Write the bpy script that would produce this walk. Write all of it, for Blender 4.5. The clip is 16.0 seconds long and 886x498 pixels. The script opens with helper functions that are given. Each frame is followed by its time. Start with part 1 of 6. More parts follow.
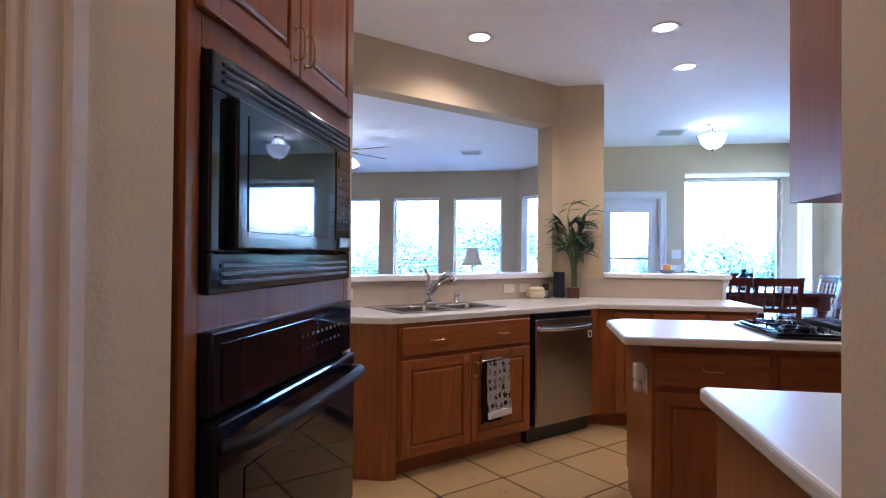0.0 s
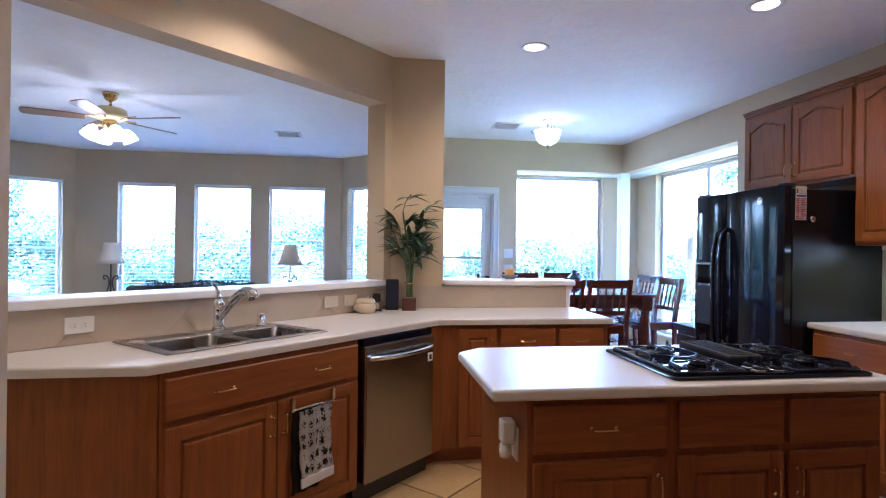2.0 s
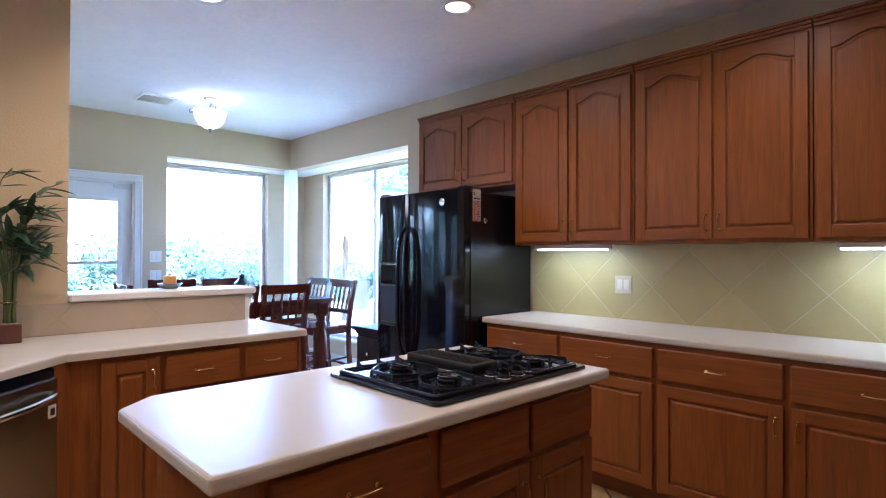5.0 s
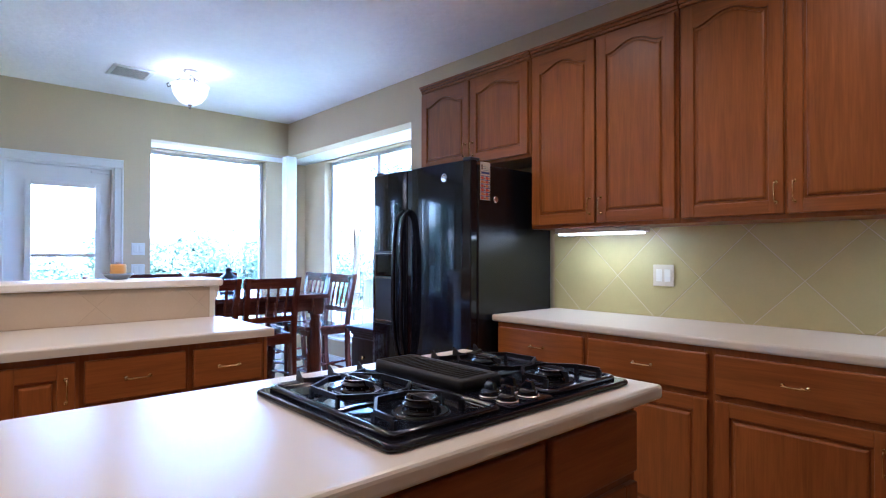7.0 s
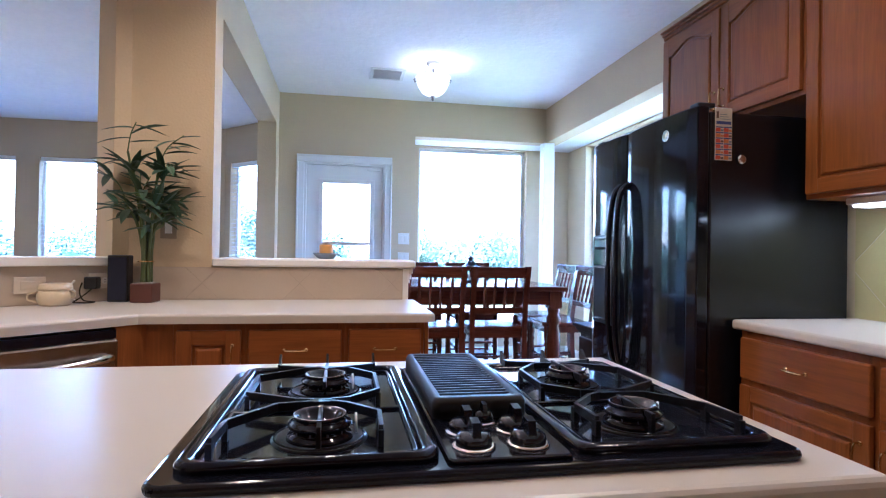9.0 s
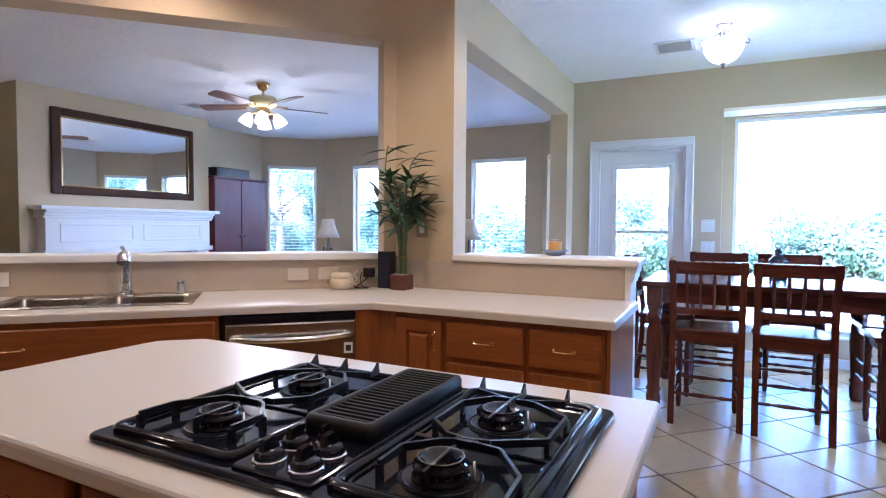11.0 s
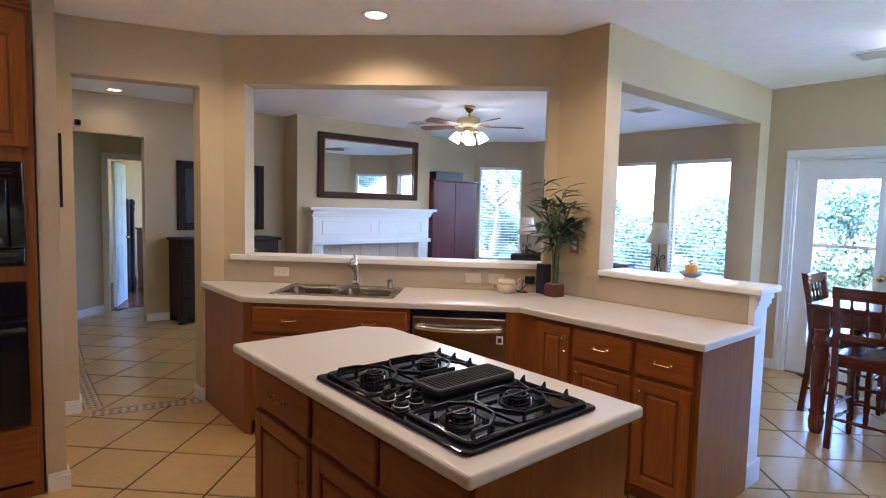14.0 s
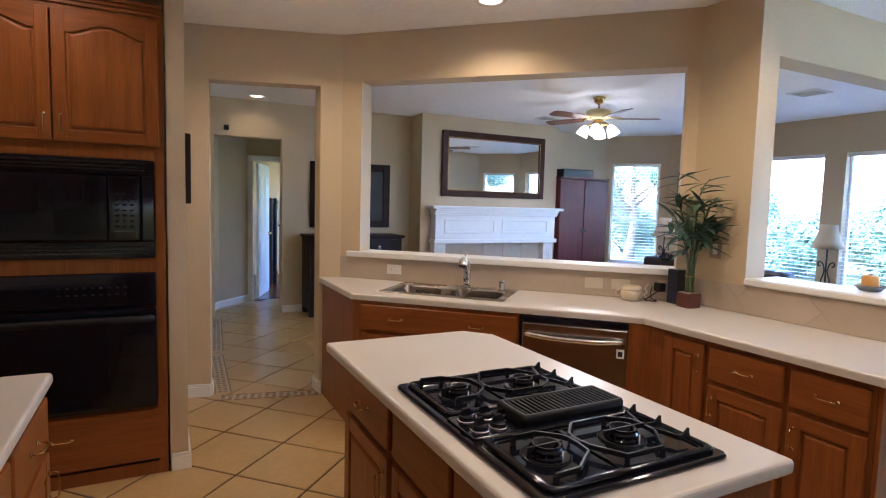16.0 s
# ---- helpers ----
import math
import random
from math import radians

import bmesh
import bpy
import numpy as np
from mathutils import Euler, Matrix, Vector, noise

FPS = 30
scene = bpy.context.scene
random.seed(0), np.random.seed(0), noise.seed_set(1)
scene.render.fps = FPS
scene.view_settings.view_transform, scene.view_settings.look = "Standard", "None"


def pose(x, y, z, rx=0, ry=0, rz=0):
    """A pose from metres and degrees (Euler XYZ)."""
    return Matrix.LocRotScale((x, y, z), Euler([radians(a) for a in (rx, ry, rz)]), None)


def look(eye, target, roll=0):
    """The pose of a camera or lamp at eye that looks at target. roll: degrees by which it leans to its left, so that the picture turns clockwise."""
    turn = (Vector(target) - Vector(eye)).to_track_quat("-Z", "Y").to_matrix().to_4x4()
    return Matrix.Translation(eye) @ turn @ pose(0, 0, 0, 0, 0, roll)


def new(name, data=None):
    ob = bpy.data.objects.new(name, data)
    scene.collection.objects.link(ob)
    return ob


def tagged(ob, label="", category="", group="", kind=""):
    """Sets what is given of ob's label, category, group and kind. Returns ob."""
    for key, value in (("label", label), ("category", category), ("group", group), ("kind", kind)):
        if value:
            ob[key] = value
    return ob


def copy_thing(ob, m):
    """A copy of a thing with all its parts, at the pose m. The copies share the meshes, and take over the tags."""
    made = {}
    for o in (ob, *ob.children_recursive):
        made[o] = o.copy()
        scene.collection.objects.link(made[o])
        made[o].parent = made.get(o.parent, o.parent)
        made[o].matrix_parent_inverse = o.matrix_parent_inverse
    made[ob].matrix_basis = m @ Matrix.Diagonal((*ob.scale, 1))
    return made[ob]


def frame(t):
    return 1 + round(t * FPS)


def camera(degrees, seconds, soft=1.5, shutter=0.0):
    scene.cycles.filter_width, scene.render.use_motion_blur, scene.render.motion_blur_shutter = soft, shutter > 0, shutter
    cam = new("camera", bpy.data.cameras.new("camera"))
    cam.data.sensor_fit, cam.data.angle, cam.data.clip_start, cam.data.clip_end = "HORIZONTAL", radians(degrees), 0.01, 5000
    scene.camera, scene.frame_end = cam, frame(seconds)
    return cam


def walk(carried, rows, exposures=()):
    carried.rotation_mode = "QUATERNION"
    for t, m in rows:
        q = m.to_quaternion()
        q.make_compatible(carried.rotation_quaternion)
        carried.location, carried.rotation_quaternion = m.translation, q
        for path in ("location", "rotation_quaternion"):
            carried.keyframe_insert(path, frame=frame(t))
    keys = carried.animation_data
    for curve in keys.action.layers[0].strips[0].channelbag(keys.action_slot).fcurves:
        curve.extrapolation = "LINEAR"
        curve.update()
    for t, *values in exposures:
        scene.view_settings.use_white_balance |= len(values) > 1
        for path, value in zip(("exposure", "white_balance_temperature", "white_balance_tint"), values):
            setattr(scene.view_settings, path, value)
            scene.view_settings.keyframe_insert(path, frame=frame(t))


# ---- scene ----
cam = camera(77.2, 16.0, soft=1.15)
PATH = [
    (0, (1.398, 1.858, 1.262), (1.074, 3.831, 1.284), 0.5),
    (0.5, (1.355, 2.152, 1.326), (1.242, 4.149, 1.331), 0.6),
    (1, (1.344, 2.372, 1.325), (1.407, 4.371, 1.328), 0.6),
    (1.5, (1.362, 2.579, 1.333), (1.515, 4.573, 1.334), 0.7),
    (2, (1.376, 2.713, 1.348), (1.673, 4.69, 1.347), 0.7),
    (2.5, (1.351, 2.841, 1.347), (1.834, 4.782, 1.349), 0.8),
    (3, (1.33, 2.971, 1.348), (2.042, 4.841, 1.352), 0.6),
    (3.5, (1.355, 3.096, 1.341), (2.267, 4.876, 1.352), 0.5),
    (4, (1.39, 3.221, 1.352), (2.475, 4.901, 1.359), 0.3),
    (4.5, (1.397, 3.296, 1.34), (2.637, 4.865, 1.356), 0.3),
    (5, (1.377, 3.323, 1.336), (2.767, 4.76, 1.354), 0.2),
    (7.5, (2.07, 3.789, 1.216), (3.353, 5.323, 1.242), 0.0),
    (8, (2.273, 3.851, 1.192), (3.278, 5.579, 1.222), 0.5),
    (8.5, (2.476, 3.846, 1.184), (3.109, 5.743, 1.205), 0.3),
    (9, (2.615, 3.832, 1.166), (2.972, 5.799, 1.178), 0.9),
    (9.5, (2.751, 3.871, 1.157), (2.828, 5.87, 1.140), 1.0),
    (10, (2.93, 3.926, 1.174), (2.65, 5.905, 1.123), 0.6),
    (12.5, (3.918, 3.697, 1.422), (2.54, 5.143, 1.317), 1.3),
    (13, (4.017, 3.629, 1.441), (2.591, 5.026, 1.317), 1.4),
    (13.5, (4.07, 3.579, 1.487), (2.607, 4.935, 1.34), 1.4),
    (14, (4.113, 3.541, 1.514), (2.597, 4.836, 1.362), 1.4),
    (14.5, (4.142, 3.524, 1.528), (2.579, 4.762, 1.373), 1.4),
    (15, (4.13, 3.54, 1.518), (2.523, 4.719, 1.361), 1.4),
    (15.5, (4.058, 3.622, 1.506), (2.367, 4.678, 1.345), 1.4),
    (16, (4.002, 3.774, 1.499), (2.225, 4.677, 1.335), 1.5),
]
EXPOSURES = [(0, 5.10, 4150, 22), (5, 5.08, 4350, 21), (10, 5.1, 4300, 23), (12.5, 5.07, 4590, 21), (16, 4.97, 4660, 19)]
walk(cam, [(t, look(eye, target, roll)) for t, eye, target, roll in PATH], EXPOSURES)

# ---- daylight ----
world = bpy.data.worlds.new("daylight")
scene.world = world
world.use_nodes = True
sky = world.node_tree.nodes.new("ShaderNodeTexSky")
sky.sky_type, sky.sun_disc = "NISHITA", False
sky.sun_elevation, sky.sun_rotation = radians(58), radians(200)
sky.air_density, sky.dust_density = 1.2, 2.0
world.node_tree.links.new(sky.outputs[0], world.node_tree.nodes["Background"].inputs[0])
world.node_tree.nodes["Background"].inputs[1].default_value = 0.15
sun = new("sun", bpy.data.lights.new("sun", "SUN"))
sun.data.energy, sun.data.angle, sun.data.color = 2.2, radians(2.0), (1, 0.95, 0.86)
sun.matrix_world = look((0, 0, 20), (3.5, 10, 0))

# strength of the lamps that the place has; CAN_WATTS also drives three added downlights
CAN_WATTS, NOOK_WATTS, FAN_WATTS, STRIP_WATTS, FAN_ANGLE = 1.2, 0.09, 0.95, 0.027, 56.0


# ---- materials ----
def material(name, color, rough=0.5, metal=0.0, vary=0.08, scale=6.0, bump=0.0, bump_scale=80.0, fine=0.05, spec=0.5, random_tone=0.0, stretch=None, rough_vary=0.08):
    """A plain surface with two scales of tone, uneven gloss and fine relief."""
    m = bpy.data.materials.new(name)
    m.use_nodes = True
    nt = m.node_tree
    n, l = nt.nodes, nt.links
    p = n["Principled BSDF"]
    co = n.new("ShaderNodeTexCoord")
    src = co.outputs["Object"]
    if random_tone:
        info = n.new("ShaderNodeObjectInfo")
        far = n.new("ShaderNodeMath")
        far.operation = "MULTIPLY"
        far.inputs[1].default_value = 37.0
        l.new(info.outputs["Random"], far.inputs[0])
        off = n.new("ShaderNodeVectorMath")
        off.operation = "ADD"
        l.new(src, off.inputs[0])
        l.new(far.outputs[0], off.inputs[1])
        src = off.outputs[0]
    if stretch:
        mp = n.new("ShaderNodeMapping")
        mp.inputs["Scale"].default_value = stretch
        l.new(src, mp.inputs[0])
        src = mp.outputs[0]
    a = n.new("ShaderNodeTexNoise")
    a.inputs["Scale"].default_value, a.inputs["Detail"].default_value = scale, 4
    b = n.new("ShaderNodeTexNoise")
    b.inputs["Scale"].default_value, b.inputs["Detail"].default_value = bump_scale, 3
    l.new(src, a.inputs[0])
    l.new(src, b.inputs[0])
    val = n.new("ShaderNodeMath")
    val.operation = "MULTIPLY_ADD"
    val.inputs[1].default_value, val.inputs[2].default_value = 2 * vary, 1 - vary
    l.new(a.outputs[0], val.inputs[0])
    val2 = n.new("ShaderNodeMath")
    val2.operation = "MULTIPLY_ADD"
    val2.inputs[1].default_value = 2 * fine
    l.new(b.outputs[0], val2.inputs[0])
    l.new(val.outputs[0], val2.inputs[2])
    last = val2.outputs[0]
    if random_tone:
        r = n.new("ShaderNodeMath")
        r.operation = "MULTIPLY_ADD"
        r.inputs[1].default_value = random_tone
        l.new(info.outputs["Random"], r.inputs[0])
        l.new(last, r.inputs[2])
        last = r.outputs[0]
    mul = n.new("ShaderNodeVectorMath")
    mul.operation = "SCALE"
    mul.inputs[0].default_value = color
    l.new(last, mul.inputs["Scale"])
    l.new(mul.outputs[0], p.inputs["Base Color"])
    p.inputs["Metallic"].default_value = metal
    p.inputs["Specular IOR Level"].default_value = spec
    rr = n.new("ShaderNodeMath")
    rr.operation = "MULTIPLY_ADD"
    rr.inputs[1].default_value, rr.inputs[2].default_value = 2 * rough_vary * rough, rough * (1 - rough_vary)
    l.new(a.outputs[0], rr.inputs[0])
    l.new(rr.outputs[0], p.inputs["Roughness"])
    if bump:
        bp = n.new("ShaderNodeBump")
        bp.inputs["Strength"].default_value, bp.inputs["Distance"].default_value = 1.0, bump
        l.new(b.outputs[0], bp.inputs["Height"])
        l.new(bp.outputs[0], p.inputs["Normal"])
    return m


def wood(name, dark, light, rough=0.35, axis=2, grain=1.0, bump=0.0004, spec=0.5):
    """Stained wood with a grain along one axis."""
    m = bpy.data.materials.new(name)
    m.use_nodes = True
    nt = m.node_tree
    n, l = nt.nodes, nt.links
    p = n["Principled BSDF"]
    co, mp = n.new("ShaderNodeTexCoord"), n.new("ShaderNodeMapping")
    info = n.new("ShaderNodeObjectInfo")
    shift = n.new("ShaderNodeVectorMath")
    shift.operation = "ADD"
    l.new(co.outputs["Object"], shift.inputs[0])
    sc = n.new("ShaderNodeMath")
    sc.operation = "MULTIPLY"
    sc.inputs[1].default_value = 20
    l.new(info.outputs["Random"], sc.inputs[0])
    l.new(sc.outputs[0], shift.inputs[1])
    s = [14 * grain] * 3
    s[axis] = 1.1 * grain
    mp.inputs["Scale"].default_value = s
    l.new(shift.outputs[0], mp.inputs[0])
    a = n.new("ShaderNodeTexNoise")
    a.inputs["Scale"].default_value, a.inputs["Detail"].default_value, a.inputs["Roughness"].default_value = 2.2, 6, 0.62
    a.inputs["Distortion"].default_value = 0.6
    l.new(mp.outputs[0], a.inputs[0])
    mp2 = n.new("ShaderNodeMapping")
    s2 = [160 * grain] * 3
    s2[axis] = 7 * grain
    mp2.inputs["Scale"].default_value = s2
    l.new(shift.outputs[0], mp2.inputs[0])
    b = n.new("ShaderNodeTexNoise")
    b.inputs["Scale"].default_value, b.inputs["Detail"].default_value = 1.0, 3
    l.new(mp2.outputs[0], b.inputs[0])
    add = n.new("ShaderNodeMath")
    add.operation = "MULTIPLY_ADD"
    add.inputs[1].default_value = 0.45
    l.new(b.outputs[0], add.inputs[0])
    l.new(a.outputs[0], add.inputs[2])
    ramp = n.new("ShaderNodeValToRGB")
    ramp.color_ramp.elements[0].position, ramp.color_ramp.elements[0].color = 0.42, (*dark, 1)
    ramp.color_ramp.elements[1].position, ramp.color_ramp.elements[1].color = 1.0, (*light, 1)
    l.new(add.outputs[0], ramp.inputs[0])
    l.new(ramp.outputs[0], p.inputs["Base Color"])
    p.inputs["Roughness"].default_value = rough
    p.inputs["Specular IOR Level"].default_value = spec
    bp = n.new("ShaderNodeBump")
    bp.inputs["Distance"].default_value = bump
    l.new(b.outputs[0], bp.inputs["Height"])
    l.new(bp.outputs[0], p.inputs["Normal"])
    return m


def glow(name, color, strength):
    m = bpy.data.materials.new(name)
    m.use_nodes = True
    p = m.node_tree.nodes["Principled BSDF"]
    p.inputs["Base Color"].default_value = (0.9, 0.88, 0.84, 1)
    p.inputs["Emission Color"].default_value = (*color, 1)
    p.inputs["Emission Strength"].default_value = strength
    return m


def glassy(name, color=(1, 1, 1), rough=0.0):
    m = bpy.data.materials.new(name)
    m.use_nodes = True
    p = m.node_tree.nodes["Principled BSDF"]
    p.inputs["Base Color"].default_value = (*color, 1)
    p.inputs["Transmission Weight"].default_value = 1
    p.inputs["Roughness"].default_value = rough
    p.inputs["IOR"].default_value = 1.45
    return m


WALL = material("wall_paint", (0.555, 0.445, 0.272), 0.75, vary=0.05, scale=3.0, bump=0.0014, bump_scale=85, fine=0.045)
CEIL = material("ceiling_paint", (0.90, 0.875, 0.85), 0.85, vary=0.04, scale=5, bump=0.005, bump_scale=24, fine=0.045)
WHITE = material("white_trim_paint", (0.80, 0.79, 0.76), 0.4, vary=0.02, scale=5, bump=0.0002, fine=0.01)
GROUT = material("grout", (0.075, 0.052, 0.03), 0.9, vary=0.15, scale=8, bump=0.001, bump_scale=200)
TILE = material("travertine_tile", (0.375, 0.255, 0.10), 0.29, vary=0.14, scale=11, bump=0.0008, bump_scale=45, fine=0.16, random_tone=0.12, rough_vary=0.12)
SPLASH = material("splash_tile", (0.45, 0.39, 0.175), 0.4, vary=0.08, scale=9, bump=0.0004, bump_scale=90, fine=0.04, random_tone=0.08)
SPLASH_GROUT = material("splash_grout", (0.60, 0.54, 0.38), 0.85, vary=0.05, scale=30)
COUNTER = material("solid_white_counter", (0.60, 0.565, 0.515), 0.34, vary=0.02, scale=5, bump=0.0001, bump_scale=300, fine=0.015)
OAK = wood("oak_upright", (0.160, 0.048, 0.005), (0.30, 0.098, 0.011), 0.36, 2, spec=0.35)
OAK_X = wood("oak_along_x", (0.160, 0.048, 0.005), (0.30, 0.098, 0.011), 0.36, 0, spec=0.35)
OAK_Y = wood("oak_along_y", (0.160, 0.048, 0.005), (0.30, 0.098, 0.011), 0.36, 1, spec=0.35)
CHERRY = wood("dark_cherry", (0.06, 0.011, 0.012), (0.15, 0.028, 0.026), 0.3, 2, spec=0.25)
CHERRY_X = wood("dark_cherry_along", (0.06, 0.011, 0.012), (0.15, 0.028, 0.026), 0.3, 0, spec=0.25)
ESPRESSO = wood("espresso_wood", (0.012, 0.008, 0.008), (0.035, 0.022, 0.02), 0.5, 2, spec=0.2)
BLACK = material("black_gloss_enamel", (0.006, 0.007, 0.013), 0.08, spec=0.38, vary=0.1, scale=5, fine=0.02, rough_vary=0.3)
BLACK_SATIN = material("black_satin", (0.012, 0.012, 0.013), 0.32, vary=0.1, scale=30, bump=0.0002, bump_scale=300)
FRIDGE = material("black_pebbled_steel", (0.006, 0.007, 0.011), 0.2, vary=0.1, scale=4, bump=0.0008, bump_scale=260, fine=0.03, spec=0.42)
CASTIRON = material("cast_iron", (0.006, 0.006, 0.009), 0.34, spec=0.3, vary=0.2, scale=40, bump=0.0004, bump_scale=300)
STEEL = material("brushed_steel", (0.33, 0.295, 0.26), 0.24, 1.0, vary=0.06, scale=3, bump=0.00012, bump_scale=60, stretch=(1, 1, 30))
SINK_STEEL = material("sink_steel", (0.30, 0.275, 0.25), 0.27, 1.0, vary=0.06, scale=4, bump=0.0001, bump_scale=90)
CHROME = material("chrome", (0.7, 0.7, 0.7), 0.12, 1.0, vary=0.04, scale=9)
BRASS = material("polished_brass", (0.60, 0.42, 0.17), 0.22, 1.0, vary=0.08, scale=12)
GRILLE = material("black_grille", (0.010, 0.010, 0.011), 0.55, spec=0.25)
PLASTIC = material("white_plastic", (0.78, 0.76, 0.70), 0.4, vary=0.02, scale=9, fine=0.01)
# near-black; stands in for shade inside slots, vents and niches, also cable and print
DARKHOLE = material("dark_slot", (0.015, 0.013, 0.012), 0.6)
GLASS = glassy("window_glass")
MIRROR = material("mirror_silver", (0.85, 0.86, 0.86), 0.02, 1.0, vary=0.01, scale=3, fine=0.0)
GOLDFRAME = material("bronze_frame", (0.042, 0.017, 0.008), 0.5, 0.1, spec=0.2, vary=0.5, scale=25, bump=0.003, bump_scale=60, fine=0.2)
CASING_TAN = material("tan_casing_paint", (0.58, 0.49, 0.41), 0.5, vary=0.05, scale=3, bump=0.0003, bump_scale=90)
FAN_GLOW = glow("fan_lamp_glass", (1, 0.86, 0.66), 0.22)


# ---- mesh helpers ----
def mesh_box(bm, x0, y0, z0, x1, y1, z1, bevel=0.0, seg=1):
    r = bmesh.ops.create_cube(bm, size=1, matrix=Matrix.LocRotScale(((x0 + x1) / 2, (y0 + y1) / 2, (z0 + z1) / 2), None, (abs(x1 - x0), abs(y1 - y0), abs(z1 - z0))))
    if bevel:
        es = list({e for v in r["verts"] for e in v.link_edges})
        bmesh.ops.bevel(bm, geom=es, offset=bevel, segments=seg, profile=0.5, affect="EDGES")
    return bm


def box(*a, bevel=0.0, seg=1):
    return mesh_box(bmesh.new(), *a, bevel=bevel, seg=seg)


def mesh_prism(bm, pts, z0, z1, bevel=0.0, seg=2, top_only=False):
    """An upright prism over the outline pts."""
    low = [bm.verts.new((x, y, z0)) for x, y in pts]
    top = [bm.verts.new((x, y, z1)) for x, y in pts]
    n = len(pts)
    fs = [bm.faces.new(low[::-1]), bm.faces.new(top)]
    fs += [bm.faces.new((low[i], low[(i + 1) % n], top[(i + 1) % n], top[i])) for i in range(n)]
    bmesh.ops.recalc_face_normals(bm, faces=fs)
    if bevel:
        es = list({e for f in fs for e in f.edges})
        if top_only:
            es = [e for e in es if all(abs(v.co.z - z1) < 1e-6 for v in e.verts)]
        bmesh.ops.bevel(bm, geom=es, offset=bevel, segments=seg, profile=0.5, affect="EDGES")
    return bm


def prism(pts, z0, z1, bevel=0.0, seg=2, top_only=False):
    return mesh_prism(bmesh.new(), pts, z0, z1, bevel, seg, top_only)


def mesh_lathe(bm, profile, seg=20, at=(0, 0, 0), m=None):
    """A turned shape: profile of (radius, height) round the z axis."""
    rings = []
    for r, z in profile:
        rings.append([bm.verts.new((max(r, 1e-4) * math.cos(2 * math.pi * i / seg), max(r, 1e-4) * math.sin(2 * math.pi * i / seg), z)) for i in range(seg)])
    fs = []
    for a, b in zip(rings, rings[1:]):
        fs += [bm.faces.new((a[i], a[(i + 1) % seg], b[(i + 1) % seg], b[i])) for i in range(seg)]
    fs.append(bm.faces.new(rings[0][::-1]))
    fs.append(bm.faces.new(rings[-1]))
    for f in fs:
        f.smooth = True
    vs = [v for r in rings for v in r]
    bmesh.ops.transform(bm, matrix=Matrix.Translation(at) @ (m or Matrix()), verts=vs)
    return bm


def lathe(profile, seg=20, at=(0, 0, 0), m=None):
    return mesh_lathe(bmesh.new(), profile, seg, at, m)


def mesh_tube(bm, pts, radius, seg=10, flat=1.0):
    """A round bar along pts; radius is a number or one for each point."""
    pts = [Vector(p) for p in pts]
    rad = radius if isinstance(radius, (list, tuple)) else [radius] * len(pts)
    rings = []
    up = None
    for i, p in enumerate(pts):
        d = (pts[min(i + 1, len(pts) - 1)] - pts[max(i - 1, 0)]).normalized()
        if up is None:
            up = d.orthogonal().normalized()
        up = (up - d * up.dot(d)).normalized()
        side = d.cross(up)
        rings.append([bm.verts.new(p + (up * math.cos(2 * math.pi * k / seg) + side * flat * math.sin(2 * math.pi * k / seg)) * rad[i]) for k in range(seg)])
    fs = []
    for a, b in zip(rings, rings[1:]):
        fs += [bm.faces.new((a[k], a[(k + 1) % seg], b[(k + 1) % seg], b[k])) for k in range(seg)]
    fs += [bm.faces.new(rings[0][::-1]), bm.faces.new(rings[-1])]
    for f in fs:
        f.smooth = True
    bmesh.ops.recalc_face_normals(bm, faces=fs)
    return bm


def tube(pts, radius, seg=10, flat=1.0):
    return mesh_tube(bmesh.new(), pts, radius, seg, flat)


def curve_pts(ctrl, steps=8):
    """A smooth line through the points of ctrl."""
    c = [Vector(p) for p in ctrl]
    c = [c[0] * 2 - c[1]] + c + [c[-1] * 2 - c[-2]]
    out = []
    for i in range(1, len(c) - 2):
        for k in range(steps):
            t = k / steps
            a, b, d, e = c[i - 1], c[i], c[i + 1], c[i + 2]
            out.append(0.5 * (2 * b + (d - a) * t + (2 * a - 5 * b + 4 * d - e) * t * t + (3 * b - a - 3 * d + e) * t ** 3))
    return out + [c[-2]]


def mesh_of(name, bm, mat):
    me = bpy.data.meshes.new(name)
    bm.to_mesh(me)
    bm.free()
    for m in mat if isinstance(mat, (list, tuple)) else [mat]:
        me.materials.append(m)
    return me


def part(name, bm, mat, parent=None, label="", m=None):
    ob = new(name, mesh_of(name, bm, mat))
    if parent is not None:
        ob.parent = parent
    if m is not None:
        ob.matrix_basis = m
    if label:
        tagged(ob, label)
    return ob


def thing(name, label, category, m=None, group="", kind=""):
    ob = new(name)
    ob.empty_display_size = 0.1
    if m is not None:
        ob.matrix_basis = m
    return tagged(ob, label, category, group, kind)


def setting(name, bm, mat, label, category):
    return tagged(part(name, bm, mat), label, category, kind="structure")


H = 2.73
OPEN = 2.38
DA = Vector((-0.14, 5.00, 0))
DU = Vector((0.7071, 0.7071, 0))
DN = Vector((-0.7071, 0.7071, 0))
DIAG = Matrix.Translation(DA) @ Matrix.Rotation(radians(45), 4, "Z")  # x along the sink wall, y into the living room


def diag(u, v):
    p = DA + DU * u + DN * v
    return (p.x, p.y)


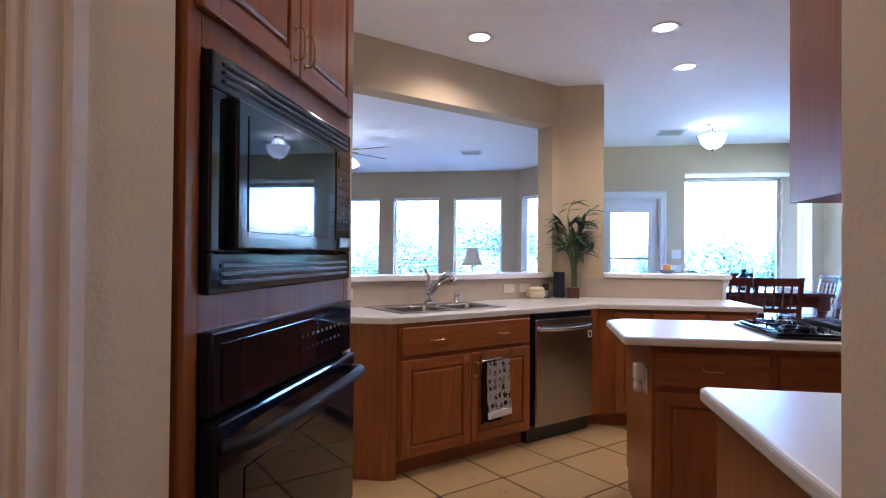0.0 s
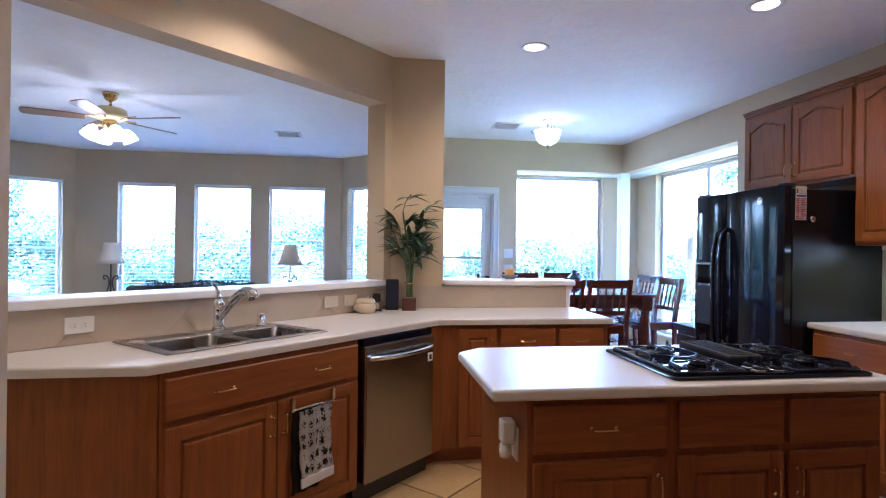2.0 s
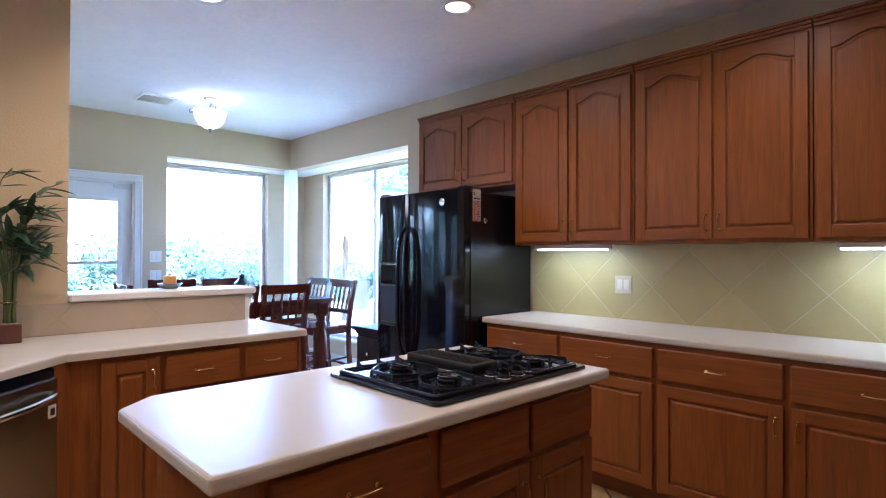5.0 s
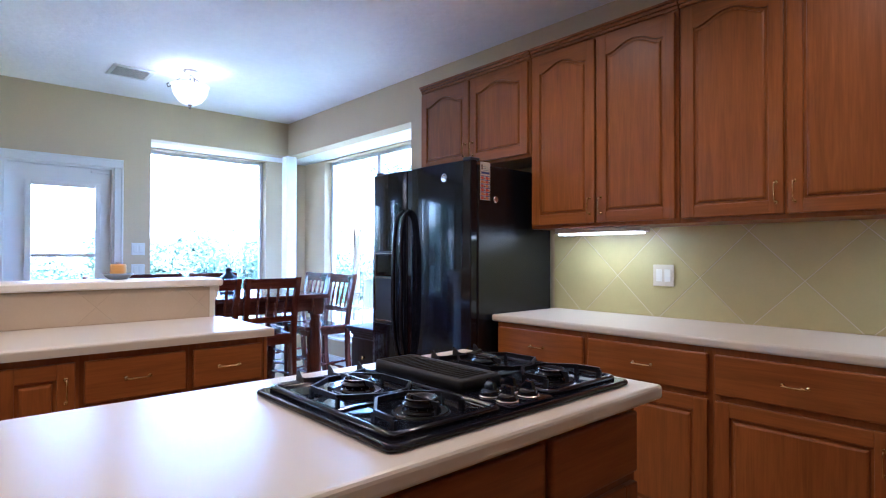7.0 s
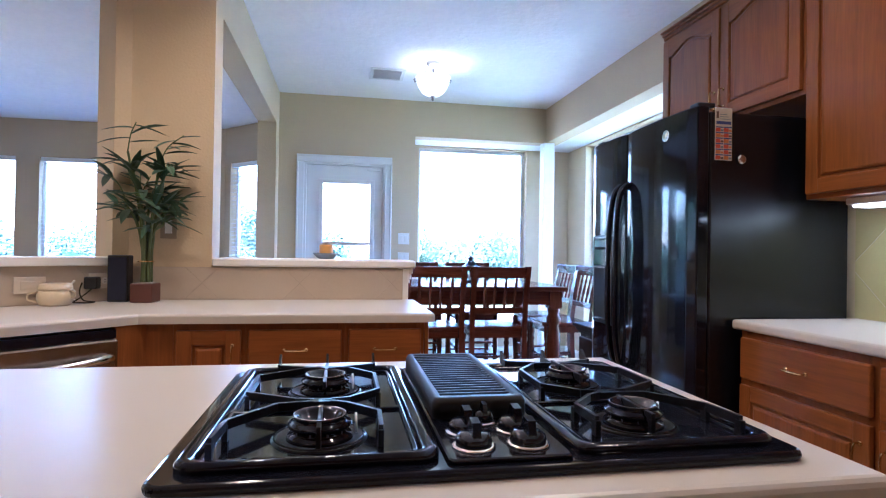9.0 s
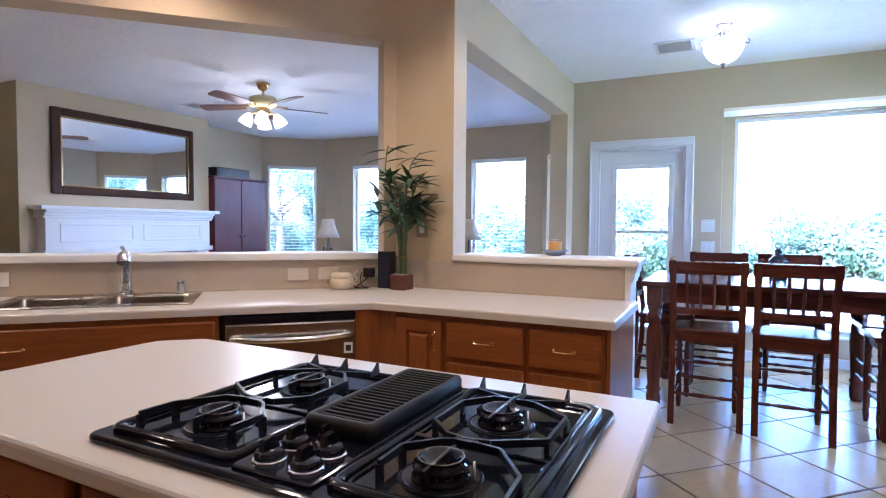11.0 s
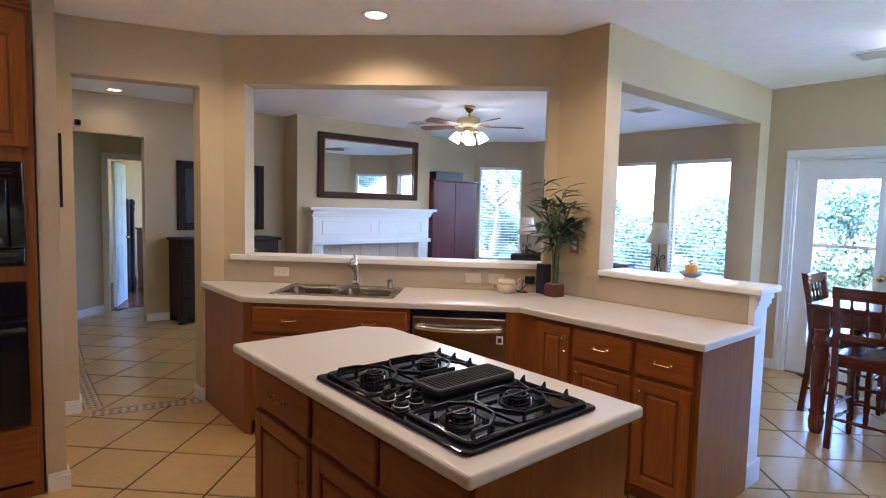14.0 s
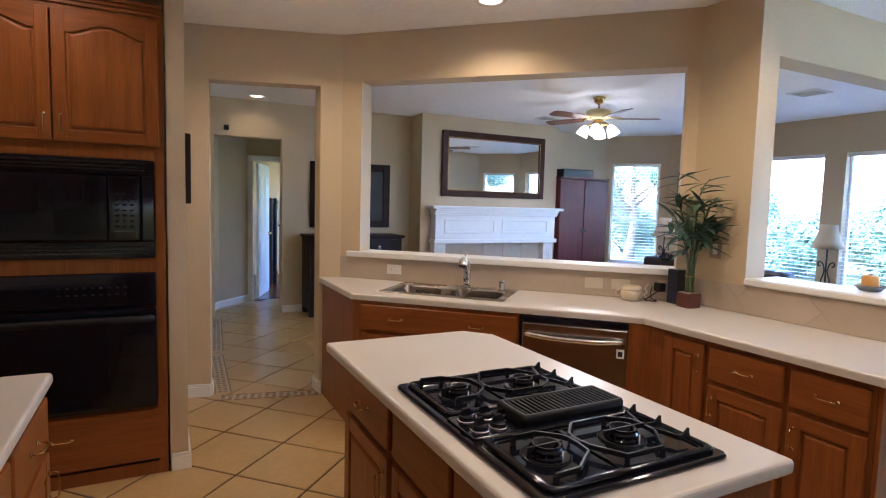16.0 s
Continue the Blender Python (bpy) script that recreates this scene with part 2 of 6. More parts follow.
def wall_with_holes(x0, x1, y0, y1, z1, holes, z0=0.0):
    """A wall along x with rectangular openings (xa, xb, za, zb), as one mesh."""
    bm = bmesh.new()
    xs = x0
    for xa, xb, za, zb in sorted(holes):
        if xa > xs:
            mesh_box(bm, xs, y0, z0, xa, y1, z1)
        if za > z0:
            mesh_box(bm, xa, y0, z0, xb, y1, za)
        if zb < z1:
            mesh_box(bm, xa, y0, zb, xb, y1, z1)
        xs = xb
    if x1 > xs:
        mesh_box(bm, xs, y0, z0, x1, y1, z1)
    return bm


TURN_Y = Matrix.Rotation(radians(90), 4, "Z")  # local x becomes world y, local y becomes -x

# ---- shell ----
setting("floor", prism([(-7.5, -0.5), (5.4, -0.5), (5.4, 10.15), (2.0, 10.15), (2.0, 11.6), (-3.6, 11.6), (-3.6, 7.4), (-7.5, 7.4)], -0.155, -0.006), GROUT, "tan grouted tile floor bed", "floor")
setting("ceiling", prism([(-7.5, -0.5), (5.45, -0.5), (5.45, 11.75), (-3.75, 11.75), (-3.75, 7.45), (-7.5, 7.45)], H, H + 0.12), CEIL, "off-white textured plaster ceiling", "ceiling")

# right-hand kitchen wall with its recessed window bay
setting("wall_east", box(4.76, 2.59, 0, 4.91, 7.30, H), WALL, "beige painted kitchen wall", "wall")
setting("wall_east_header", box(4.76, 7.30, 2.36, 4.91, 9.68, H), WALL, "beige header over the window bay", "wall")
setting("wall_far_header", box(3.34, 9.53, 2.36, 4.76, 9.68, H), WALL, "beige header over the window bay", "wall")
setting("bay_soffit", prism([(3.19, 9.68), (4.91, 9.68), (4.91, 7.15), (5.36, 7.15), (5.36, 10.13), (3.19, 10.13)], 2.36, 2.48), WHITE, "white soffit of the window bay", "ceiling")
setting("bay_post", box(4.73, 9.50, 0, 4.85, 9.62, 2.36, bevel=0.004), WHITE, "white corner post of the window bay", "post")
setting("wall_far", wall_with_holes(1.81, 3.34, 9.53, 9.68, H, [(2.23, 3.03, 0, 2.05)]), WALL, "beige painted breakfast nook wall", "wall")
setting("bay_return_west", box(3.19, 9.68, 0, 3.34, 9.98, 2.36), WALL, "beige side of the window bay", "wall")
setting("bay_return_south", box(4.91, 7.15, 0, 5.21, 7.30, 2.36), WALL, "beige side of the window bay", "wall")
setting("bay_wall_far", wall_with_holes(3.19, 5.21, 9.98, 10.13, 2.36, [(3.44, 4.70, 0.30, 2.345)]), WALL, "beige window bay wall", "wall")
w = setting("bay_wall_east", wall_with_holes(7.15, 10.13, -5.36, -5.21, 2.36, [(7.42, 9.50, 0.30, 2.345)]), WALL, "beige window bay wall", "wall")
w.matrix_basis = TURN_Y

# wall between kitchen and living room
bm = bmesh.new()
mesh_prism(bm, [diag(0, 0), diag(0.16, 0), diag(0.16, 0.17), (-0.38, 5.02), (-0.36, 4.85), (-0.20, 4.85)], 0, H)
mesh_prism(bm, [diag(0.16, 0), diag(2.385, 0), diag(2.385, 0.17), diag(0.16, 0.17)], OPEN, H)
mesh_prism(bm, [diag(0.16, 0), diag(2.385, 0), diag(2.385, 0.17), diag(0.16, 0.17)], 0, 1.08)
mesh_prism(bm, [diag(2.385, 0), (1.60, 6.74), (1.98, 6.74), (1.98, 6.91), (1.53, 6.91), diag(2.385, 0.17)], 0, H)
setting("wall_sink", bm, WALL, "beige wall with a wide pass-through over the sink", "wall")
setting("wall_half", box(1.98, 6.75, 0, 2.91, 6.91, 1.08), WALL, "beige half wall behind the peninsula", "wall")
bm = box(1.81, 6.91, OPEN, 1.98, 9.30, H)
mesh_box(bm, 1.81, 9.30, 0, 1.98, 9.53, H)
mesh_box(bm, 1.81, 9.68, 0, 1.96, 10.72, H)
setting("wall_nook_beam", bm, WALL, "beige beam between nook and living room", "wall")
bm = prism([diag(0.06, -0.035), diag(2.40, -0.035), diag(2.40, 0.21), diag(0.06, 0.21)], 1.08, 1.12, bevel=0.006)
setting("pass_through_ledge", bm, WHITE, "white painted ledge of the pass-through", "ledge")
bm = box(1.985, 6.715, 1.08, 2.995, 7.02, 1.12, bevel=0.008)
setting("bar_ledge", bm, WHITE, "white painted bar ledge on the half wall", "ledge")
bm = box(2.91, 6.74, 0.0, 2.96, 6.92, 1.08, bevel=0.003)
for z0, z1, o in ((0, 0.13, 0.014), (1.0, 1.02, 0.008), (1.02, 1.05, 0.016), (1.05, 1.08, 0.024)):
    mesh_box(bm, 2.905, 6.745, z0, 2.96 + o, 6.92 + o, z1, bevel=0.003)
setting("half_wall_end_post", bm, WHITE, "white cased end post of the half wall", "post")

# doorway to the hall and the wall beside the ovens
setting("wall_doorway_header", prism([(-0.20, 4.85), (-0.36, 4.85), (-0.58, 4.11), (-0.43, 4.09)], 2.35, H), WALL, "beige header over the hall doorway", "wall")
setting("wall_oven_end", box(-0.60, 3.80, 0, 0.71, 3.89, H), WALL, "beige wall beside the ovens", "wall")
setting("wall_doorway_west", prism([(-0.43, 4.09), (-0.475, 3.89), (-0.63, 3.89), (-0.58, 4.11)], 0, H), WALL, "beige wall beside the hall doorway", "wall")
setting("wall_hall_south", prism([(-1.60, 4.10), (-3.44, 4.22), (-3.44, 4.07), (-1.60, 3.95)], 0, H), WALL, "beige hall wall", "wall")
setting("wall_hall_close", prism([(-0.60, 3.80), (-0.60, 3.0), (-1.6, 3.0), (-1.6, 3.95), (-1.75, 3.95), (-1.75, 2.85), (-0.45, 2.85), (-0.45, 3.80)], 0, H), WALL, "beige wall of the side passage", "wall")
w = setting("wall_living_west", wall_with_holes(4.06, 10.80, 3.44, 3.59, H, [(4.36, 5.18, 0, 2.27)]), WALL, "beige living room wall with a hall opening", "wall")
w.matrix_basis = TURN_Y
setting("wall_niche", prism([(-3.59, 4.22), (-4.02, 4.46), (-4.44, 4.88), (-4.60, 4.88), (-4.1, 4.2), (-3.59, 4.05)], 0, H), WALL, "beige hall niche wall", "wall")
w = setting("wall_bedroom", wall_with_holes(4.88, 6.4, 4.45, 4.57, H, [(4.96, 5.70, 0, 2.04)]), WALL, "beige wall with a bedroom doorway", "wall")
w.matrix_basis = TURN_Y
setting("wall_bedroom_south", box(-7.4, 3.9, 0, -4.6, 4.0, H), WALL, "beige bedroom wall", "wall")
setting("wall_bedroom_west", box(-7.4, 4.0, 0, -7.3, 7.4, H), WALL, "beige bedroom wall", "wall")
# out-of-view opening, cut here to let daylight brighten the bedroom
setting("wall_bedroom_north", wall_with_holes(-7.3, -3.59, 7.3, 7.4, H, [(-6.6, -5.2, 0.6, 2.25)]), WALL, "beige bedroom wall with an unseen opening added for daylight", "wall")
setting("chimney_breast", box(-3.44, 6.99, 0, -3.05, 9.33, H), WALL, "beige chimney breast", "wall")

# bay of the living room
BAY = [(-3.44, 10.72), (-2.70, 11.44), (1.10, 11.44), (1.81, 10.72)]


def bay_wall(name, a, b, holes):
    a, b = Vector((*a, 0)), Vector((*b, 0))
    d = b - a
    w = setting(name, wall_with_holes(0, d.length, 0, 0.15, H, holes), WALL, "beige bay wall of the living room", "wall")
    w.matrix_basis = Matrix.Translation(a) @ Matrix.Rotation(math.atan2(d.y, d.x), 4, "Z")
    return w.matrix_basis


SILL, HEAD = 0.55, 2.27
M_LEFT = bay_wall("wall_bay_west", BAY[0], BAY[1], [(0.10, 0.88, SILL, HEAD)])
M_MID = bay_wall("wall_bay_north", BAY[1], BAY[2], [(0.57, 1.365, SILL, HEAD), (1.63, 2.45, SILL, HEAD), (2.71, 3.545, SILL, HEAD)])
M_RIGHT = bay_wall("wall_bay_east", BAY[2], BAY[3], [(0.12, 0.88, SILL, HEAD)])

# passage that the walk starts in
setting("wall_passage_west", box(0.58, 0.2, 0, 0.73, 2.80, H), WALL, "beige passage wall beside the ovens", "wall")
setting("wall_oven_back", box(-0.43, 2.65, 0, 0.58, 2.80, H), WALL, "beige wall behind the ovens", "wall")
setting("wall_oven_rear", box(-0.43, 2.80, 0, 0.12, 3.80, H), WALL, "beige wall behind the ovens", "wall")
setting("wall_passage_east", box(1.835, 0.2, 0, 1.985, 2.74, H), WALL, "beige passage wall", "wall")
setting("wall_south", box(1.985, 2.59, 0, 4.76, 2.74, H), WALL, "beige kitchen wall", "wall")
setting("wall_passage_end", box(0.58, 0.05, 0, 1.985, 0.2, H), WALL, "beige passage end wall", "wall")

setting("ground", box(-150, -40, -0.35, 150, 300, -0.16), material("lawn", (0.10, 0.125, 0.05), 0.9, vary=0.3, scale=0.8, bump=0.02, bump_scale=30, fine=0.2), "mown green lawn behind the house", "lawn")


# ---- cabinets ----
FACE_X = Matrix.Rotation(radians(-90), 4, "Z")  # front towards -x
FACE_PX = Matrix.Rotation(radians(90), 4, "Z")  # front towards +x
FACE_Y = Matrix.Rotation(radians(180), 4, "Z")  # front towards +y


def at(x, y, z=0.0, turn=None):
    return Matrix.Translation((x, y, z)) @ (turn or Matrix())


def mesh_plate(bm, pts, y0, y1, bevel=0.0, seg=2):
    """An upright plate: outline in x and z, from y0 (front) to y1."""
    old = set(bm.verts)
    mesh_prism(bm, pts, -y1, -y0, bevel, seg, top_only=True)
    vs = [v for v in bm.verts if v not in old]
    bmesh.ops.transform(bm, matrix=Matrix.Rotation(radians(90), 4, "X"), verts=vs)
    return bm


def arch(x0, x1, z, rise, n=14):
    """The hump of a cathedral door, from x1 back to x0."""
    out = []
    for i in range(n + 1):
        u = 1 - 2 * i / n
        k = min(1, max(0, 1 - abs(u) / 0.86))
        out.append(((x0 + x1) / 2 + u * (x1 - x0) / 2, z + rise * math.sin(k * math.pi / 2) ** 1.3))
    return out


DOORS = {}


def add_door(parent, w, h, m, rise=0.0, f=0.058, t=0.02):
    """A raised-panel door with its stiles, rails and panel; back at y = 0."""
    key = (round(w, 3), round(h, 3), rise)
    if key not in DOORS:
        zt = h - f - rise
        stile = box(0, -t, 0, f, 0, h, bevel=0.004, seg=2)
        rail = box(f - 0.002, -t + 0.001, 0, w - f + 0.002, 0, f, bevel=0.004, seg=2)
        if rise:
            top = mesh_plate(bmesh.new(), [(f - 0.002, h), (f - 0.002, zt)] + arch(f, w - f, zt, rise)[::-1] + [(w - f + 0.002, zt), (w - f + 0.002, h)], -t + 0.001, 0)
        else:
            top = box(f - 0.002, -t + 0.001, h - f, w - f + 0.002, 0, h, bevel=0.004, seg=2)
        g = 0.010
        pts = [(f + g, f + g), (w - f - g, f + g), (w - f - g, zt - g)]
        pts += (arch(f + g, w - f - g, zt - g, rise)[1:-1] if rise else []) + [(f + g, zt - g)]
        panel = mesh_plate(bmesh.new(), pts, -t * 0.92, -t * 0.4, bevel=0.012, seg=2)
        DOORS[key] = (mesh_of("door", box(0.004, -t * 0.45, 0.004, w - 0.004, 0, h - 0.004), OAK), mesh_of("stile", stile, OAK), mesh_of("rail", rail, OAK_X), mesh_of("rail", top, OAK_X), mesh_of("panel", panel, OAK))
    back, stile, rail, top, panel = DOORS[key]
    d = new("door", back)
    d.parent = parent
    d.matrix_basis = m
    for name, me, x in (("stile", stile, 0), ("stile", stile, w - f), ("rail", rail, 0), ("rail", top, 0), ("panel", panel, 0)):
        o = new(name, me)
        o.parent = d
        o.location = (x, 0, 0)
    return d


def drawer_mesh(w, h, t=0.02):
    bm = box(0, -t, 0, w, 0, h, bevel=0.007, seg=3)
    return bm


PULL = None


def pull(parent, x, z, y=-0.02, upright=True):
    """A small brass bail pull."""
    global PULL
    if PULL is None:
        bm = tube(curve_pts([(0, 0, -0.042), (0, -0.014, -0.044), (0, -0.026, -0.036), (0, -0.029, 0), (0, -0.026, 0.036), (0, -0.014, 0.044), (0, 0, 0.042)], 4), [0.0026] * 6 + [0.0033] * 13 + [0.0026] * 6, 8)
        for s in (-1, 1):
            mesh_lathe(bm, [(0.008, 0), (0.008, 0.003), (0.005, 0.005)], 10, (0, 0, 0.042 * s), Matrix.Rotation(radians(90), 4, "X"))
        PULL = mesh_of("pull", bm, BRASS)
    ob = new("pull", PULL)
    ob.parent = parent
    ob.matrix_basis = at(x, y, z) if upright else at(x, y, z, Matrix.Rotation(radians(90), 4, "Y"))
    return tagged(ob, "small polished brass pull")


def base_unit(label, m, w, depth=0.57, drawers=1, doors=1, body_top=None, two_pulls=False, hinge="l", group="base cabinets", top=0.875, end_l=False, end_r=False, false_front=False):
    """A base cabinet: x across its front, y into it."""
    c = thing("base_cabinet", label, "cabinet", m, group)
    bm = box(0, 0.02, 0.10, w, depth, body_top or top)
    part("body", bm, OAK, c)
    part("toe_kick", box(0.0, 0.075, 0.0, w, 0.09, 0.10), OAK_X, c)
    bm = box(0, 0, 0.10, 0.032, 0.022, top, bevel=0.0015)
    mesh_box(bm, w - 0.032, 0, 0.10, w, 0.022, top, bevel=0.0015)
    mesh_box(bm, 0.032, 0.0005, 0.10, w - 0.032, 0.022, 0.14)
    mesh_box(bm, 0.032, 0.0005, top - 0.035, w - 0.032, 0.022, top)
    mesh_box(bm, 0.032, 0.0005, 0.655, w - 0.032, 0.022, 0.695)
    part("face_frame", bm, OAK, c)
    g = 0.014
    dw = (w - 2 * g - 0.012 * (drawers - 1)) / max(drawers, 1)
    for i in range(drawers):
        d = part("drawer_front", drawer_mesh(dw, 0.16), OAK_X, c, m=at(g + i * (dw + 0.012), 0, 0.69))
        if not (false_front and i == 0 and drawers > 1):
            for k in ((0.24, 0.76) if two_pulls else (0.5,)):
                pull(d, dw * k, 0.08, upright=False)
    dz = 0.115
    dh = (0.665 if drawers else 0.85) - dz
    ow = (w - 2 * g - 0.006 * (doors - 1)) / max(doors, 1)
    for i in range(doors):
        d = add_door(c, ow, dh, at(g + i * (ow + 0.006), 0, dz))
        left = (hinge == "l") if doors == 1 else i == 0
        pull(d, ow - 0.03 if left else 0.03, dh - 0.10)
    return c


def upper_unit(label, m, w, z0, z1, doors=2, depth=0.31, group="wall cabinets", rise=0.045):
    c = thing("wall_cabinet", label, "cabinet", m, group)
    part("body", box(0, 0.02, z0, w, depth, z1), OAK, c)
    bm = box(0, 0, z0, 0.03, 0.022, z1, bevel=0.0015)
    mesh_box(bm, w - 0.03, 0, z0, w, 0.022, z1, bevel=0.0015)
    mesh_box(bm, 0.03, 0.0005, z0, w - 0.03, 0.022, z0 + 0.035)
    mesh_box(bm, 0.03, 0.0005, z1 - 0.05, w - 0.03, 0.022, z1)
    if doors == 2:
        mesh_box(bm, w / 2 - 0.025, 0.0005, z0 + 0.035, w / 2 + 0.025, 0.022, z1 - 0.05)
    part("face_frame", bm, OAK, c)
    bm = bmesh.new()
    for k, (o, za, zb) in enumerate(((0.010, -0.03, -0.012), (0.020, -0.012, 0.004), (0.032, 0.004, 0.016))):
        mesh_box(bm, 0, -o, z1 + za, w, depth, z1 + zb, bevel=0.003)
    part("crown_moulding", bm, OAK_X, c)
    g = 0.014
    gap = 0.012
    ow = (w - 2 * g - gap * (doors - 1)) / doors
    for i in range(doors):
        dh = z1 - z0 - 0.065
        d = add_door(c, ow, dh, at(g + i * (ow + gap), 0, z0 + 0.02), rise)
        pull(d, ow - 0.028 if i == 0 else 0.028, 0.09)
    return c


# right-hand run
ys = [5.80, 5.22, 4.63, 4.03, 3.40]
for i, (a, b) in enumerate(zip(ys, ys[1:])):
    base_unit("honey oak base cabinet with drawer and brass pulls", at(4.19, a, 0, FACE_X), a - b, hinge="r" if i % 2 else "l")
for a, b, z0, lab in ((6.785, 5.775, 1.83, "short honey oak cabinet above the black fridge"), (5.77, 4.885, 1.40, "tall honey oak wall cabinet with arched doors"), (4.88, 3.99, 1.40, "tall honey oak wall cabinet with arched doors"), (3.985, 3.10, 1.40, "tall honey oak wall cabinet with arched doors")):
    upper_unit(lab, at(4.45, a, 0, FACE_X), a - b, z0, 2.445)


def top_slab(name, label, pts, group="worktops"):
    t = thing(name, label, "countertop", None, group)
    part("slab", prism(pts, 0.877, 0.915, bevel=0.011, seg=3), COUNTER, t)
    return t


top_slab("countertop", "white solid countertop along the backsplash wall", [(4.165, 5.83), (4.165, 2.745), (4.757, 2.745), (4.757, 5.83)])

# run by the start of the walk
x = 1.875
for w, n in ((0.49, 1), (0.61, 1), (0.60, 1), (0.58, 1)):
    base_unit("honey oak base cabinet with drawer and brass pulls", at(x + w, 3.42, 0, FACE_Y), w, depth=0.67, hinge="l")
    x += w
top_slab("countertop", "white solid countertop on the short oak run", [(1.835, 2.745), (4.16, 2.745), (4.16, 3.45), (1.85, 3.45), (1.835, 3.435)])
for x, w in ((2.515, 0.62), (3.36, 0.84), (4.2, 0.835)):
    upper_unit("honey oak wall cabinet with arched doors", at(x, 3.05, 0, FACE_Y), w, 1.37, 2.445, depth=0.305)

# oven tower
tower = thing("oven_cabinet", "tall honey oak cabinet holding two black ovens", "cabinet", at(0.732, 2.835, 0, FACE_PX))
W = 0.955
part("body", box(0, 0.03, 0, W, 0.60, 2.43), OAK, tower)
bm = bmesh.new()
for a in ((0, 0, 0.0, 0.045, 0.03, 2.43), (W - 0.045, 0, 0.0, W, 0.03, 2.43), (0.045, 0.0005, 0, W - 0.045, 0.03, 0.07), (0.045, 0.0005, 0.36, W - 0.045, 0.03, 0.405), (0.045, 0.0005, 1.10, W - 0.045, 0.03, 1.18), (0.045, 0.0005, 1.68, W - 0.045, 0.03, 1.77), (0.045, 0.0005, 2.37, W - 0.045, 0.03, 2.43)):
    mesh_box(bm, *a, bevel=0.0015)
part("face_frame", bm, OAK, tower)
bm = bmesh.new()
for o, za, zb in ((0.010, 2.40, 2.42), (0.020, 2.42, 2.44), (0.032, 2.44, 2.455)):
    mesh_box(bm, 0, -o, za, W, 0.6, zb, bevel=0.003)
part("crown_moulding", bm, OAK_X, tower)
for i in range(2):
    d = add_door(tower, 0.452, 0.625, at(0.022 + i * 0.459, 0, 1.75), 0.045)
    pull(d, 0.422 if i == 0 else 0.03, 0.085)
d = part("drawer_front", drawer_mesh(0.915, 0.275), OAK_X, tower, m=at(0.02, 0, 0.09))
pull(d, 0.457, 0.17, upright=False)


def oven_shell(name, label):
    return thing(name, label, "oven", at(0.732, 2.882, -0.036, FACE_PX @ Matrix.Diagonal((1.075, 1, 1, 1))))


SCREEN = material("dark_oven_glass", (0.005, 0.006, 0.010), 0.03, spec=0.3, vary=0.05, scale=3, fine=0.0)
GREYTEXT = material("grey_print", (0.022, 0.022, 0.025), 0.6, spec=0.2)
mw = oven_shell("microwave", "black built-in microwave with vented trim kit")
part("housing", box(0.02, 0.03, 1.23, 0.78, 0.45, 1.70), BLACK_SATIN, mw)
bm = bmesh.new()
for a in ((0, -0.022, 1.212, 0.80, 0.0, 1.30), (0, -0.022, 1.635, 0.80, 0.0, 1.713), (0, -0.022, 1.30, 0.055, 0.0, 1.635), (0.745, -0.022, 1.30, 0.80, 0.0, 1.635)):
    mesh_box(bm, *a, bevel=0.005, seg=2)
part("trim_frame", bm, BLACK, mw)
for z in (1.237, 1.255, 1.273, 1.66, 1.678, 1.696):
    part("vent_slat", box(0.04, -0.028, z - 0.005, 0.76, -0.02, z + 0.003, bevel=0.002), BLACK_SATIN, mw)
dr = part("door", box(0.06, -0.045, 1.305, 0.605, -0.002, 1.63, bevel=0.006, seg=2), BLACK, mw)
part("window", box(0.10, -0.0475, 1.345, 0.575, -0.044, 1.60, bevel=0.001), SCREEN, dr, "dark reflective glass")
pn = part("control_panel", box(0.61, -0.045, 1.305, 0.74, -0.002, 1.63, bevel=0.006, seg=2), BLACK, mw)
part("display", box(0.63, -0.047, 1.575, 0.72, -0.044, 1.61), SCREEN, pn)
for r in range(7):
    for c in range(3):
        part("key", box(0.637 + c * 0.030, -0.0465, 1.374 + r * 0.027, 0.652 + c * 0.030, -0.044, 1.380 + r * 0.027), GREYTEXT, pn)
part("open_button", box(0.63, -0.05, 1.318, 0.72, -0.044, 1.352, bevel=0.003), BLACK_SATIN, pn)

ov = oven_shell("wall_oven", "black built-in wall oven with curved handle")
part("housing", box(0.02, 0.03, 0.44, 0.78, 0.55, 1.13), BLACK_SATIN, ov)
p2 = part("control_panel", box(0, -0.03, 0.965, 0.80, 0.0, 1.138, bevel=0.006, seg=2), BLACK, ov)
part("touch_panel", box(0.035, -0.033, 0.99, 0.765, -0.028, 1.11), SCREEN, p2)
for c in range(9):
    for r in range(2):
        part("key", box(0.40 + c * 0.033, -0.0345, 1.028 + r * 0.035, 0.414 + c * 0.033, -0.032, 1.036 + r * 0.035), GREYTEXT, p2)
od = part("door", box(0, -0.045, 0.445, 0.80, -0.002, 0.955, bevel=0.008, seg=2), BLACK, ov)
part("window", box(0.10, -0.0475, 0.52, 0.70, -0.043, 0.83), SCREEN, od, "dark oven window")
part("handle", tube(curve_pts([(0.02, -0.04, 0.90), (0.06, -0.085, 0.905), (0.25, -0.10, 0.91), (0.55, -0.10, 0.91), (0.74, -0.085, 0.905), (0.78, -0.04, 0.90)], 5), 0.017, 12), GRILLE, od)
part("base_trim", box(0, -0.02, 0.418, 0.80, 0.0, 0.442, bevel=0.003), BLACK_SATIN, ov)

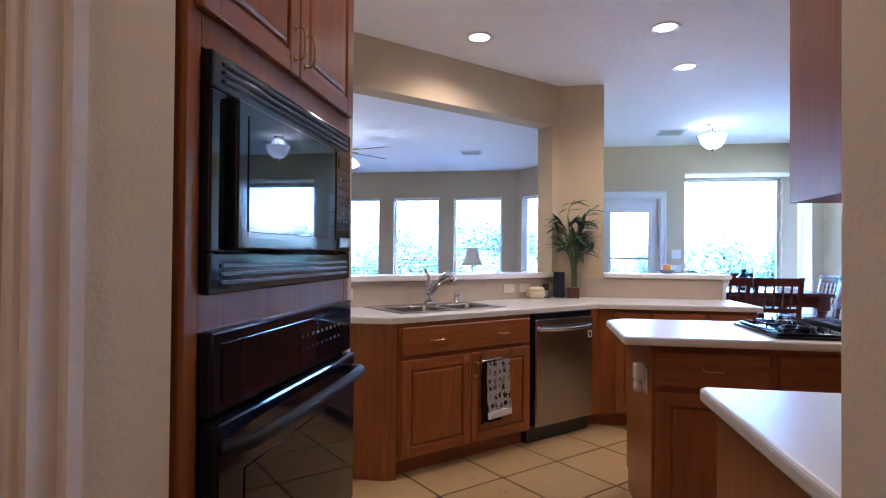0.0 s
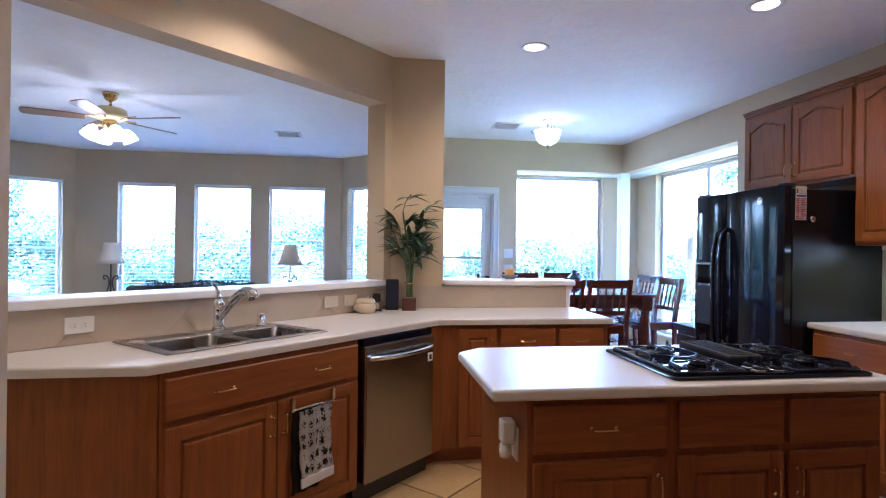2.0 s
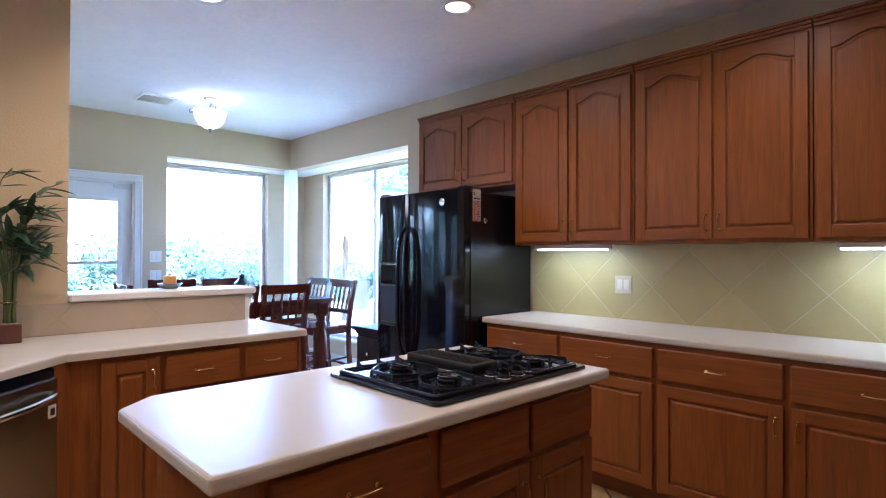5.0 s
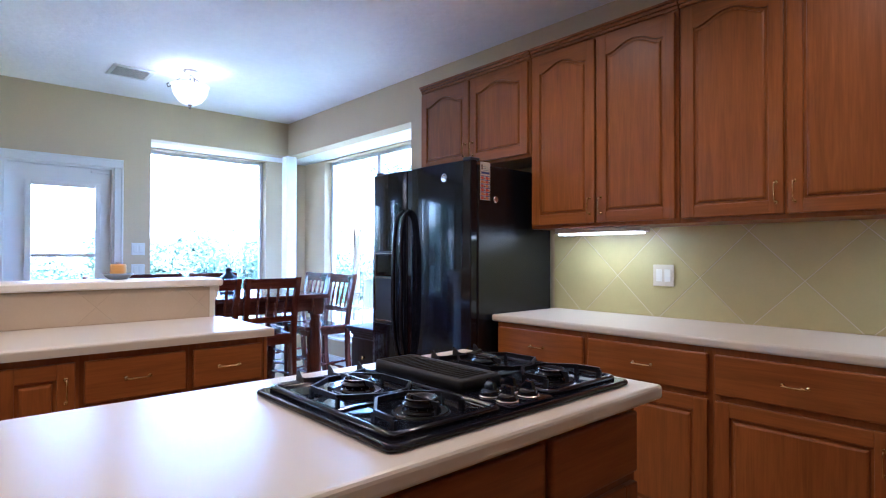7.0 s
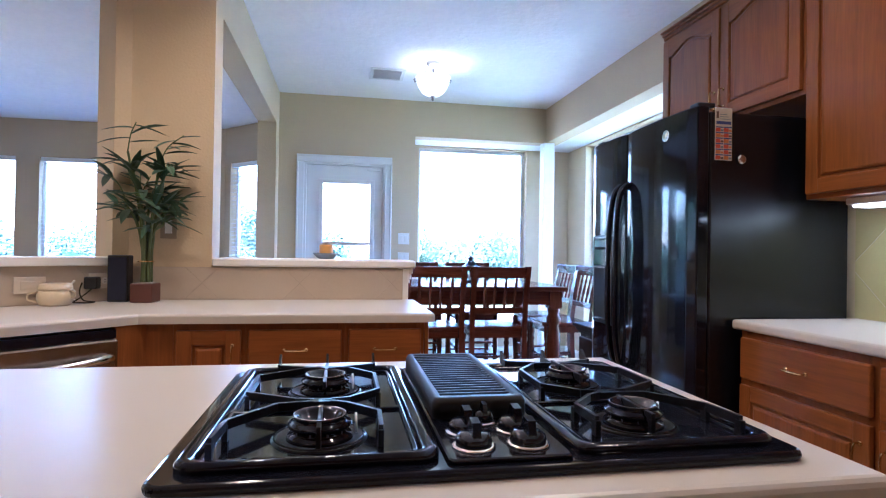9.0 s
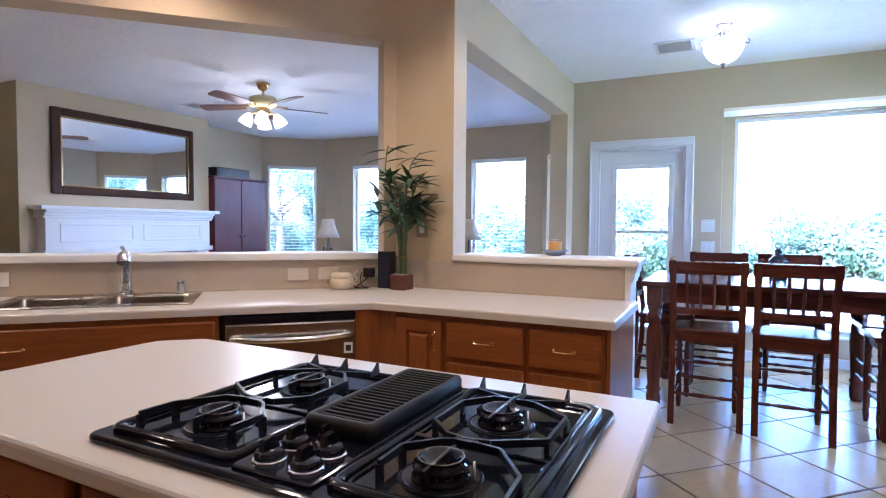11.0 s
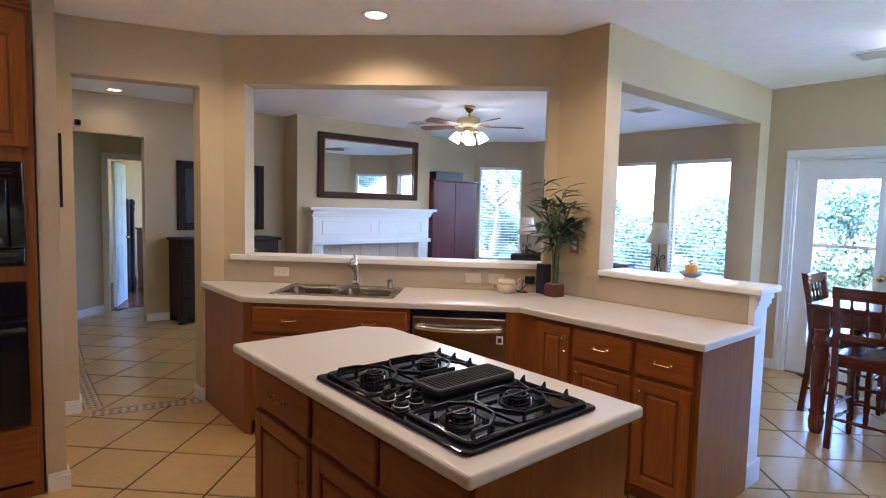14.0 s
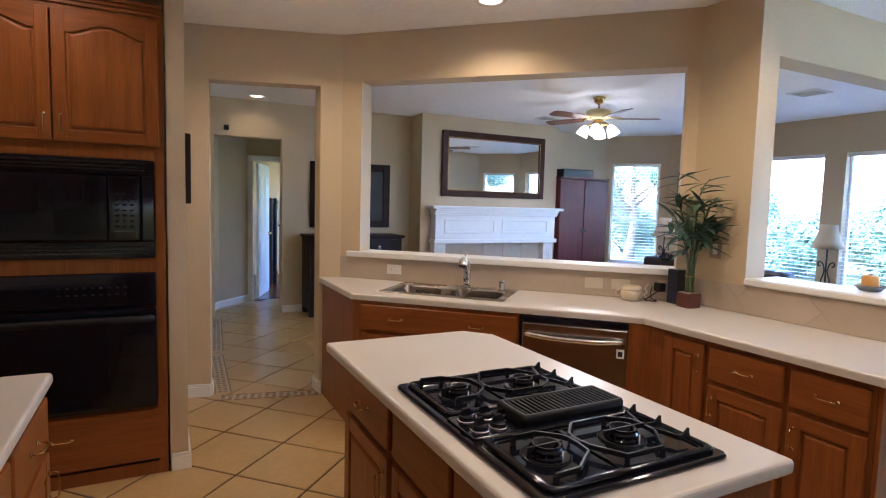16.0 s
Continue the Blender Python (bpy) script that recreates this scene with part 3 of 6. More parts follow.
# ---- sink run ----
DF = math.hypot(0.62 - 1.85, 4.84 - 6.09)
M_SINK = at(0.652, 4.895, 0, Matrix.Rotation(radians(45), 4, "Z"))  # front of the diagonal cabinets
end = thing("end_cabinet", "plain honey oak end panel of the sink run", "cabinet")
part("end_panel", prism([(-0.175, 4.868), (0.60, 4.868), (0.60, 4.892), (-0.16, 4.892)], 0.0, 0.875), OAK, end)
part("filler", prism([(0.595, 4.866), (0.645, 4.895), (0.625, 4.915), (0.58, 4.892)], 0.0, 0.875), OAK, end)
base_unit("honey oak sink cabinet with false drawer front", M_SINK, 1.02, depth=0.57, drawers=1, doors=2, group="sink run", body_top=0.68, two_pulls=True)
dwm = M_SINK @ at(1.042, 0)
dish = thing("dishwasher", "brushed steel dishwasher beside the sink cabinet", "dishwasher", dwm)
part("tub", box(-0.02, 0.03, 0.0, 0.60, 0.57, 0.87), BLACK_SATIN, dish)
part("door", box(0.004, -0.035, 0.115, 0.582, 0.03, 0.835, bevel=0.008, seg=2), STEEL, dish, "brushed steel door panel")
part("control_strip", box(0.004, -0.015, 0.836, 0.582, 0.03, 0.868), BLACK, dish)
part("toe_panel", box(0, 0.05, 0.0, 0.585, 0.07, 0.11), BLACK_SATIN, dish)
part("handle", tube(curve_pts([(0.03, -0.03, 0.765), (0.045, -0.06, 0.772), (0.18, -0.078, 0.765), (0.40, -0.078, 0.765), (0.535, -0.06, 0.772), (0.55, -0.03, 0.765)], 5), 0.014, 10, 1.0), CHROME, dish)
part("badge", box(0.525, -0.0375, 0.68, 0.565, -0.034, 0.73), PLASTIC, dish, "small white round-the-clock sticker")
part("badge_print", box(0.533, -0.0385, 0.69, 0.557, -0.037, 0.718), DARKHOLE, dish)
corner = thing("corner_filler", "plain honey oak corner filler of the peninsula", "cabinet")
part("panel", prism([(1.805, 6.04), (1.885, 6.12), (1.98, 6.12), (1.98, 6.15), (1.87, 6.15), (1.785, 6.06)], 0.10, 0.875), OAK, corner)
part("toe_kick", prism([(1.75, 6.09), (1.85, 6.19), (1.98, 6.19), (1.98, 6.21), (1.84, 6.21), (1.735, 6.105)], 0.0, 0.10), OAK_X, corner)
for a, b, nd, hg in ((1.98, 2.245, 0, "l"), (2.245, 2.632, 1, "r"), (2.632, 2.955, 1, "r")):
    base_unit("honey oak peninsula cabinet with brass pulls", at(a, 6.12), b - a, depth=0.61, drawers=nd, hinge=hg, group="peninsula cabinets")
part("end_panel", box(2.957, 6.118, 0.0, 2.975, 6.735, 0.876, bevel=0.002), OAK, tagged(thing("peninsula_end", "honey oak end panel of the peninsula", "cabinet")))
# worktop with the sink cut-out
SU0, SU1, SV0, SV1 = 0.58, 1.37, -0.515, -0.08  # along and across the sink wall
wt = thing("countertop", "white solid countertop around the steel sink", "countertop", None, "worktops")
bm = bmesh.new()
outline = [(-0.195, 4.84), (0.625, 4.84), (1.865, 6.09), (2.995, 6.09), (2.995, 6.748), (1.602, 6.738), diag(0.0, 0.0)]
hole = [diag(SU0, SV0), diag(SU1, SV0), diag(SU1, SV1), diag(SU0, SV1)]
for z in (0.877, 0.915):
    o = [bm.verts.new((*p, z)) for p in outline]
    h = [bm.verts.new((*p, z)) for p in hole]
    bm.faces.new((o[1], o[2], h[1], h[0]))
    bm.faces.new((o[2], o[3], o[4], o[5], h[2], h[1]))
    bm.faces.new((o[5], o[6], h[3], h[2]))
    bm.faces.new((o[6], o[0], o[1], h[0], h[3]))
bm.verts.ensure_lookup_table()
n = len(outline)
for ring, k in ((range(n), n), (range(n, n + 4), 4)):
    ring = list(ring)
    for i in range(k):
        a, b = ring[i], ring[(i + 1) % k]
        bm.faces.new((bm.verts[a], bm.verts[b], bm.verts[b + n + 4], bm.verts[a + n + 4]))
bmesh.ops.recalc_face_normals(bm, faces=bm.faces)
es = [e for e in bm.edges if all(v.index >= 0 for v in e.verts) and all(abs(v.co.z - 0.915) < 1e-6 for v in e.verts) and any(abs(f.normal.z) < 0.1 for f in e.link_faces)]
bmesh.ops.bevel(bm, geom=es, offset=0.011, segments=3, profile=0.5, affect="EDGES")
part("slab", bm, COUNTER, wt)

def rounded(x0, y0, x1, y1, r, n=5):
    """Outline of a rectangle with round corners."""
    out = []
    for cx, cy, a0 in ((x0 + r, y0 + r, 180), (x1 - r, y0 + r, 270), (x1 - r, y1 - r, 0), (x0 + r, y1 - r, 90)):
        out += [(cx + r * math.cos(radians(a0 + 90 * k / n)), cy + r * math.sin(radians(a0 + 90 * k / n))) for k in range(n + 1)]
    return out


sink = thing("kitchen_sink", "double bowl stainless steel sink set in the counter", "sink", DIAG)
bm = bmesh.new()
u0, u1, v0, v1 = SU0 - 0.02, SU1 + 0.02, SV0 - 0.02, SV1 + 0.02
um = 0.985
for a in ((u0, v0, u1, SV0 + 0.03), (u0, SV1 - 0.09, u1, v1), (u0, SV0 + 0.03, SU0 + 0.03, SV1 - 0.09), (SU1 - 0.03, SV0 + 0.03, u1, SV1 - 0.09), (um - 0.015, SV0 + 0.03, um + 0.015, SV1 - 0.09)):
    mesh_box(bm, a[0], a[1], 0.9155, a[2], a[3], 0.922, bevel=0.002)
part("rim", bm, SINK_STEEL, sink)
for a, b, dpt in ((SU0 + 0.03, um - 0.015, 0.20), (um + 0.015, SU1 - 0.03, 0.17)):
    bm = bmesh.new()
    c0, c1 = SV0 + 0.03, SV1 - 0.09
    rings = []
    for inset, depth, rad in ((0.0, 0.0, 0.003), (0.001, 0.010, 0.032), (0.006, dpt * 0.6, 0.04), (0.012, dpt - 0.030, 0.045), (0.024, dpt - 0.009, 0.055), (0.045, dpt, 0.06)):
        rings.append([bm.verts.new((*q, 0.92 - depth)) for q in rounded(a + inset, c0 + inset, b - inset, c1 - inset, rad)])
    for A, B in zip(rings, rings[1:]):
        for i in range(len(A)):
            bm.faces.new((A[i], A[(i + 1) % len(A)], B[(i + 1) % len(A)], B[i])).smooth = True
    bm.faces.new(rings[-1])
    bmesh.ops.recalc_face_normals(bm, faces=bm.faces)
    bmesh.ops.solidify(bm, geom=bm.faces[:], thickness=0.0015)
    bowl = part("bowl", bm, SINK_STEEL, sink)
    part("drain", lathe([(0.045, 0), (0.045, 0.003), (0.03, 0.001), (0.012, 0.004)], 20, ((a + b) / 2, (c0 + c1) / 2, 0.9225 - dpt)), CHROME, bowl)

tap = thing("faucet", "chrome single-lever pull-out kitchen faucet", "faucet", DIAG @ at(1.04, -0.115, 0.922))
part("base_plate", lathe([(0.032, 0), (0.032, 0.008), (0.026, 0.014)], 20), CHROME, tap)
part("column", lathe([(0.030, 0.01), (0.027, 0.03), (0.026, 0.075), (0.028, 0.085), (0.026, 0.095), (0.029, 0.105), (0.027, 0.125), (0.026, 0.145), (0.015, 0.16)], 18), CHROME, tap)
part("spout", tube(curve_pts([(0, 0, 0.06), (0.008, -0.042, 0.10), (0.018, -0.10, 0.16), (0.028, -0.165, 0.20), (0.034, -0.215, 0.20), (0.036, -0.235, 0.175)], 6), [0.019] * 11 + [0.023] + [0.022] * 6 + [0.026] * 7 + [0.028] * 6, 14), CHROME, tap)
part("lever", tube(curve_pts([(0, 0, 0.15), (-0.002, 0.003, 0.185), (-0.010, 0.010, 0.215), (-0.024, 0.020, 0.240)], 5), [0.014] * 4 + [0.010] * 4 + [0.008] * 5 + [0.010] * 3, 8), CHROME, tap)
soap = thing("soap_dispenser", "short chrome soap dispenser cap by the sink", "dispenser", DIAG @ at(1.29, -0.115, 0.922))
part("cap", lathe([(0.026, 0), (0.026, 0.004), (0.022, 0.007), (0.022, 0.060), (0.019, 0.066), (0.0, 0.067)], 16), CHROME, soap)

# ---- island ----
isl = thing("kitchen_island", "white topped oak kitchen island", "island")
tp = part("top", prism([(1.785, 4.37), (3.252, 4.37), (3.252, 5.11), (1.90, 5.11), (1.79, 5.01)], 0.877, 0.915, bevel=0.011, seg=3), COUNTER, isl)
part("body", prism([(1.915, 4.445), (3.21, 4.445), (3.21, 5.09), (1.915, 5.09)], 0.10, 0.876), OAK, isl)
part("plinth", prism([(1.915, 4.50), (3.17, 4.50), (3.17, 5.04), (1.915, 5.04)], 0.0, 0.10), OAK_X, isl)
bm = bmesh.new()
for a, b in ((1.913, 1.945), (2.385, 2.435), (2.81, 2.845), (3.18, 3.212)):
    mesh_box(bm, a, 4.43, 0.10, b, 4.446, 0.876, bevel=0.0015)
for za, zb in ((0.10, 0.14), (0.66, 0.70), (0.845, 0.876)):
    mesh_box(bm, 1.945, 4.4305, za, 3.18, 4.446, zb)
part("face_frame", bm, OAK, isl)
for a, b, lft in ((1.925, 2.395, True), (2.425, 2.822, True), (2.833, 3.20, False)):
    d = part("drawer_front", drawer_mesh(b - a - 0.01, 0.155), OAK_X, isl, m=at(a + 0.005, 4.43, 0.695))
    if lft and a < 2:
        pull(d, (b - a) / 2, 0.078, upright=False)
    d = add_door(isl, b - a - 0.01, 0.555, at(a + 0.005, 4.43, 0.115))
    pull(d, b - a - 0.045 if lft else 0.03, 0.455)

def mesh_bar(bm, a, b, w, h):
    """A flat bar on edge from a to b."""
    a, b = Vector(a), Vector(b)
    d = (b - a)
    side = Vector((-d.y, d.x, 0)).normalized() * w / 2
    up = Vector((0, 0, h / 2))
    q = [[bm.verts.new(p + side * i + up * j) for i, j in ((-1, -1), (1, -1), (1, 1), (-1, 1))] for p in (a, b)]
    fs = [bm.faces.new((q[0][i], q[0][(i + 1) % 4], q[1][(i + 1) % 4], q[1][i])) for i in range(4)]
    fs += [bm.faces.new(q[0][::-1]), bm.faces.new(q[1])]
    bmesh.ops.recalc_face_normals(bm, faces=fs)


# ---- cooktop ----
ck = thing("gas_cooktop", "black enamel gas cooktop with central downdraft grille", "cooktop", at(2.418, 4.423, 0.9155))
CW, CD = 0.768, 0.542
part("tray", prism(rounded(0, 0, CW, CD, 0.022), 0, 0.013, bevel=0.006, seg=3), BLACK, ck)
FLOOR_Z, RIM_Z, BAR_Z = 0.0145, 0.024, 0.0345


def mesh_ring(bm, outer, inner, z0, z1, crown=0.004):
    """A low frame with a rounded crest between two outlines of equal count."""
    loops = []
    for k, z in ((0.0, z0), (0.0, z1 - crown), (0.22, z1), (0.78, z1), (1.0, z1 - crown), (1.0, z0)):
        loops.append([bm.verts.new((p[0] + (q[0] - p[0]) * k, p[1] + (q[1] - p[1]) * k, z)) for p, q in zip(outer, inner)])
    n = len(outer)
    for A, B in zip(loops, loops[1:] + loops[:1]):
        for i in range(n):
            bm.faces.new((A[i], A[(i + 1) % n], B[(i + 1) % n], B[i])).smooth = True
    bmesh.ops.recalc_face_normals(bm, faces=bm.faces)
    return bm


def circle(x, y, z, r, n=32):
    return [(x + r * math.cos(2 * math.pi * k / n), y + r * math.sin(2 * math.pi * k / n), z) for k in range(n + 1)]


for x0, x1 in ((0.022, 0.312), (0.474, 0.748)):
    xc, out = (0.173, -1) if x0 < 0.1 else (0.602, 1)
    y0, y1 = 0.026, CD - 0.020
    well = part("burner_tray", prism(rounded(x0 + 0.004, y0 + 0.004, x1 - 0.004, y1 - 0.004, 0.02), 0.0125, FLOOR_Z), BLACK, ck, "glossy black recessed burner pan")
    part("rim", mesh_ring(bmesh.new(), rounded(x0, y0, x1, y1, 0.024), rounded(x0 + 0.020, y0 + 0.018, x1 - 0.020, y1 - 0.016, 0.016), 0.0128, RIM_Z), BLACK, well)
    part("cross_rib", prism(rounded(x0 + 0.019, 0.236, x1 - 0.019, 0.252, 0.006), FLOOR_Z - 0.0005, FLOOR_Z + 0.0045, bevel=0.003, seg=2), BLACK, well)
    part("inner_lip", mesh_ring(bmesh.new(), rounded(x0 + 0.021, y0 + 0.019, x1 - 0.021, y1 - 0.017, 0.016), rounded(x0 + 0.029, y0 + 0.027, x1 - 0.029, y1 - 0.025, 0.012), FLOOR_Z - 0.001, FLOOR_Z + 0.004, 0.002), BLACK, well)
    for yc in (0.128, 0.360):
        part("burner_bowl", lathe([(0.060, 0.0), (0.057, 0.0028), (0.053, 0.003), (0.048, 0.0008), (0.02, 0.0004)], 36, (xc, yc, FLOOR_Z)), CASTIRON, well)
        part("bowl_rim", tube(circle(xc, yc, FLOOR_Z + 0.0032, 0.0555), 0.0017, 6), BLACK, well)
        bu = part("burner", lathe([(0.042, 0), (0.040, 0.006), (0.034, 0.008), (0.033, 0.013), (0.039, 0.015), (0.0395, 0.020), (0.034, 0.022), (0.032, 0.027), (0.0335, 0.0295), (0.031, 0.0305), (0.027, 0.027), (0.019, 0.0185), (0.008, 0.0165), (0.0, 0.0165)], 36, (xc, yc, FLOOR_Z)), BLACK, ck)
        part("burner_ring", tube(circle(xc, yc, FLOOR_Z + 0.0302, 0.0322), 0.0007, 6), STEEL, bu)
        part("igniter", tube([(xc + 0.046, yc + 0.012, FLOOR_Z), (xc + 0.045, yc + 0.012, FLOOR_Z + 0.026)], 0.0017, 6), PLASTIC, bu)
        for k in range(10):
            an = k * 0.628
            part("flame_port", box(-0.0012, -0.0006, 0.009, 0.0012, 0.0006, 0.0125), DARKHOLE, bu, m=at(xc + 0.0335 * math.cos(an), yc + 0.0335 * math.sin(an), FLOOR_Z, Matrix.Rotation(an + 1.5708, 4, "Z")))
    # rear grate: a ring of eight bars with legs, a rod over the burner and three fins
    HUB = 0.212
    gr = bmesh.new()
    for sd in (-1, 1):
        hx = 0.110 if sd == out else 0.082
        line = [(sd * 0.012, HUB + 0.006), (sd * 0.036, HUB + 0.010), (sd * hx, 0.268), (sd * hx, 0.378), (sd * 0.040, 0.430), (sd * 0.010, 0.434)]
        for p, q in zip(line, line[1:]):
            mesh_bar(gr, (xc + p[0], p[1], BAR_Z), (xc + q[0], q[1], BAR_Z), 0.0055, 0.0115)
        for p in (line[2], line[3]):
            mesh_box(gr, xc + p[0] - 0.0035, p[1] - 0.005, FLOOR_Z, xc + p[0] + 0.0035, p[1] + 0.005, BAR_Z)
        mesh_bar(gr, (xc + sd * 0.016, 0.436, BAR_Z), (xc + sd * 0.086, 0.462, BAR_Z), 0.0055, 0.010)
        mesh_bar(gr, (xc + sd * 0.086, 0.458, BAR_Z), (xc + sd * 0.086, 0.494, BAR_Z), 0.0045, 0.012)
    mesh_bar(gr, (xc - 0.018, HUB + 0.0055, BAR_Z), (xc + 0.018, HUB + 0.0055, BAR_Z), 0.009, 0.010)
    mesh_bar(gr, (xc - 0.018, 0.434, BAR_Z), (xc + 0.018, 0.434, BAR_Z), 0.009, 0.010)
    mesh_bar(gr, (xc, 0.434, BAR_Z + 0.004), (xc, 0.300, BAR_Z + 0.004), 0.0050, 0.012)
    mesh_bar(gr, (xc, 0.434, BAR_Z), (xc, 0.494, BAR_Z), 0.0045, 0.012)
    grate = part("grate", gr, CASTIRON, ck, "black iron burner grate")
    for xo in (-0.086, 0.0, 0.086):
        fin = mesh_plate(bmesh.new(), [(0.0, 0.0), (0.034, 0.0), (0.034, 0.024), (0.030, 0.025)], -0.0022, 0.0022)
        part("fin", fin, CASTIRON, grate, m=at(xc + xo, 0.458, BAR_Z - 0.005, Matrix.Rotation(radians(90), 4, "Z")))
    # front grate: open towards the cook, its outer arm reaching further forward
    gr = bmesh.new()
    for sd in (-1, 1):
        if sd == out:
            line = [(sd * 0.012, HUB - 0.006), (sd * 0.060, HUB - 0.012), (sd * 0.114, 0.128), (sd * 0.118, 0.062)]
        else:
            line = [(sd * 0.012, HUB - 0.006), (sd * 0.034, HUB - 0.016), (sd * 0.076, 0.150), (sd * 0.074, 0.086)]
        for p, q in zip(line, line[1:]):
            mesh_bar(gr, (xc + p[0], p[1], BAR_Z), (xc + q[0], q[1], BAR_Z), 0.0055, 0.0115)
        for p in line[2:]:
            mesh_box(gr, xc + p[0] - 0.0035, p[1] - 0.004, FLOOR_Z, xc + p[0] + 0.0035, p[1] + 0.008, BAR_Z)
    mesh_bar(gr, (xc - 0.018, HUB - 0.0055, BAR_Z), (xc + 0.018, HUB - 0.0055, BAR_Z), 0.009, 0.010)
    mesh_bar(gr, (xc, 0.172, BAR_Z + 0.003), (xc, 0.076, BAR_Z + 0.002), 0.0050, 0.013)
    for y in (0.076, 0.166):
        mesh_box(gr, xc - 0.003, y, FLOOR_Z, xc + 0.003, y + 0.008, BAR_Z)
    part("grate", gr, CASTIRON, ck, "black iron burner grate")

part("centre_panel", prism(rounded(0.318, 0.016, 0.468, 0.520, 0.010), 0.0125, 0.0185, bevel=0.004, seg=2), BLACK, ck)
gx0, gx1, gy0, gy1 = 0.324, 0.460, 0.166, 0.512
vent = part("vent_frame", mesh_ring(bmesh.new(), rounded(gx0, gy0, gx1, gy1, 0.012), rounded(gx0 + 0.017, gy0 + 0.020, gx1 - 0.017, gy1 - 0.014, 0.004), 0.018, 0.047, 0.007), GRILLE, ck, "satin black downdraft grille frame")
SL = mesh_of("vent_slat", box(gx0 + 0.014, -0.0032, 0.026, gx1 - 0.014, 0.0032, 0.0445, bevel=0.001), GRILLE)
for i in range(20):
    o = new("vent_slat", SL)
    o.parent = vent
    o.location = (0, gy0 + 0.0275 + i * 0.0158, 0)
part("vent_pit", box(gx0 + 0.012, gy0 + 0.015, 0.0186, gx1 - 0.012, gy1 - 0.010, 0.0215), DARKHOLE, ck)
for kx, ky, sc in ((0.356, 0.058, 1.0), (0.424, 0.058, 1.0), (0.358, 0.112, 1.0), (0.424, 0.112, 1.0), (0.390, 0.145, 0.62)):
    kb = part("knob", lathe([(0.0215 * sc, 0), (0.0225 * sc, 0.005), (0.0215 * sc, 0.010), (0.017 * sc, 0.014), (0.0, 0.015)], 24, (kx, ky, 0.0205)), BLACK, ck)
    part("bezel", lathe([(0.0265 * sc, 0), (0.0265 * sc, 0.0025), (0.0235 * sc, 0.004), (0.021 * sc, 0.0035)], 28, (kx, ky, 0.0183)), CHROME, kb, "chrome bezel ring")
    grip = mesh_plate(bmesh.new(), [(-0.018 * sc, 0.0), (0.018 * sc, 0.0), (0.013 * sc, 0.017 * (0.4 + 0.6 * sc)), (-0.004 * sc, 0.019 * (0.4 + 0.6 * sc))], -0.005 * sc, 0.005 * sc)
    part("grip", grip, BLACK, kb, m=at(kx, ky, 0.033, Matrix.Rotation(radians(-90), 4, "Z")))

# ---- refrigerator ----
FW = 0.94
fr = thing("refrigerator", "black side-by-side refrigerator with ice dispenser", "refrigerator", at(4.0, 6.785, 0, FACE_X))
part("body", box(0.003, 0.075, 0.03, FW - 0.003, 0.735, 1.755, bevel=0.006), FRIDGE, fr)
part("foot_grille", box(0.02, 0.06, 0.0, FW - 0.02, 0.10, 0.075), BLACK_SATIN, fr)


def fridge_door(x0, x1):
    pts = []
    n = 10
    for i in range(n + 1):
        u = i / n
        pts.append((x0 + (x1 - x0) * u, 0.018 - 0.018 * math.sin(math.pi * min(1, max(0, u))) ** 0.5))
    return prism(pts + [(x1, 0.07), (x0, 0.07)], 0.085, 1.775, bevel=0.006)


split = 0.375
d1 = part("freezer_door", fridge_door(0.003, split - 0.003), BLACK, fr)
d2 = part("fridge_door", fridge_door(split + 0.003, FW - 0.003), BLACK, fr)
for d, x, s in ((d1, split - 0.032, -1), (d2, split + 0.032, 1)):
    part("handle", tube(curve_pts([(x, 0.01, 0.60), (x, -0.035, 0.65), (x + 0.004 * s, -0.058, 0.82), (x + 0.008 * s, -0.060, 1.06), (x + 0.004 * s, -0.058, 1.30), (x, -0.035, 1.47), (x, 0.01, 1.52)], 6), 0.0135, 12, 1.3), BLACK, d)
disp = part("dispenser", box(0.06, -0.008, 0.80, 0.285, 0.02, 1.27, bevel=0.008, seg=2), BLACK_SATIN, d1, "ice and water dispenser")
bm = bmesh.new()
for q in ((0.07, 0.82, 0.078, 1.262), (0.267, 0.82, 0.275, 1.262), (0.078, 1.254, 0.267, 1.262), (0.078, 1.096, 0.267, 1.103), (0.078, 0.82, 0.267, 0.828)):
    mesh_box(bm, q[0], -0.0125, q[1], q[2], -0.0075, q[3], bevel=0.001)
part("dispenser_frame", bm, STEEL, disp, "thin grey metal surround")
# flat dark plate paints the shade of the niche; nothing is recessed
part("dispenser_niche", box(0.08, -0.0105, 0.83, 0.265, -0.007, 1.09), DARKHOLE, disp)
part("dispenser_panel", box(0.08, -0.012, 1.11, 0.265, -0.007, 1.25, bevel=0.002), SCREEN, disp)
part("badge", lathe([(0.026, 0), (0.026, 0.002), (0.022, 0.003), (0.0, 0.003)], 20, (split + 0.36, 0.003, 1.69), Matrix.Rotation(radians(90), 4, "X")), CHROME, d2)
for x in (0.05, FW - 0.05):
    part("hinge_cover", box(x - 0.03, 0.03, 1.776, x + 0.03, 0.11, 1.795, bevel=0.006, seg=2), BLACK_SATIN, fr)
fl = thing("flyer", "small flyer with coloured pictures on the fridge side", "flyer", at(4.0, 6.785, 0, FACE_X) @ Matrix.Translation((0, 0.012, 0.392)) @ Matrix.Diagonal((1, 0.8, 0.79, 1)))
part("sheet", box(FW - 0.001, 0.10, 1.475, FW + 0.002, 0.195, 1.745), material("printed_paper", (0.50, 0.46, 0.38), 0.5, vary=0.05, scale=30), fl)
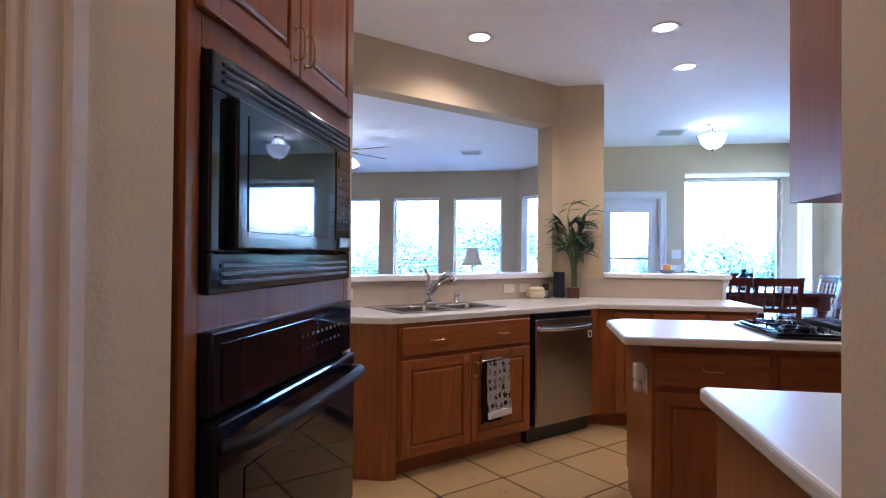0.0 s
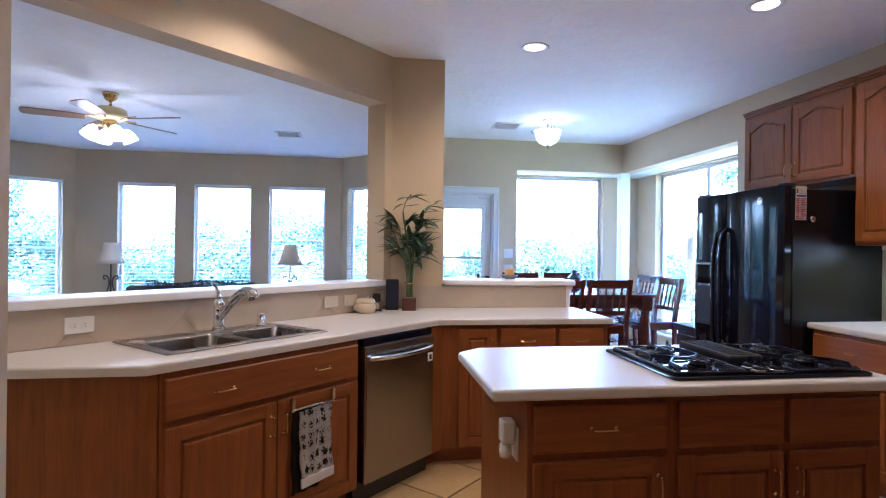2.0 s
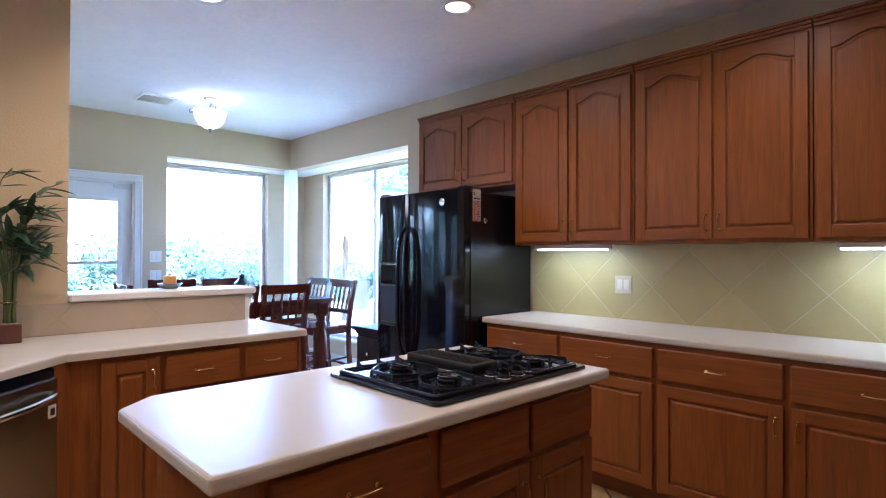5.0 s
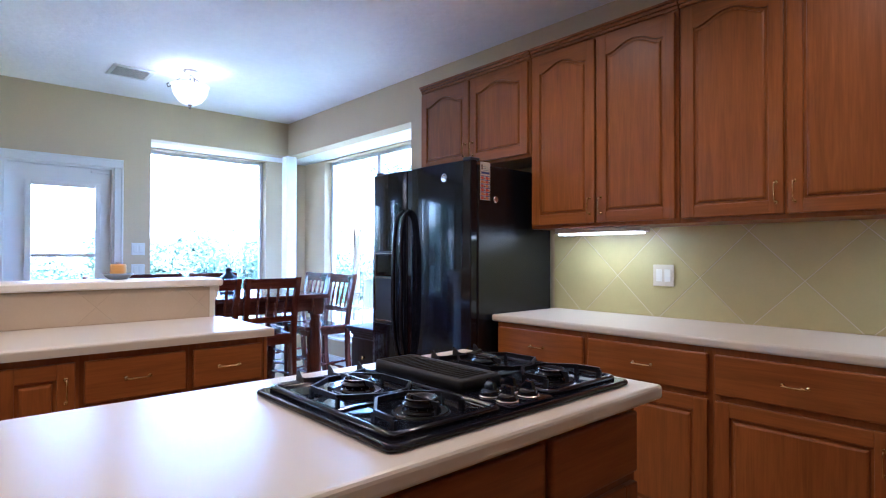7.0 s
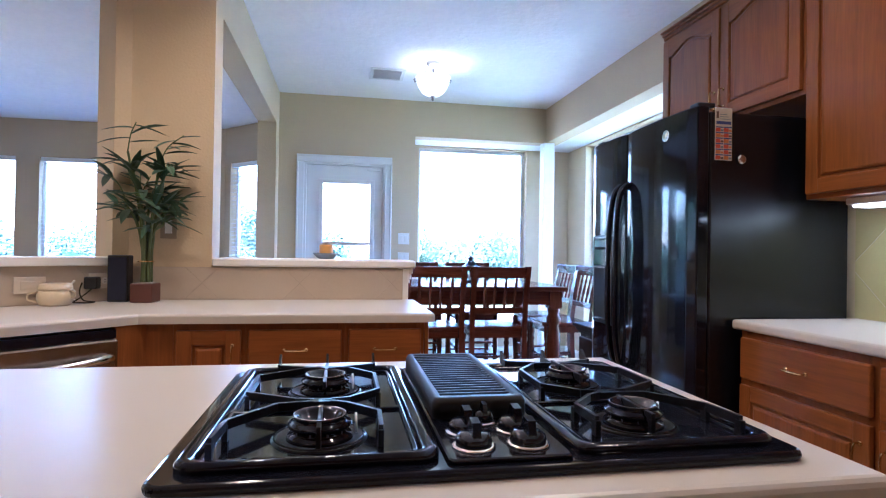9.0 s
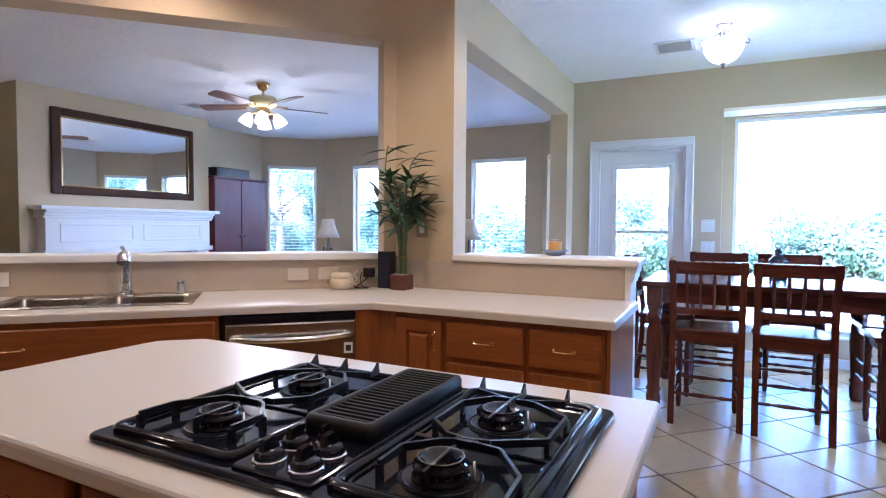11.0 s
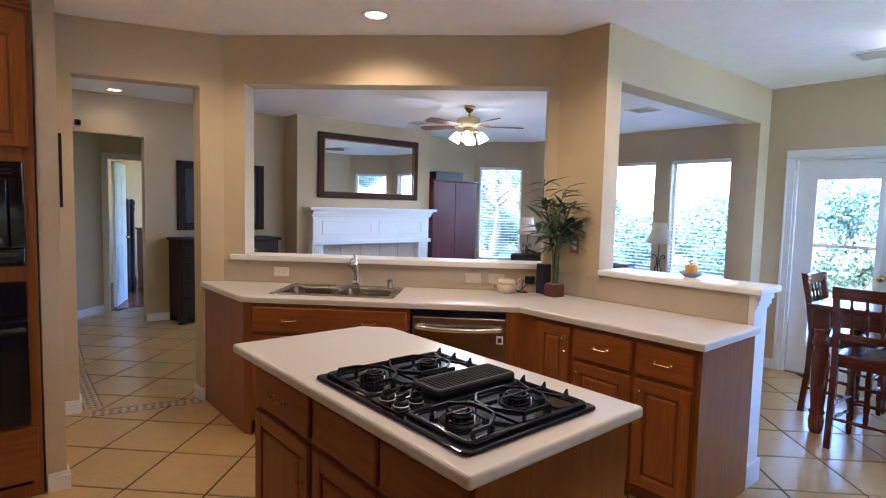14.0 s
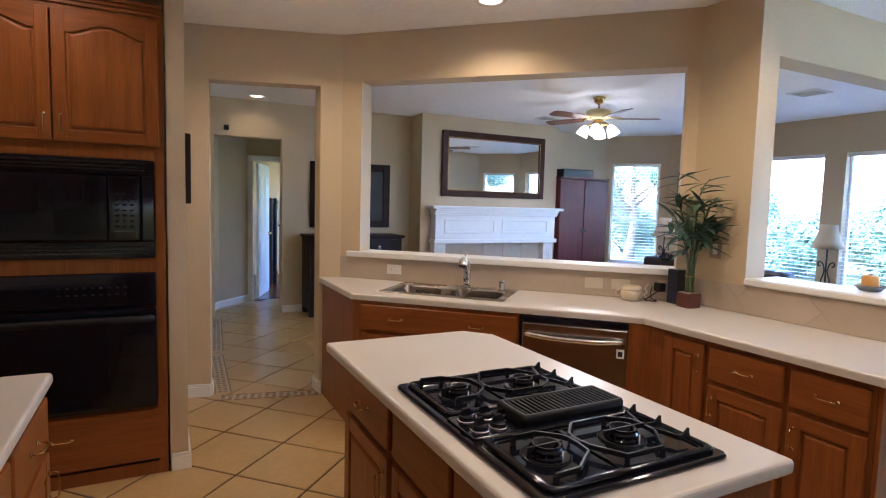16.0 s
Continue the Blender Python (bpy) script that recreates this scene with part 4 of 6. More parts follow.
cols = [(0.42, 0.06, 0.03), (0.03, 0.05, 0.20), (0.45, 0.16, 0.04), (0.10, 0.06, 0.05), (0.16, 0.20, 0.22)]
inks = [material("flyer_ink", c, 0.5, vary=0.3, scale=60) for c in cols]
for r in range(6):
    for c in range(2):
        y_, z_ = 0.103 + c * 0.046, 1.479 + r * 0.0285
        part("picture", box(FW + 0.002, y_, z_, FW + 0.003, y_ + 0.026, z_ + 0.019), inks[(0, 2, 0)[(r + c) % 3]], fl)
        part("picture", box(FW + 0.002, y_ + 0.028, z_ + 0.002, FW + 0.003, y_ + 0.043, z_ + 0.012), inks[(3, 4, 2)[(r * 2 + c) % 3]], fl)
        part("caption_bar", box(FW + 0.002, y_, z_ + 0.0205, FW + 0.003, y_ + 0.043, z_ + 0.026), inks[1], fl)
for k in range(3):
    part("text_bar", box(FW + 0.002, 0.125, 1.685 + k * 0.012, FW + 0.003, 0.185 - 0.01 * k, 1.688 + k * 0.012), inks[4], fl)
part("portrait_panel", box(FW + 0.002, 0.106, 1.69, FW + 0.003, 0.119, 1.725), inks[3], fl)
part("heading", box(FW + 0.002, 0.106, 1.66, FW + 0.003, 0.188, 1.675), inks[1], fl)
mg = thing("magnet", "round silver magnet on the fridge side", "magnet", at(4.0, 6.785, 0, FACE_X))
part("disc", lathe([(0.02, 0), (0.02, 0.006), (0.012, 0.009), (0.0, 0.009)], 18, (FW - 0.001, 0.215, 1.565), Matrix.Rotation(radians(90), 4, "Y")), CHROME, mg)


lc = thing("low_chest", "low black-stained chest with moulded top by the window", "chest", at(4.13, 7.27, 0, FACE_X))
part("body", box(0.02, 0.03, 0.06, 0.40, 0.60, 0.655, bevel=0.003), ESPRESSO, lc)
part("plinth", box(0.005, 0.015, 0.0, 0.415, 0.60, 0.07, bevel=0.006, seg=2), ESPRESSO, lc)
bm = bmesh.new()
for o, za, zb in ((0.012, 0.655, 0.675), (0.024, 0.675, 0.695), (0.040, 0.695, 0.72)):
    mesh_box(bm, 0.02 - o, 0.03 - o, za, 0.40 + o, 0.60, zb, bevel=0.005, seg=2)
part("top", bm, ESPRESSO, lc)
for k in range(2):
    d = part("drawer_front", box(0.035, 0.012, 0.10 + k * 0.275, 0.385, 0.031, 0.36 + k * 0.275, bevel=0.004), ESPRESSO, lc)
    part("knob", lathe([(0.007, 0), (0.006, 0.012), (0.014, 0.018), (0.012, 0.026), (0, 0.028)], 12, (0.21, 0.012, 0.23 + k * 0.275), Matrix.Rotation(radians(90), 4, "X")), BRASS, d)


# ---- windows and doors ----
BLIND = material("white_blind_slat", (0.8, 0.8, 0.78), 0.5, vary=0.02)


def window(name, label, m, w, z0, z1, depth=0.15, sash=True, blind=True, mullions=(), casing=False):
    """A window in a wall along local x: local y runs outwards."""
    win = thing(name, label, "window", m, kind="structure")
    f = 0.035
    bm = bmesh.new()
    y0, y1 = depth - 0.06, depth - 0.01
    for a in ((0, z0, f, z1), (w - f, z0, w, z1), (f, z0, w - f, z0 + f), (f, z1 - f, w - f, z1)):
        mesh_box(bm, a[0], y0, a[1], a[2], y1, a[3], bevel=0.003)
    part("window_frame", bm, WHITE, win)
    for x in mullions:
        part("mullion", box(x - 0.03, y0 - 0.003, z0 + f, x + 0.03, y1 - 0.003, z1 - f, bevel=0.003), WHITE, win)
    if sash:
        zm = (z0 + z1) / 2 - 0.12
        part("meeting_rail", box(f, y0 + 0.004, zm - 0.02, w - f, y1 - 0.004, zm + 0.02, bevel=0.003), WHITE, win)
    g = part("pane", box(f * 0.6, depth - 0.035, z0 + f * 0.6, w - f * 0.6, depth - 0.031, z1 - f * 0.6), GLASS, win)
    g.visible_shadow = False
    part("window_sill", box(-0.02, -0.03, z0 - 0.025, w + 0.02, y0, z0, bevel=0.005, seg=2), WHITE, win)
    if blind:
        bl = thing("window_blind", "raised-open white horizontal window blind", "blind", m, "living room blinds")
        part("head_rail", box(0.01, 0.012, z1 - 0.055, w - 0.01, 0.06, z1 - 0.003, bevel=0.004), BLIND, bl)
        slat = mesh_of("slat", box(0.012, -0.021, -0.0012, w - 0.012, 0.021, 0.0012), BLIND)
        n = int((z1 - z0 - 0.08) / 0.05)
        for i in range(n):
            o = new("slat", slat)
            o.parent = bl
            o.matrix_basis = at(0, 0.036, z1 - 0.075 - i * 0.05, Matrix.Rotation(radians(6), 4, "X"))
        for x in (0.12, w - 0.12):
            part("cord", box(x - 0.001, 0.035, z0 + 0.03, x + 0.001, 0.037, z1 - 0.05), BLIND, bl)
        part("bottom_rail", box(0.012, 0.018, z0 + 0.004, w - 0.012, 0.054, z0 + 0.02, bevel=0.003), BLIND, bl)
    return win


window("window_1", "white sash window with open blind", M_LEFT @ at(0.10, 0), 0.78, SILL, HEAD)
for i, (a, b) in enumerate(((0.57, 1.365), (1.63, 2.45), (2.71, 3.545))):
    window("window_%d" % (i + 2), "white sash window with open blind", M_MID @ at(a, 0), b - a, SILL, HEAD, sash=False)
window("window_5", "white sash window with open blind", M_RIGHT @ at(0.12, 0), 0.76, SILL, HEAD, sash=False)
window("window_6", "large fixed picture window of the nook", at(3.44, 9.98), 1.26, 0.30, 2.345, sash=False, blind=False)
window("window_7", "large fixed corner window of the nook", at(5.21, 9.50, 0, FACE_X), 2.08, 0.30, 2.345, sash=False, blind=False, mullions=(0.98,))

# glazed back door
dr = thing("door_1", "white glazed back door, closed", "door", at(2.23, 9.53), kind="structure")
bm = bmesh.new()
for a in ((-0.075, -0.018, 0, 0.0, 0.0, 2.05), (0.80, -0.018, 0, 0.875, 0.0, 2.05), (-0.075, -0.018, 2.05, 0.875, 0.0, 2.125)):
    mesh_box(bm, *a, bevel=0.006, seg=2)
for a in ((-0.075, -0.026, 0, -0.055, -0.017, 2.05), (0.855, -0.026, 0, 0.875, -0.017, 2.05), (-0.075, -0.026, 2.105, 0.875, -0.017, 2.125)):
    mesh_box(bm, *a, bevel=0.004)
for a in ((0.0, 0.0, 0, 0.02, 0.15, 2.05), (0.78, 0.0, 0, 0.80, 0.15, 2.05), (0.02, 0.0, 2.03, 0.78, 0.15, 2.05)):
    mesh_box(bm, *a)
part("door_casing", bm, WHITE, dr)
bm = bmesh.new()
gx0, gx1, gz0, gz1 = 0.175, 0.665, 0.31, 1.855
for a in ((0.022, 0.012, gx0, 2.028), (gx1, 0.012, 0.778, 2.028), (gx0, 0.012, gx1, gz0), (gx0, gz1, gx1, 2.028)):
    mesh_box(bm, a[0], 0.03, a[1], a[2], 0.07, a[3])
leaf = part("door_leaf", bm, WHITE, dr)
bm = bmesh.new()
for a in ((gx0 - 0.035, gz0 - 0.035, gx0 + 0.01, gz1 + 0.035), (gx1 - 0.01, gz0 - 0.035, gx1 + 0.035, gz1 + 0.035), (gx0 + 0.01, gz0 - 0.035, gx1 - 0.01, gz0 + 0.01), (gx0 + 0.01, gz1 - 0.01, gx1 - 0.01, gz1 + 0.035), (gx0 + 0.01, 1.225, gx1 - 0.01, 1.255)):
    mesh_box(bm, a[0], 0.018, a[1], a[2], 0.03, a[3], bevel=0.004)
part("glass_bead", bm, WHITE, leaf)
g = part("pane", box(gx0, 0.045, gz0, gx1, 0.049, gz1), GLASS, leaf)
g.visible_shadow = False
part("door_knob", lathe([(0.028, 0), (0.028, 0.004), (0.011, 0.008), (0.011, 0.03), (0.026, 0.042), (0.028, 0.055), (0.016, 0.066), (0, 0.067)], 18, (0.715, 0.03, 0.98), Matrix.Rotation(radians(90), 4, "X")), BRASS, leaf)
part("threshold", box(0.02, -0.005, -0.004, 0.78, 0.15, 0.011, bevel=0.003), STEEL, dr)
part("door_closer", box(0.62, 0.0, 1.985, 0.76, 0.028, 2.01, bevel=0.003), WHITE, dr)


def switch_plate(label, m, gangs=2, w=0.115, h=0.115, toggle="rocker", colour=PLASTIC, category="light switch", name="light_switch"):
    """A cover plate on a wall whose face is local y = 0, front towards -y."""
    s = thing(name, label, category, m)
    part("plate", box(-w / 2, -0.006, -h / 2, w / 2, 0.0, h / 2, bevel=0.002, seg=2), colour, s)
    for i in range(gangs):
        c = (i - (gangs - 1) / 2) * 0.046
        if toggle == "rocker":
            part("rocker", box(c - 0.0165, -0.0095, -0.033, c + 0.0165, -0.005, 0.033, bevel=0.002), PLASTIC, s)
        elif toggle == "outlet":
            for zz in (-0.02, 0.02):
                pts = [(c + zz + 0.0155 * math.cos(k * math.pi / 8), 0.0155 * math.sin(k * math.pi / 8)) for k in range(16)]
                o = part("socket", mesh_plate(bmesh.new(), pts, -0.0085, -0.005), PLASTIC, s)
                for q in (-0.006, 0.006):
                    part("slot", box(c + zz - 0.004, -0.009, q - 0.001, c + zz + 0.004, -0.008, q + 0.001), DARKHOLE, o)
        else:
            part("cover_screw", lathe([(0.004, 0), (0.004, 0.001)], 10, (c + 0.03, -0.006, 0), Matrix.Rotation(radians(90), 4, "X")), STEEL, s)
            part("inset", box(c - 0.034, -0.0075, -0.0165, c + 0.034, -0.005, 0.0165, bevel=0.001), colour, s)
    return s


ALMOND = material("almond_plastic", (0.62, 0.56, 0.45), 0.4, vary=0.02)
switch_plate("white double rocker switch beside the back door", at(3.235, 9.53, 1.30))
switch_plate("white double rocker switch beside the back door", at(3.235, 9.53, 1.10))
switch_plate("almond double rocker switch on the tile backsplash", at(4.748, 5.11, 1.14, FACE_X), colour=ALMOND)
switch_plate("white outlet low on the wall under the window", at(5.21, 8.95, 0.17, FACE_X), 1, 0.075, 0.115, "rocker", PLASTIC, "wall outlet", "wall_outlet")
SW = Matrix.Rotation(radians(45), 4, "Z")
for u, tg, lab in ((0.45, "outlet", "almond wall outlet behind the sink"), (1.885, "blank", "almond switch plate under the ledge"), (2.055, "blank", "almond switch plate under the ledge")):
    p = diag(u, -0.009)
    switch_plate(lab, at(p[0], p[1], 1.0, SW), 1, 0.115, 0.07, tg, PLASTIC if tg == "outlet" else ALMOND, "wall outlet", "wall_outlet")
p = diag(2.33, -0.009)
switch_plate("almond outlet with a charger plugged in", at(p[0], p[1], 1.01, SW), 1, 0.10, 0.07, "outlet", ALMOND, "wall outlet", "wall_outlet")
switch_plate("tan switch plate behind the bamboo", at(1.78, 6.74, 1.27), 1, 0.075, 0.115, "rocker", material("tan_plastic", (0.3, 0.24, 0.17), 0.4), "light switch")
switch_plate("white outlet on the island end panel", at(1.914, 4.56, 0.69, FACE_X), 1, 0.075, 0.115, "rocker", PLASTIC, "wall outlet", "wall_outlet")
# plug-in air freshener with a hanging refill; it gives no light
nl = thing("night_light", "white plug-in air freshener on the island", "air freshener", at(1.907, 4.555, 0.72, FACE_X))
part("body", box(-0.03, -0.05, -0.03, 0.03, 0.0, 0.05, bevel=0.012, seg=3), PLASTIC, nl)
part("refill", lathe([(0.018, 0), (0.022, 0.02), (0.02, 0.045), (0.01, 0.05)], 14, (0, -0.03, -0.08)), PLASTIC, nl)

# ---- lamps in the ceiling ----
LAMP_WARM = glow("warm_lamp_glass", (1, 0.72, 0.42), 0.30)
LAMP_SHADE = glow("frosted_lamp_glass", (1, 0.93, 0.82), 0.06)
TUBE_GLOW = glow("fluorescent_tube", (1, 0.97, 0.80), 0.4)


def downlight(x, y, watts, label="recessed ceiling downlight with glowing bulb"):
    d = thing("downlight", label, "ceiling light", at(x, y, H), "recessed downlights")
    part("trim_ring", lathe([(0.070, 0.0), (0.095, -0.001), (0.098, -0.004), (0.092, -0.009), (0.072, -0.006), (0.068, 0.0)], 28), WHITE, d)
    part("bulb", lathe([(0.0, -0.0025), (0.068, -0.002), (0.068, 0.0)], 24), LAMP_WARM, d)
    l = new("downlight_lamp", bpy.data.lights.new("downlight_lamp", "SPOT"))
    l.data.energy, l.data.spot_size, l.data.spot_blend, l.data.color, l.data.shadow_soft_size = watts, radians(150), 0.7, (1, 0.66, 0.32), 0.05
    l.parent = d
    l.location = (0, 0, -0.03)


for x, y in ((1.025, 5.565), (2.215, 5.57), (2.54, 6.365), (3.60, 5.51), (0.47, 4.44)):
    downlight(x, y, CAN_WATTS)
downlight(-3.12, 4.82, CAN_WATTS * 0.15)
# three more downlights out of view, added to brighten passage, ovens and cabinet wall
for x, y, k in ((1.25, 3.25, 0.55), (3.65, 4.15, 0.9), (1.27, 1.2, 1.0)):
    downlight(x, y, CAN_WATTS * k)


def vent(x, y, label="white ceiling air vent with slats", sx=0.30, sy=0.30):
    v = thing("ceiling_vent", label, "air vent", at(x, y, H), "ceiling vents")
    part("backing", box(-sx / 2 + 0.02, -sy / 2 + 0.02, -0.004, sx / 2 - 0.02, sy / 2 - 0.02, 0), DARKHOLE, v)
    bm = bmesh.new()
    for a in ((-sx / 2, -sy / 2, sx / 2, -sy / 2 + 0.03), (-sx / 2, sy / 2 - 0.03, sx / 2, sy / 2), (-sx / 2, -sy / 2 + 0.03, -sx / 2 + 0.03, sy / 2 - 0.03), (sx / 2 - 0.03, -sy / 2 + 0.03, sx / 2, sy / 2 - 0.03)):
        mesh_box(bm, a[0], a[1], -0.012, a[2], a[3], 0, bevel=0.003)
    part("frame", bm, PLASTIC, v)
    n = int((sy - 0.06) / 0.026)
    sl = mesh_of("slat", box(-sx / 2 + 0.03, -0.012, -0.0012, sx / 2 - 0.03, 0.012, 0.0012), PLASTIC)
    for i in range(n):
        o = new("slat", sl)
        o.parent = v
        o.matrix_basis = at(0, -sy / 2 + 0.045 + i * 0.026, -0.010, Matrix.Rotation(radians(35), 4, "X"))


vent(2.98, 8.72)
vent(0.50, 9.72, "white ceiling air vent in the living room")
vent(-2.4, 8.6, "white ceiling air vent in the living room", 0.25, 0.25)
sd = thing("smoke_detector", "round white smoke detector on the ceiling", "smoke detector", at(-1.9, 8.5, H))
part("case", lathe([(0.0, -0.035), (0.05, -0.034), (0.065, -0.02), (0.068, 0.0)], 24), PLASTIC, sd)

# nook ceiling lamp
nk = thing("ceiling_lamp", "frosted bowl ceiling lamp with scrolled metal arms", "ceiling light", at(3.33, 8.36, H, Matrix.Diagonal((0.88, 0.88, 0.84, 1))))
PEWTER = material("aged_pewter", (0.28, 0.26, 0.24), 0.35, 0.9, vary=0.15, scale=30)
part("canopy", lathe([(0.0, -0.045), (0.03, -0.04), (0.06, -0.02), (0.07, 0.0)], 20), PEWTER, nk)
part("bowl", lathe([(0.0, -0.33), (0.05, -0.325), (0.10, -0.295), (0.135, -0.245), (0.15, -0.20), (0.155, -0.16), (0.165, -0.145), (0.155, -0.15), (0.14, -0.20), (0.09, -0.285), (0.0, -0.315)], 28), LAMP_SHADE, nk, "glowing frosted glass bowl")
part("stem", lathe([(0.008, -0.14), (0.008, -0.03)], 10), PEWTER, nk)
part("finial", lathe([(0.0, -0.375), (0.008, -0.37), (0.014, -0.355), (0.007, -0.345), (0.022, -0.335), (0.02, -0.328), (0, -0.326)], 14), PEWTER, nk)
for k in range(3):
    c, s = math.cos(k * 2.094 + 0.4), math.sin(k * 2.094 + 0.4)
    part("arm", tube([(r * c, r * s, z) for r, z in ((0.02, -0.06), (0.09, -0.075), (0.14, -0.11), (0.17, -0.15), (0.195, -0.16), (0.205, -0.135), (0.19, -0.12))], 0.006, 8), PEWTER, nk)
l = new("ceiling_lamp_light", bpy.data.lights.new("ceiling_lamp_light", "POINT"))
l.data.energy, l.data.color, l.data.shadow_soft_size = NOOK_WATTS, (1, 0.88, 0.72), 0.08
l.location = (3.33, 8.36, H - 0.11)

# ceiling fan
FANWOOD = wood("fan_blade_wood", (0.10, 0.045, 0.02), (0.22, 0.11, 0.05), 0.4, 0)
CREAM = material("cream_enamel", (0.55, 0.45, 0.20), 0.35, vary=0.04)
fan = thing("ceiling_fan", "brass ceiling fan with four lit glass shades", "ceiling fan", at(-0.89, 8.18, H))
part("canopy", lathe([(0.02, -0.075), (0.045, -0.06), (0.065, -0.02), (0.07, 0.0)], 20), BRASS, fan)
part("downrod", lathe([(0.012, -0.13), (0.012, -0.06)], 10), BRASS, fan)
part("motor", lathe([(0.03, -0.125), (0.10, -0.135), (0.135, -0.15), (0.14, -0.19), (0.135, -0.225), (0.09, -0.245), (0.03, -0.25)], 28), CREAM, fan)
part("switch_housing", lathe([(0.05, -0.25), (0.065, -0.27), (0.06, -0.32), (0.035, -0.345), (0.0, -0.35)], 20), BRASS, fan)
for k in range(5):
    r = Matrix.Rotation(radians(FAN_ANGLE + 72 * k), 4, "Z")
    pts = [(0.20, -0.045), (0.30, -0.058), (0.60, -0.068), (0.655, -0.06), (0.67, -0.03), (0.67, 0.03), (0.655, 0.06), (0.60, 0.068), (0.30, 0.058), (0.20, 0.045)]
    b = part("blade", prism(pts, -0.004, 0.004), FANWOOD, fan, m=r @ at(0, 0, -0.235, Matrix.Rotation(radians(12), 4, "X")))
    part("blade_iron", tube([(0.10, 0, 0.0), (0.15, 0.01, 0.012), (0.20, 0, 0.008), (0.25, 0, 0.007)], [0.012, 0.009, 0.014, 0.018], 8, 0.5), BRASS, b)
for k in range(4):
    r = Matrix.Rotation(radians(40 + 90 * k), 4, "Z")
    ar = part("lamp_arm", tube([(0.04, 0, -0.31), (0.09, 0, -0.30), (0.13, 0, -0.325)], 0.010, 8), BRASS, fan, m=r)
    part("lamp_shade", lathe([(0.022, 0.0), (0.045, -0.03), (0.06, -0.07), (0.063, -0.10), (0.070, -0.12), (0.058, -0.12), (0.05, -0.07), (0.0, -0.03)], 18, (0.125, 0, -0.315), Matrix.Rotation(radians(-28), 4, "Y")), FAN_GLOW, ar, "glowing frosted glass shade")
part("pull_chain", tube([(0.0, 0, -0.35), (0.0, 0, -0.45)], 0.0015, 5), BRASS, fan)
l = new("ceiling_fan_light", bpy.data.lights.new("ceiling_fan_light", "SPOT"))
l.data.energy, l.data.color, l.data.shadow_soft_size = FAN_WATTS * 1.6, (1, 0.80, 0.56), 0.12
l.data.spot_size, l.data.spot_blend = radians(176), 0.25
l.location = (-0.89, 8.18, H - 0.50)
l = new("ceiling_fan_glow", bpy.data.lights.new("ceiling_fan_glow", "POINT"))
l.data.energy, l.data.color, l.data.shadow_soft_size = FAN_WATTS * 0.45, (1, 0.80, 0.56), 0.15
l.location = (-0.89, 8.18, H - 0.60)

# under-cabinet strip lights
for y0, y1 in ((5.66, 5.12), (3.92, 3.30)):
    u = thing("under_cabinet_light", "white fluorescent strip light under the wall cabinet", "strip light", None, "strip lights")
    part("housing", box(4.52, y1, 1.372, 4.62, y0, 1.399, bevel=0.004), PLASTIC, u)
    part("diffuser", box(4.53, y1 + 0.02, 1.362, 4.61, y0 - 0.02, 1.3725, bevel=0.003), TUBE_GLOW, u, "glowing diffuser")
    l = new("under_cabinet_lamp", bpy.data.lights.new("under_cabinet_lamp", "AREA"))
    l.data.shape, l.data.size, l.data.size_y, l.data.energy, l.data.color = "RECTANGLE", 0.05, y0 - y1, STRIP_WATTS, (1, 0.96, 0.52)
    l.location = (4.57, (y0 + y1) / 2, 1.358)

# ---- counter things ----
spk = thing("speaker", "slim black wireless speaker standing on the counter", "speaker", at(1.607, 6.625, 0.915, Matrix.Rotation(radians(-4), 4, "Z")))
part("case", box(-0.045, -0.03, 0, 0.045, 0.03, 0.215, bevel=0.006, seg=2), BLACK_SATIN, spk)
part("grille", box(-0.04, -0.033, 0.01, 0.04, -0.029, 0.205, bevel=0.002), material("navy_cloth", (0.010, 0.013, 0.035), 0.8, bump=0.0005, bump_scale=600), spk)
JAR = material("cream_ceramic", (0.62, 0.53, 0.36), 0.3, vary=0.06, scale=20)
jar = thing("wax_warmer", "cream ceramic wax warmer pot", "pot", at(1.42, 6.445, 0.915))
part("pot", lathe([(0.05, 0), (0.058, 0.006), (0.068, 0.03), (0.066, 0.055), (0.058, 0.066)], 24), JAR, jar)
part("lid", lathe([(0.062, 0.066), (0.064, 0.072), (0.060, 0.088), (0.052, 0.094), (0.0, 0.09)], 24), JAR, jar)
part("handle", tube(curve_pts([(-0.05, -0.042, 0.06), (-0.072, -0.06, 0.052), (-0.074, -0.062, 0.03), (-0.052, -0.044, 0.018)], 5), 0.0042, 8), JAR, jar)
part("side_loop", tube(curve_pts([(0.060, -0.012, 0.062), (0.080, -0.016, 0.056), (0.082, -0.016, 0.040), (0.064, -0.012, 0.034)], 5), 0.0035, 8), JAR, jar)
ch = thing("phone_charger", "black plug charger with a coiled cable", "charger", at(1.50, 6.60, 0.915))
part("plug", box(-0.03, -0.02, 0.06, 0.025, 0.03, 0.115, bevel=0.006, seg=2), BLACK_SATIN, ch)
part("cable", tube(curve_pts([(0, -0.01, 0.06), (-0.02, -0.05, 0.03), (-0.05, -0.06, 0.006), (-0.03, -0.09, 0.005), (0.02, -0.08, 0.005), (0.03, -0.05, 0.006), (-0.02, -0.04, 0.012), (-0.04, -0.03, 0.05), (-0.03, -0.03, 0.09)], 5), 0.003, 6), DARKHOLE, ch)
part("white_cable", tube(curve_pts([(-0.06, -0.03, 0.10), (-0.075, -0.045, 0.07), (-0.05, -0.05, 0.05), (-0.07, -0.055, 0.03), (-0.045, -0.05, 0.008)], 5), 0.004, 6), PLASTIC, ch)

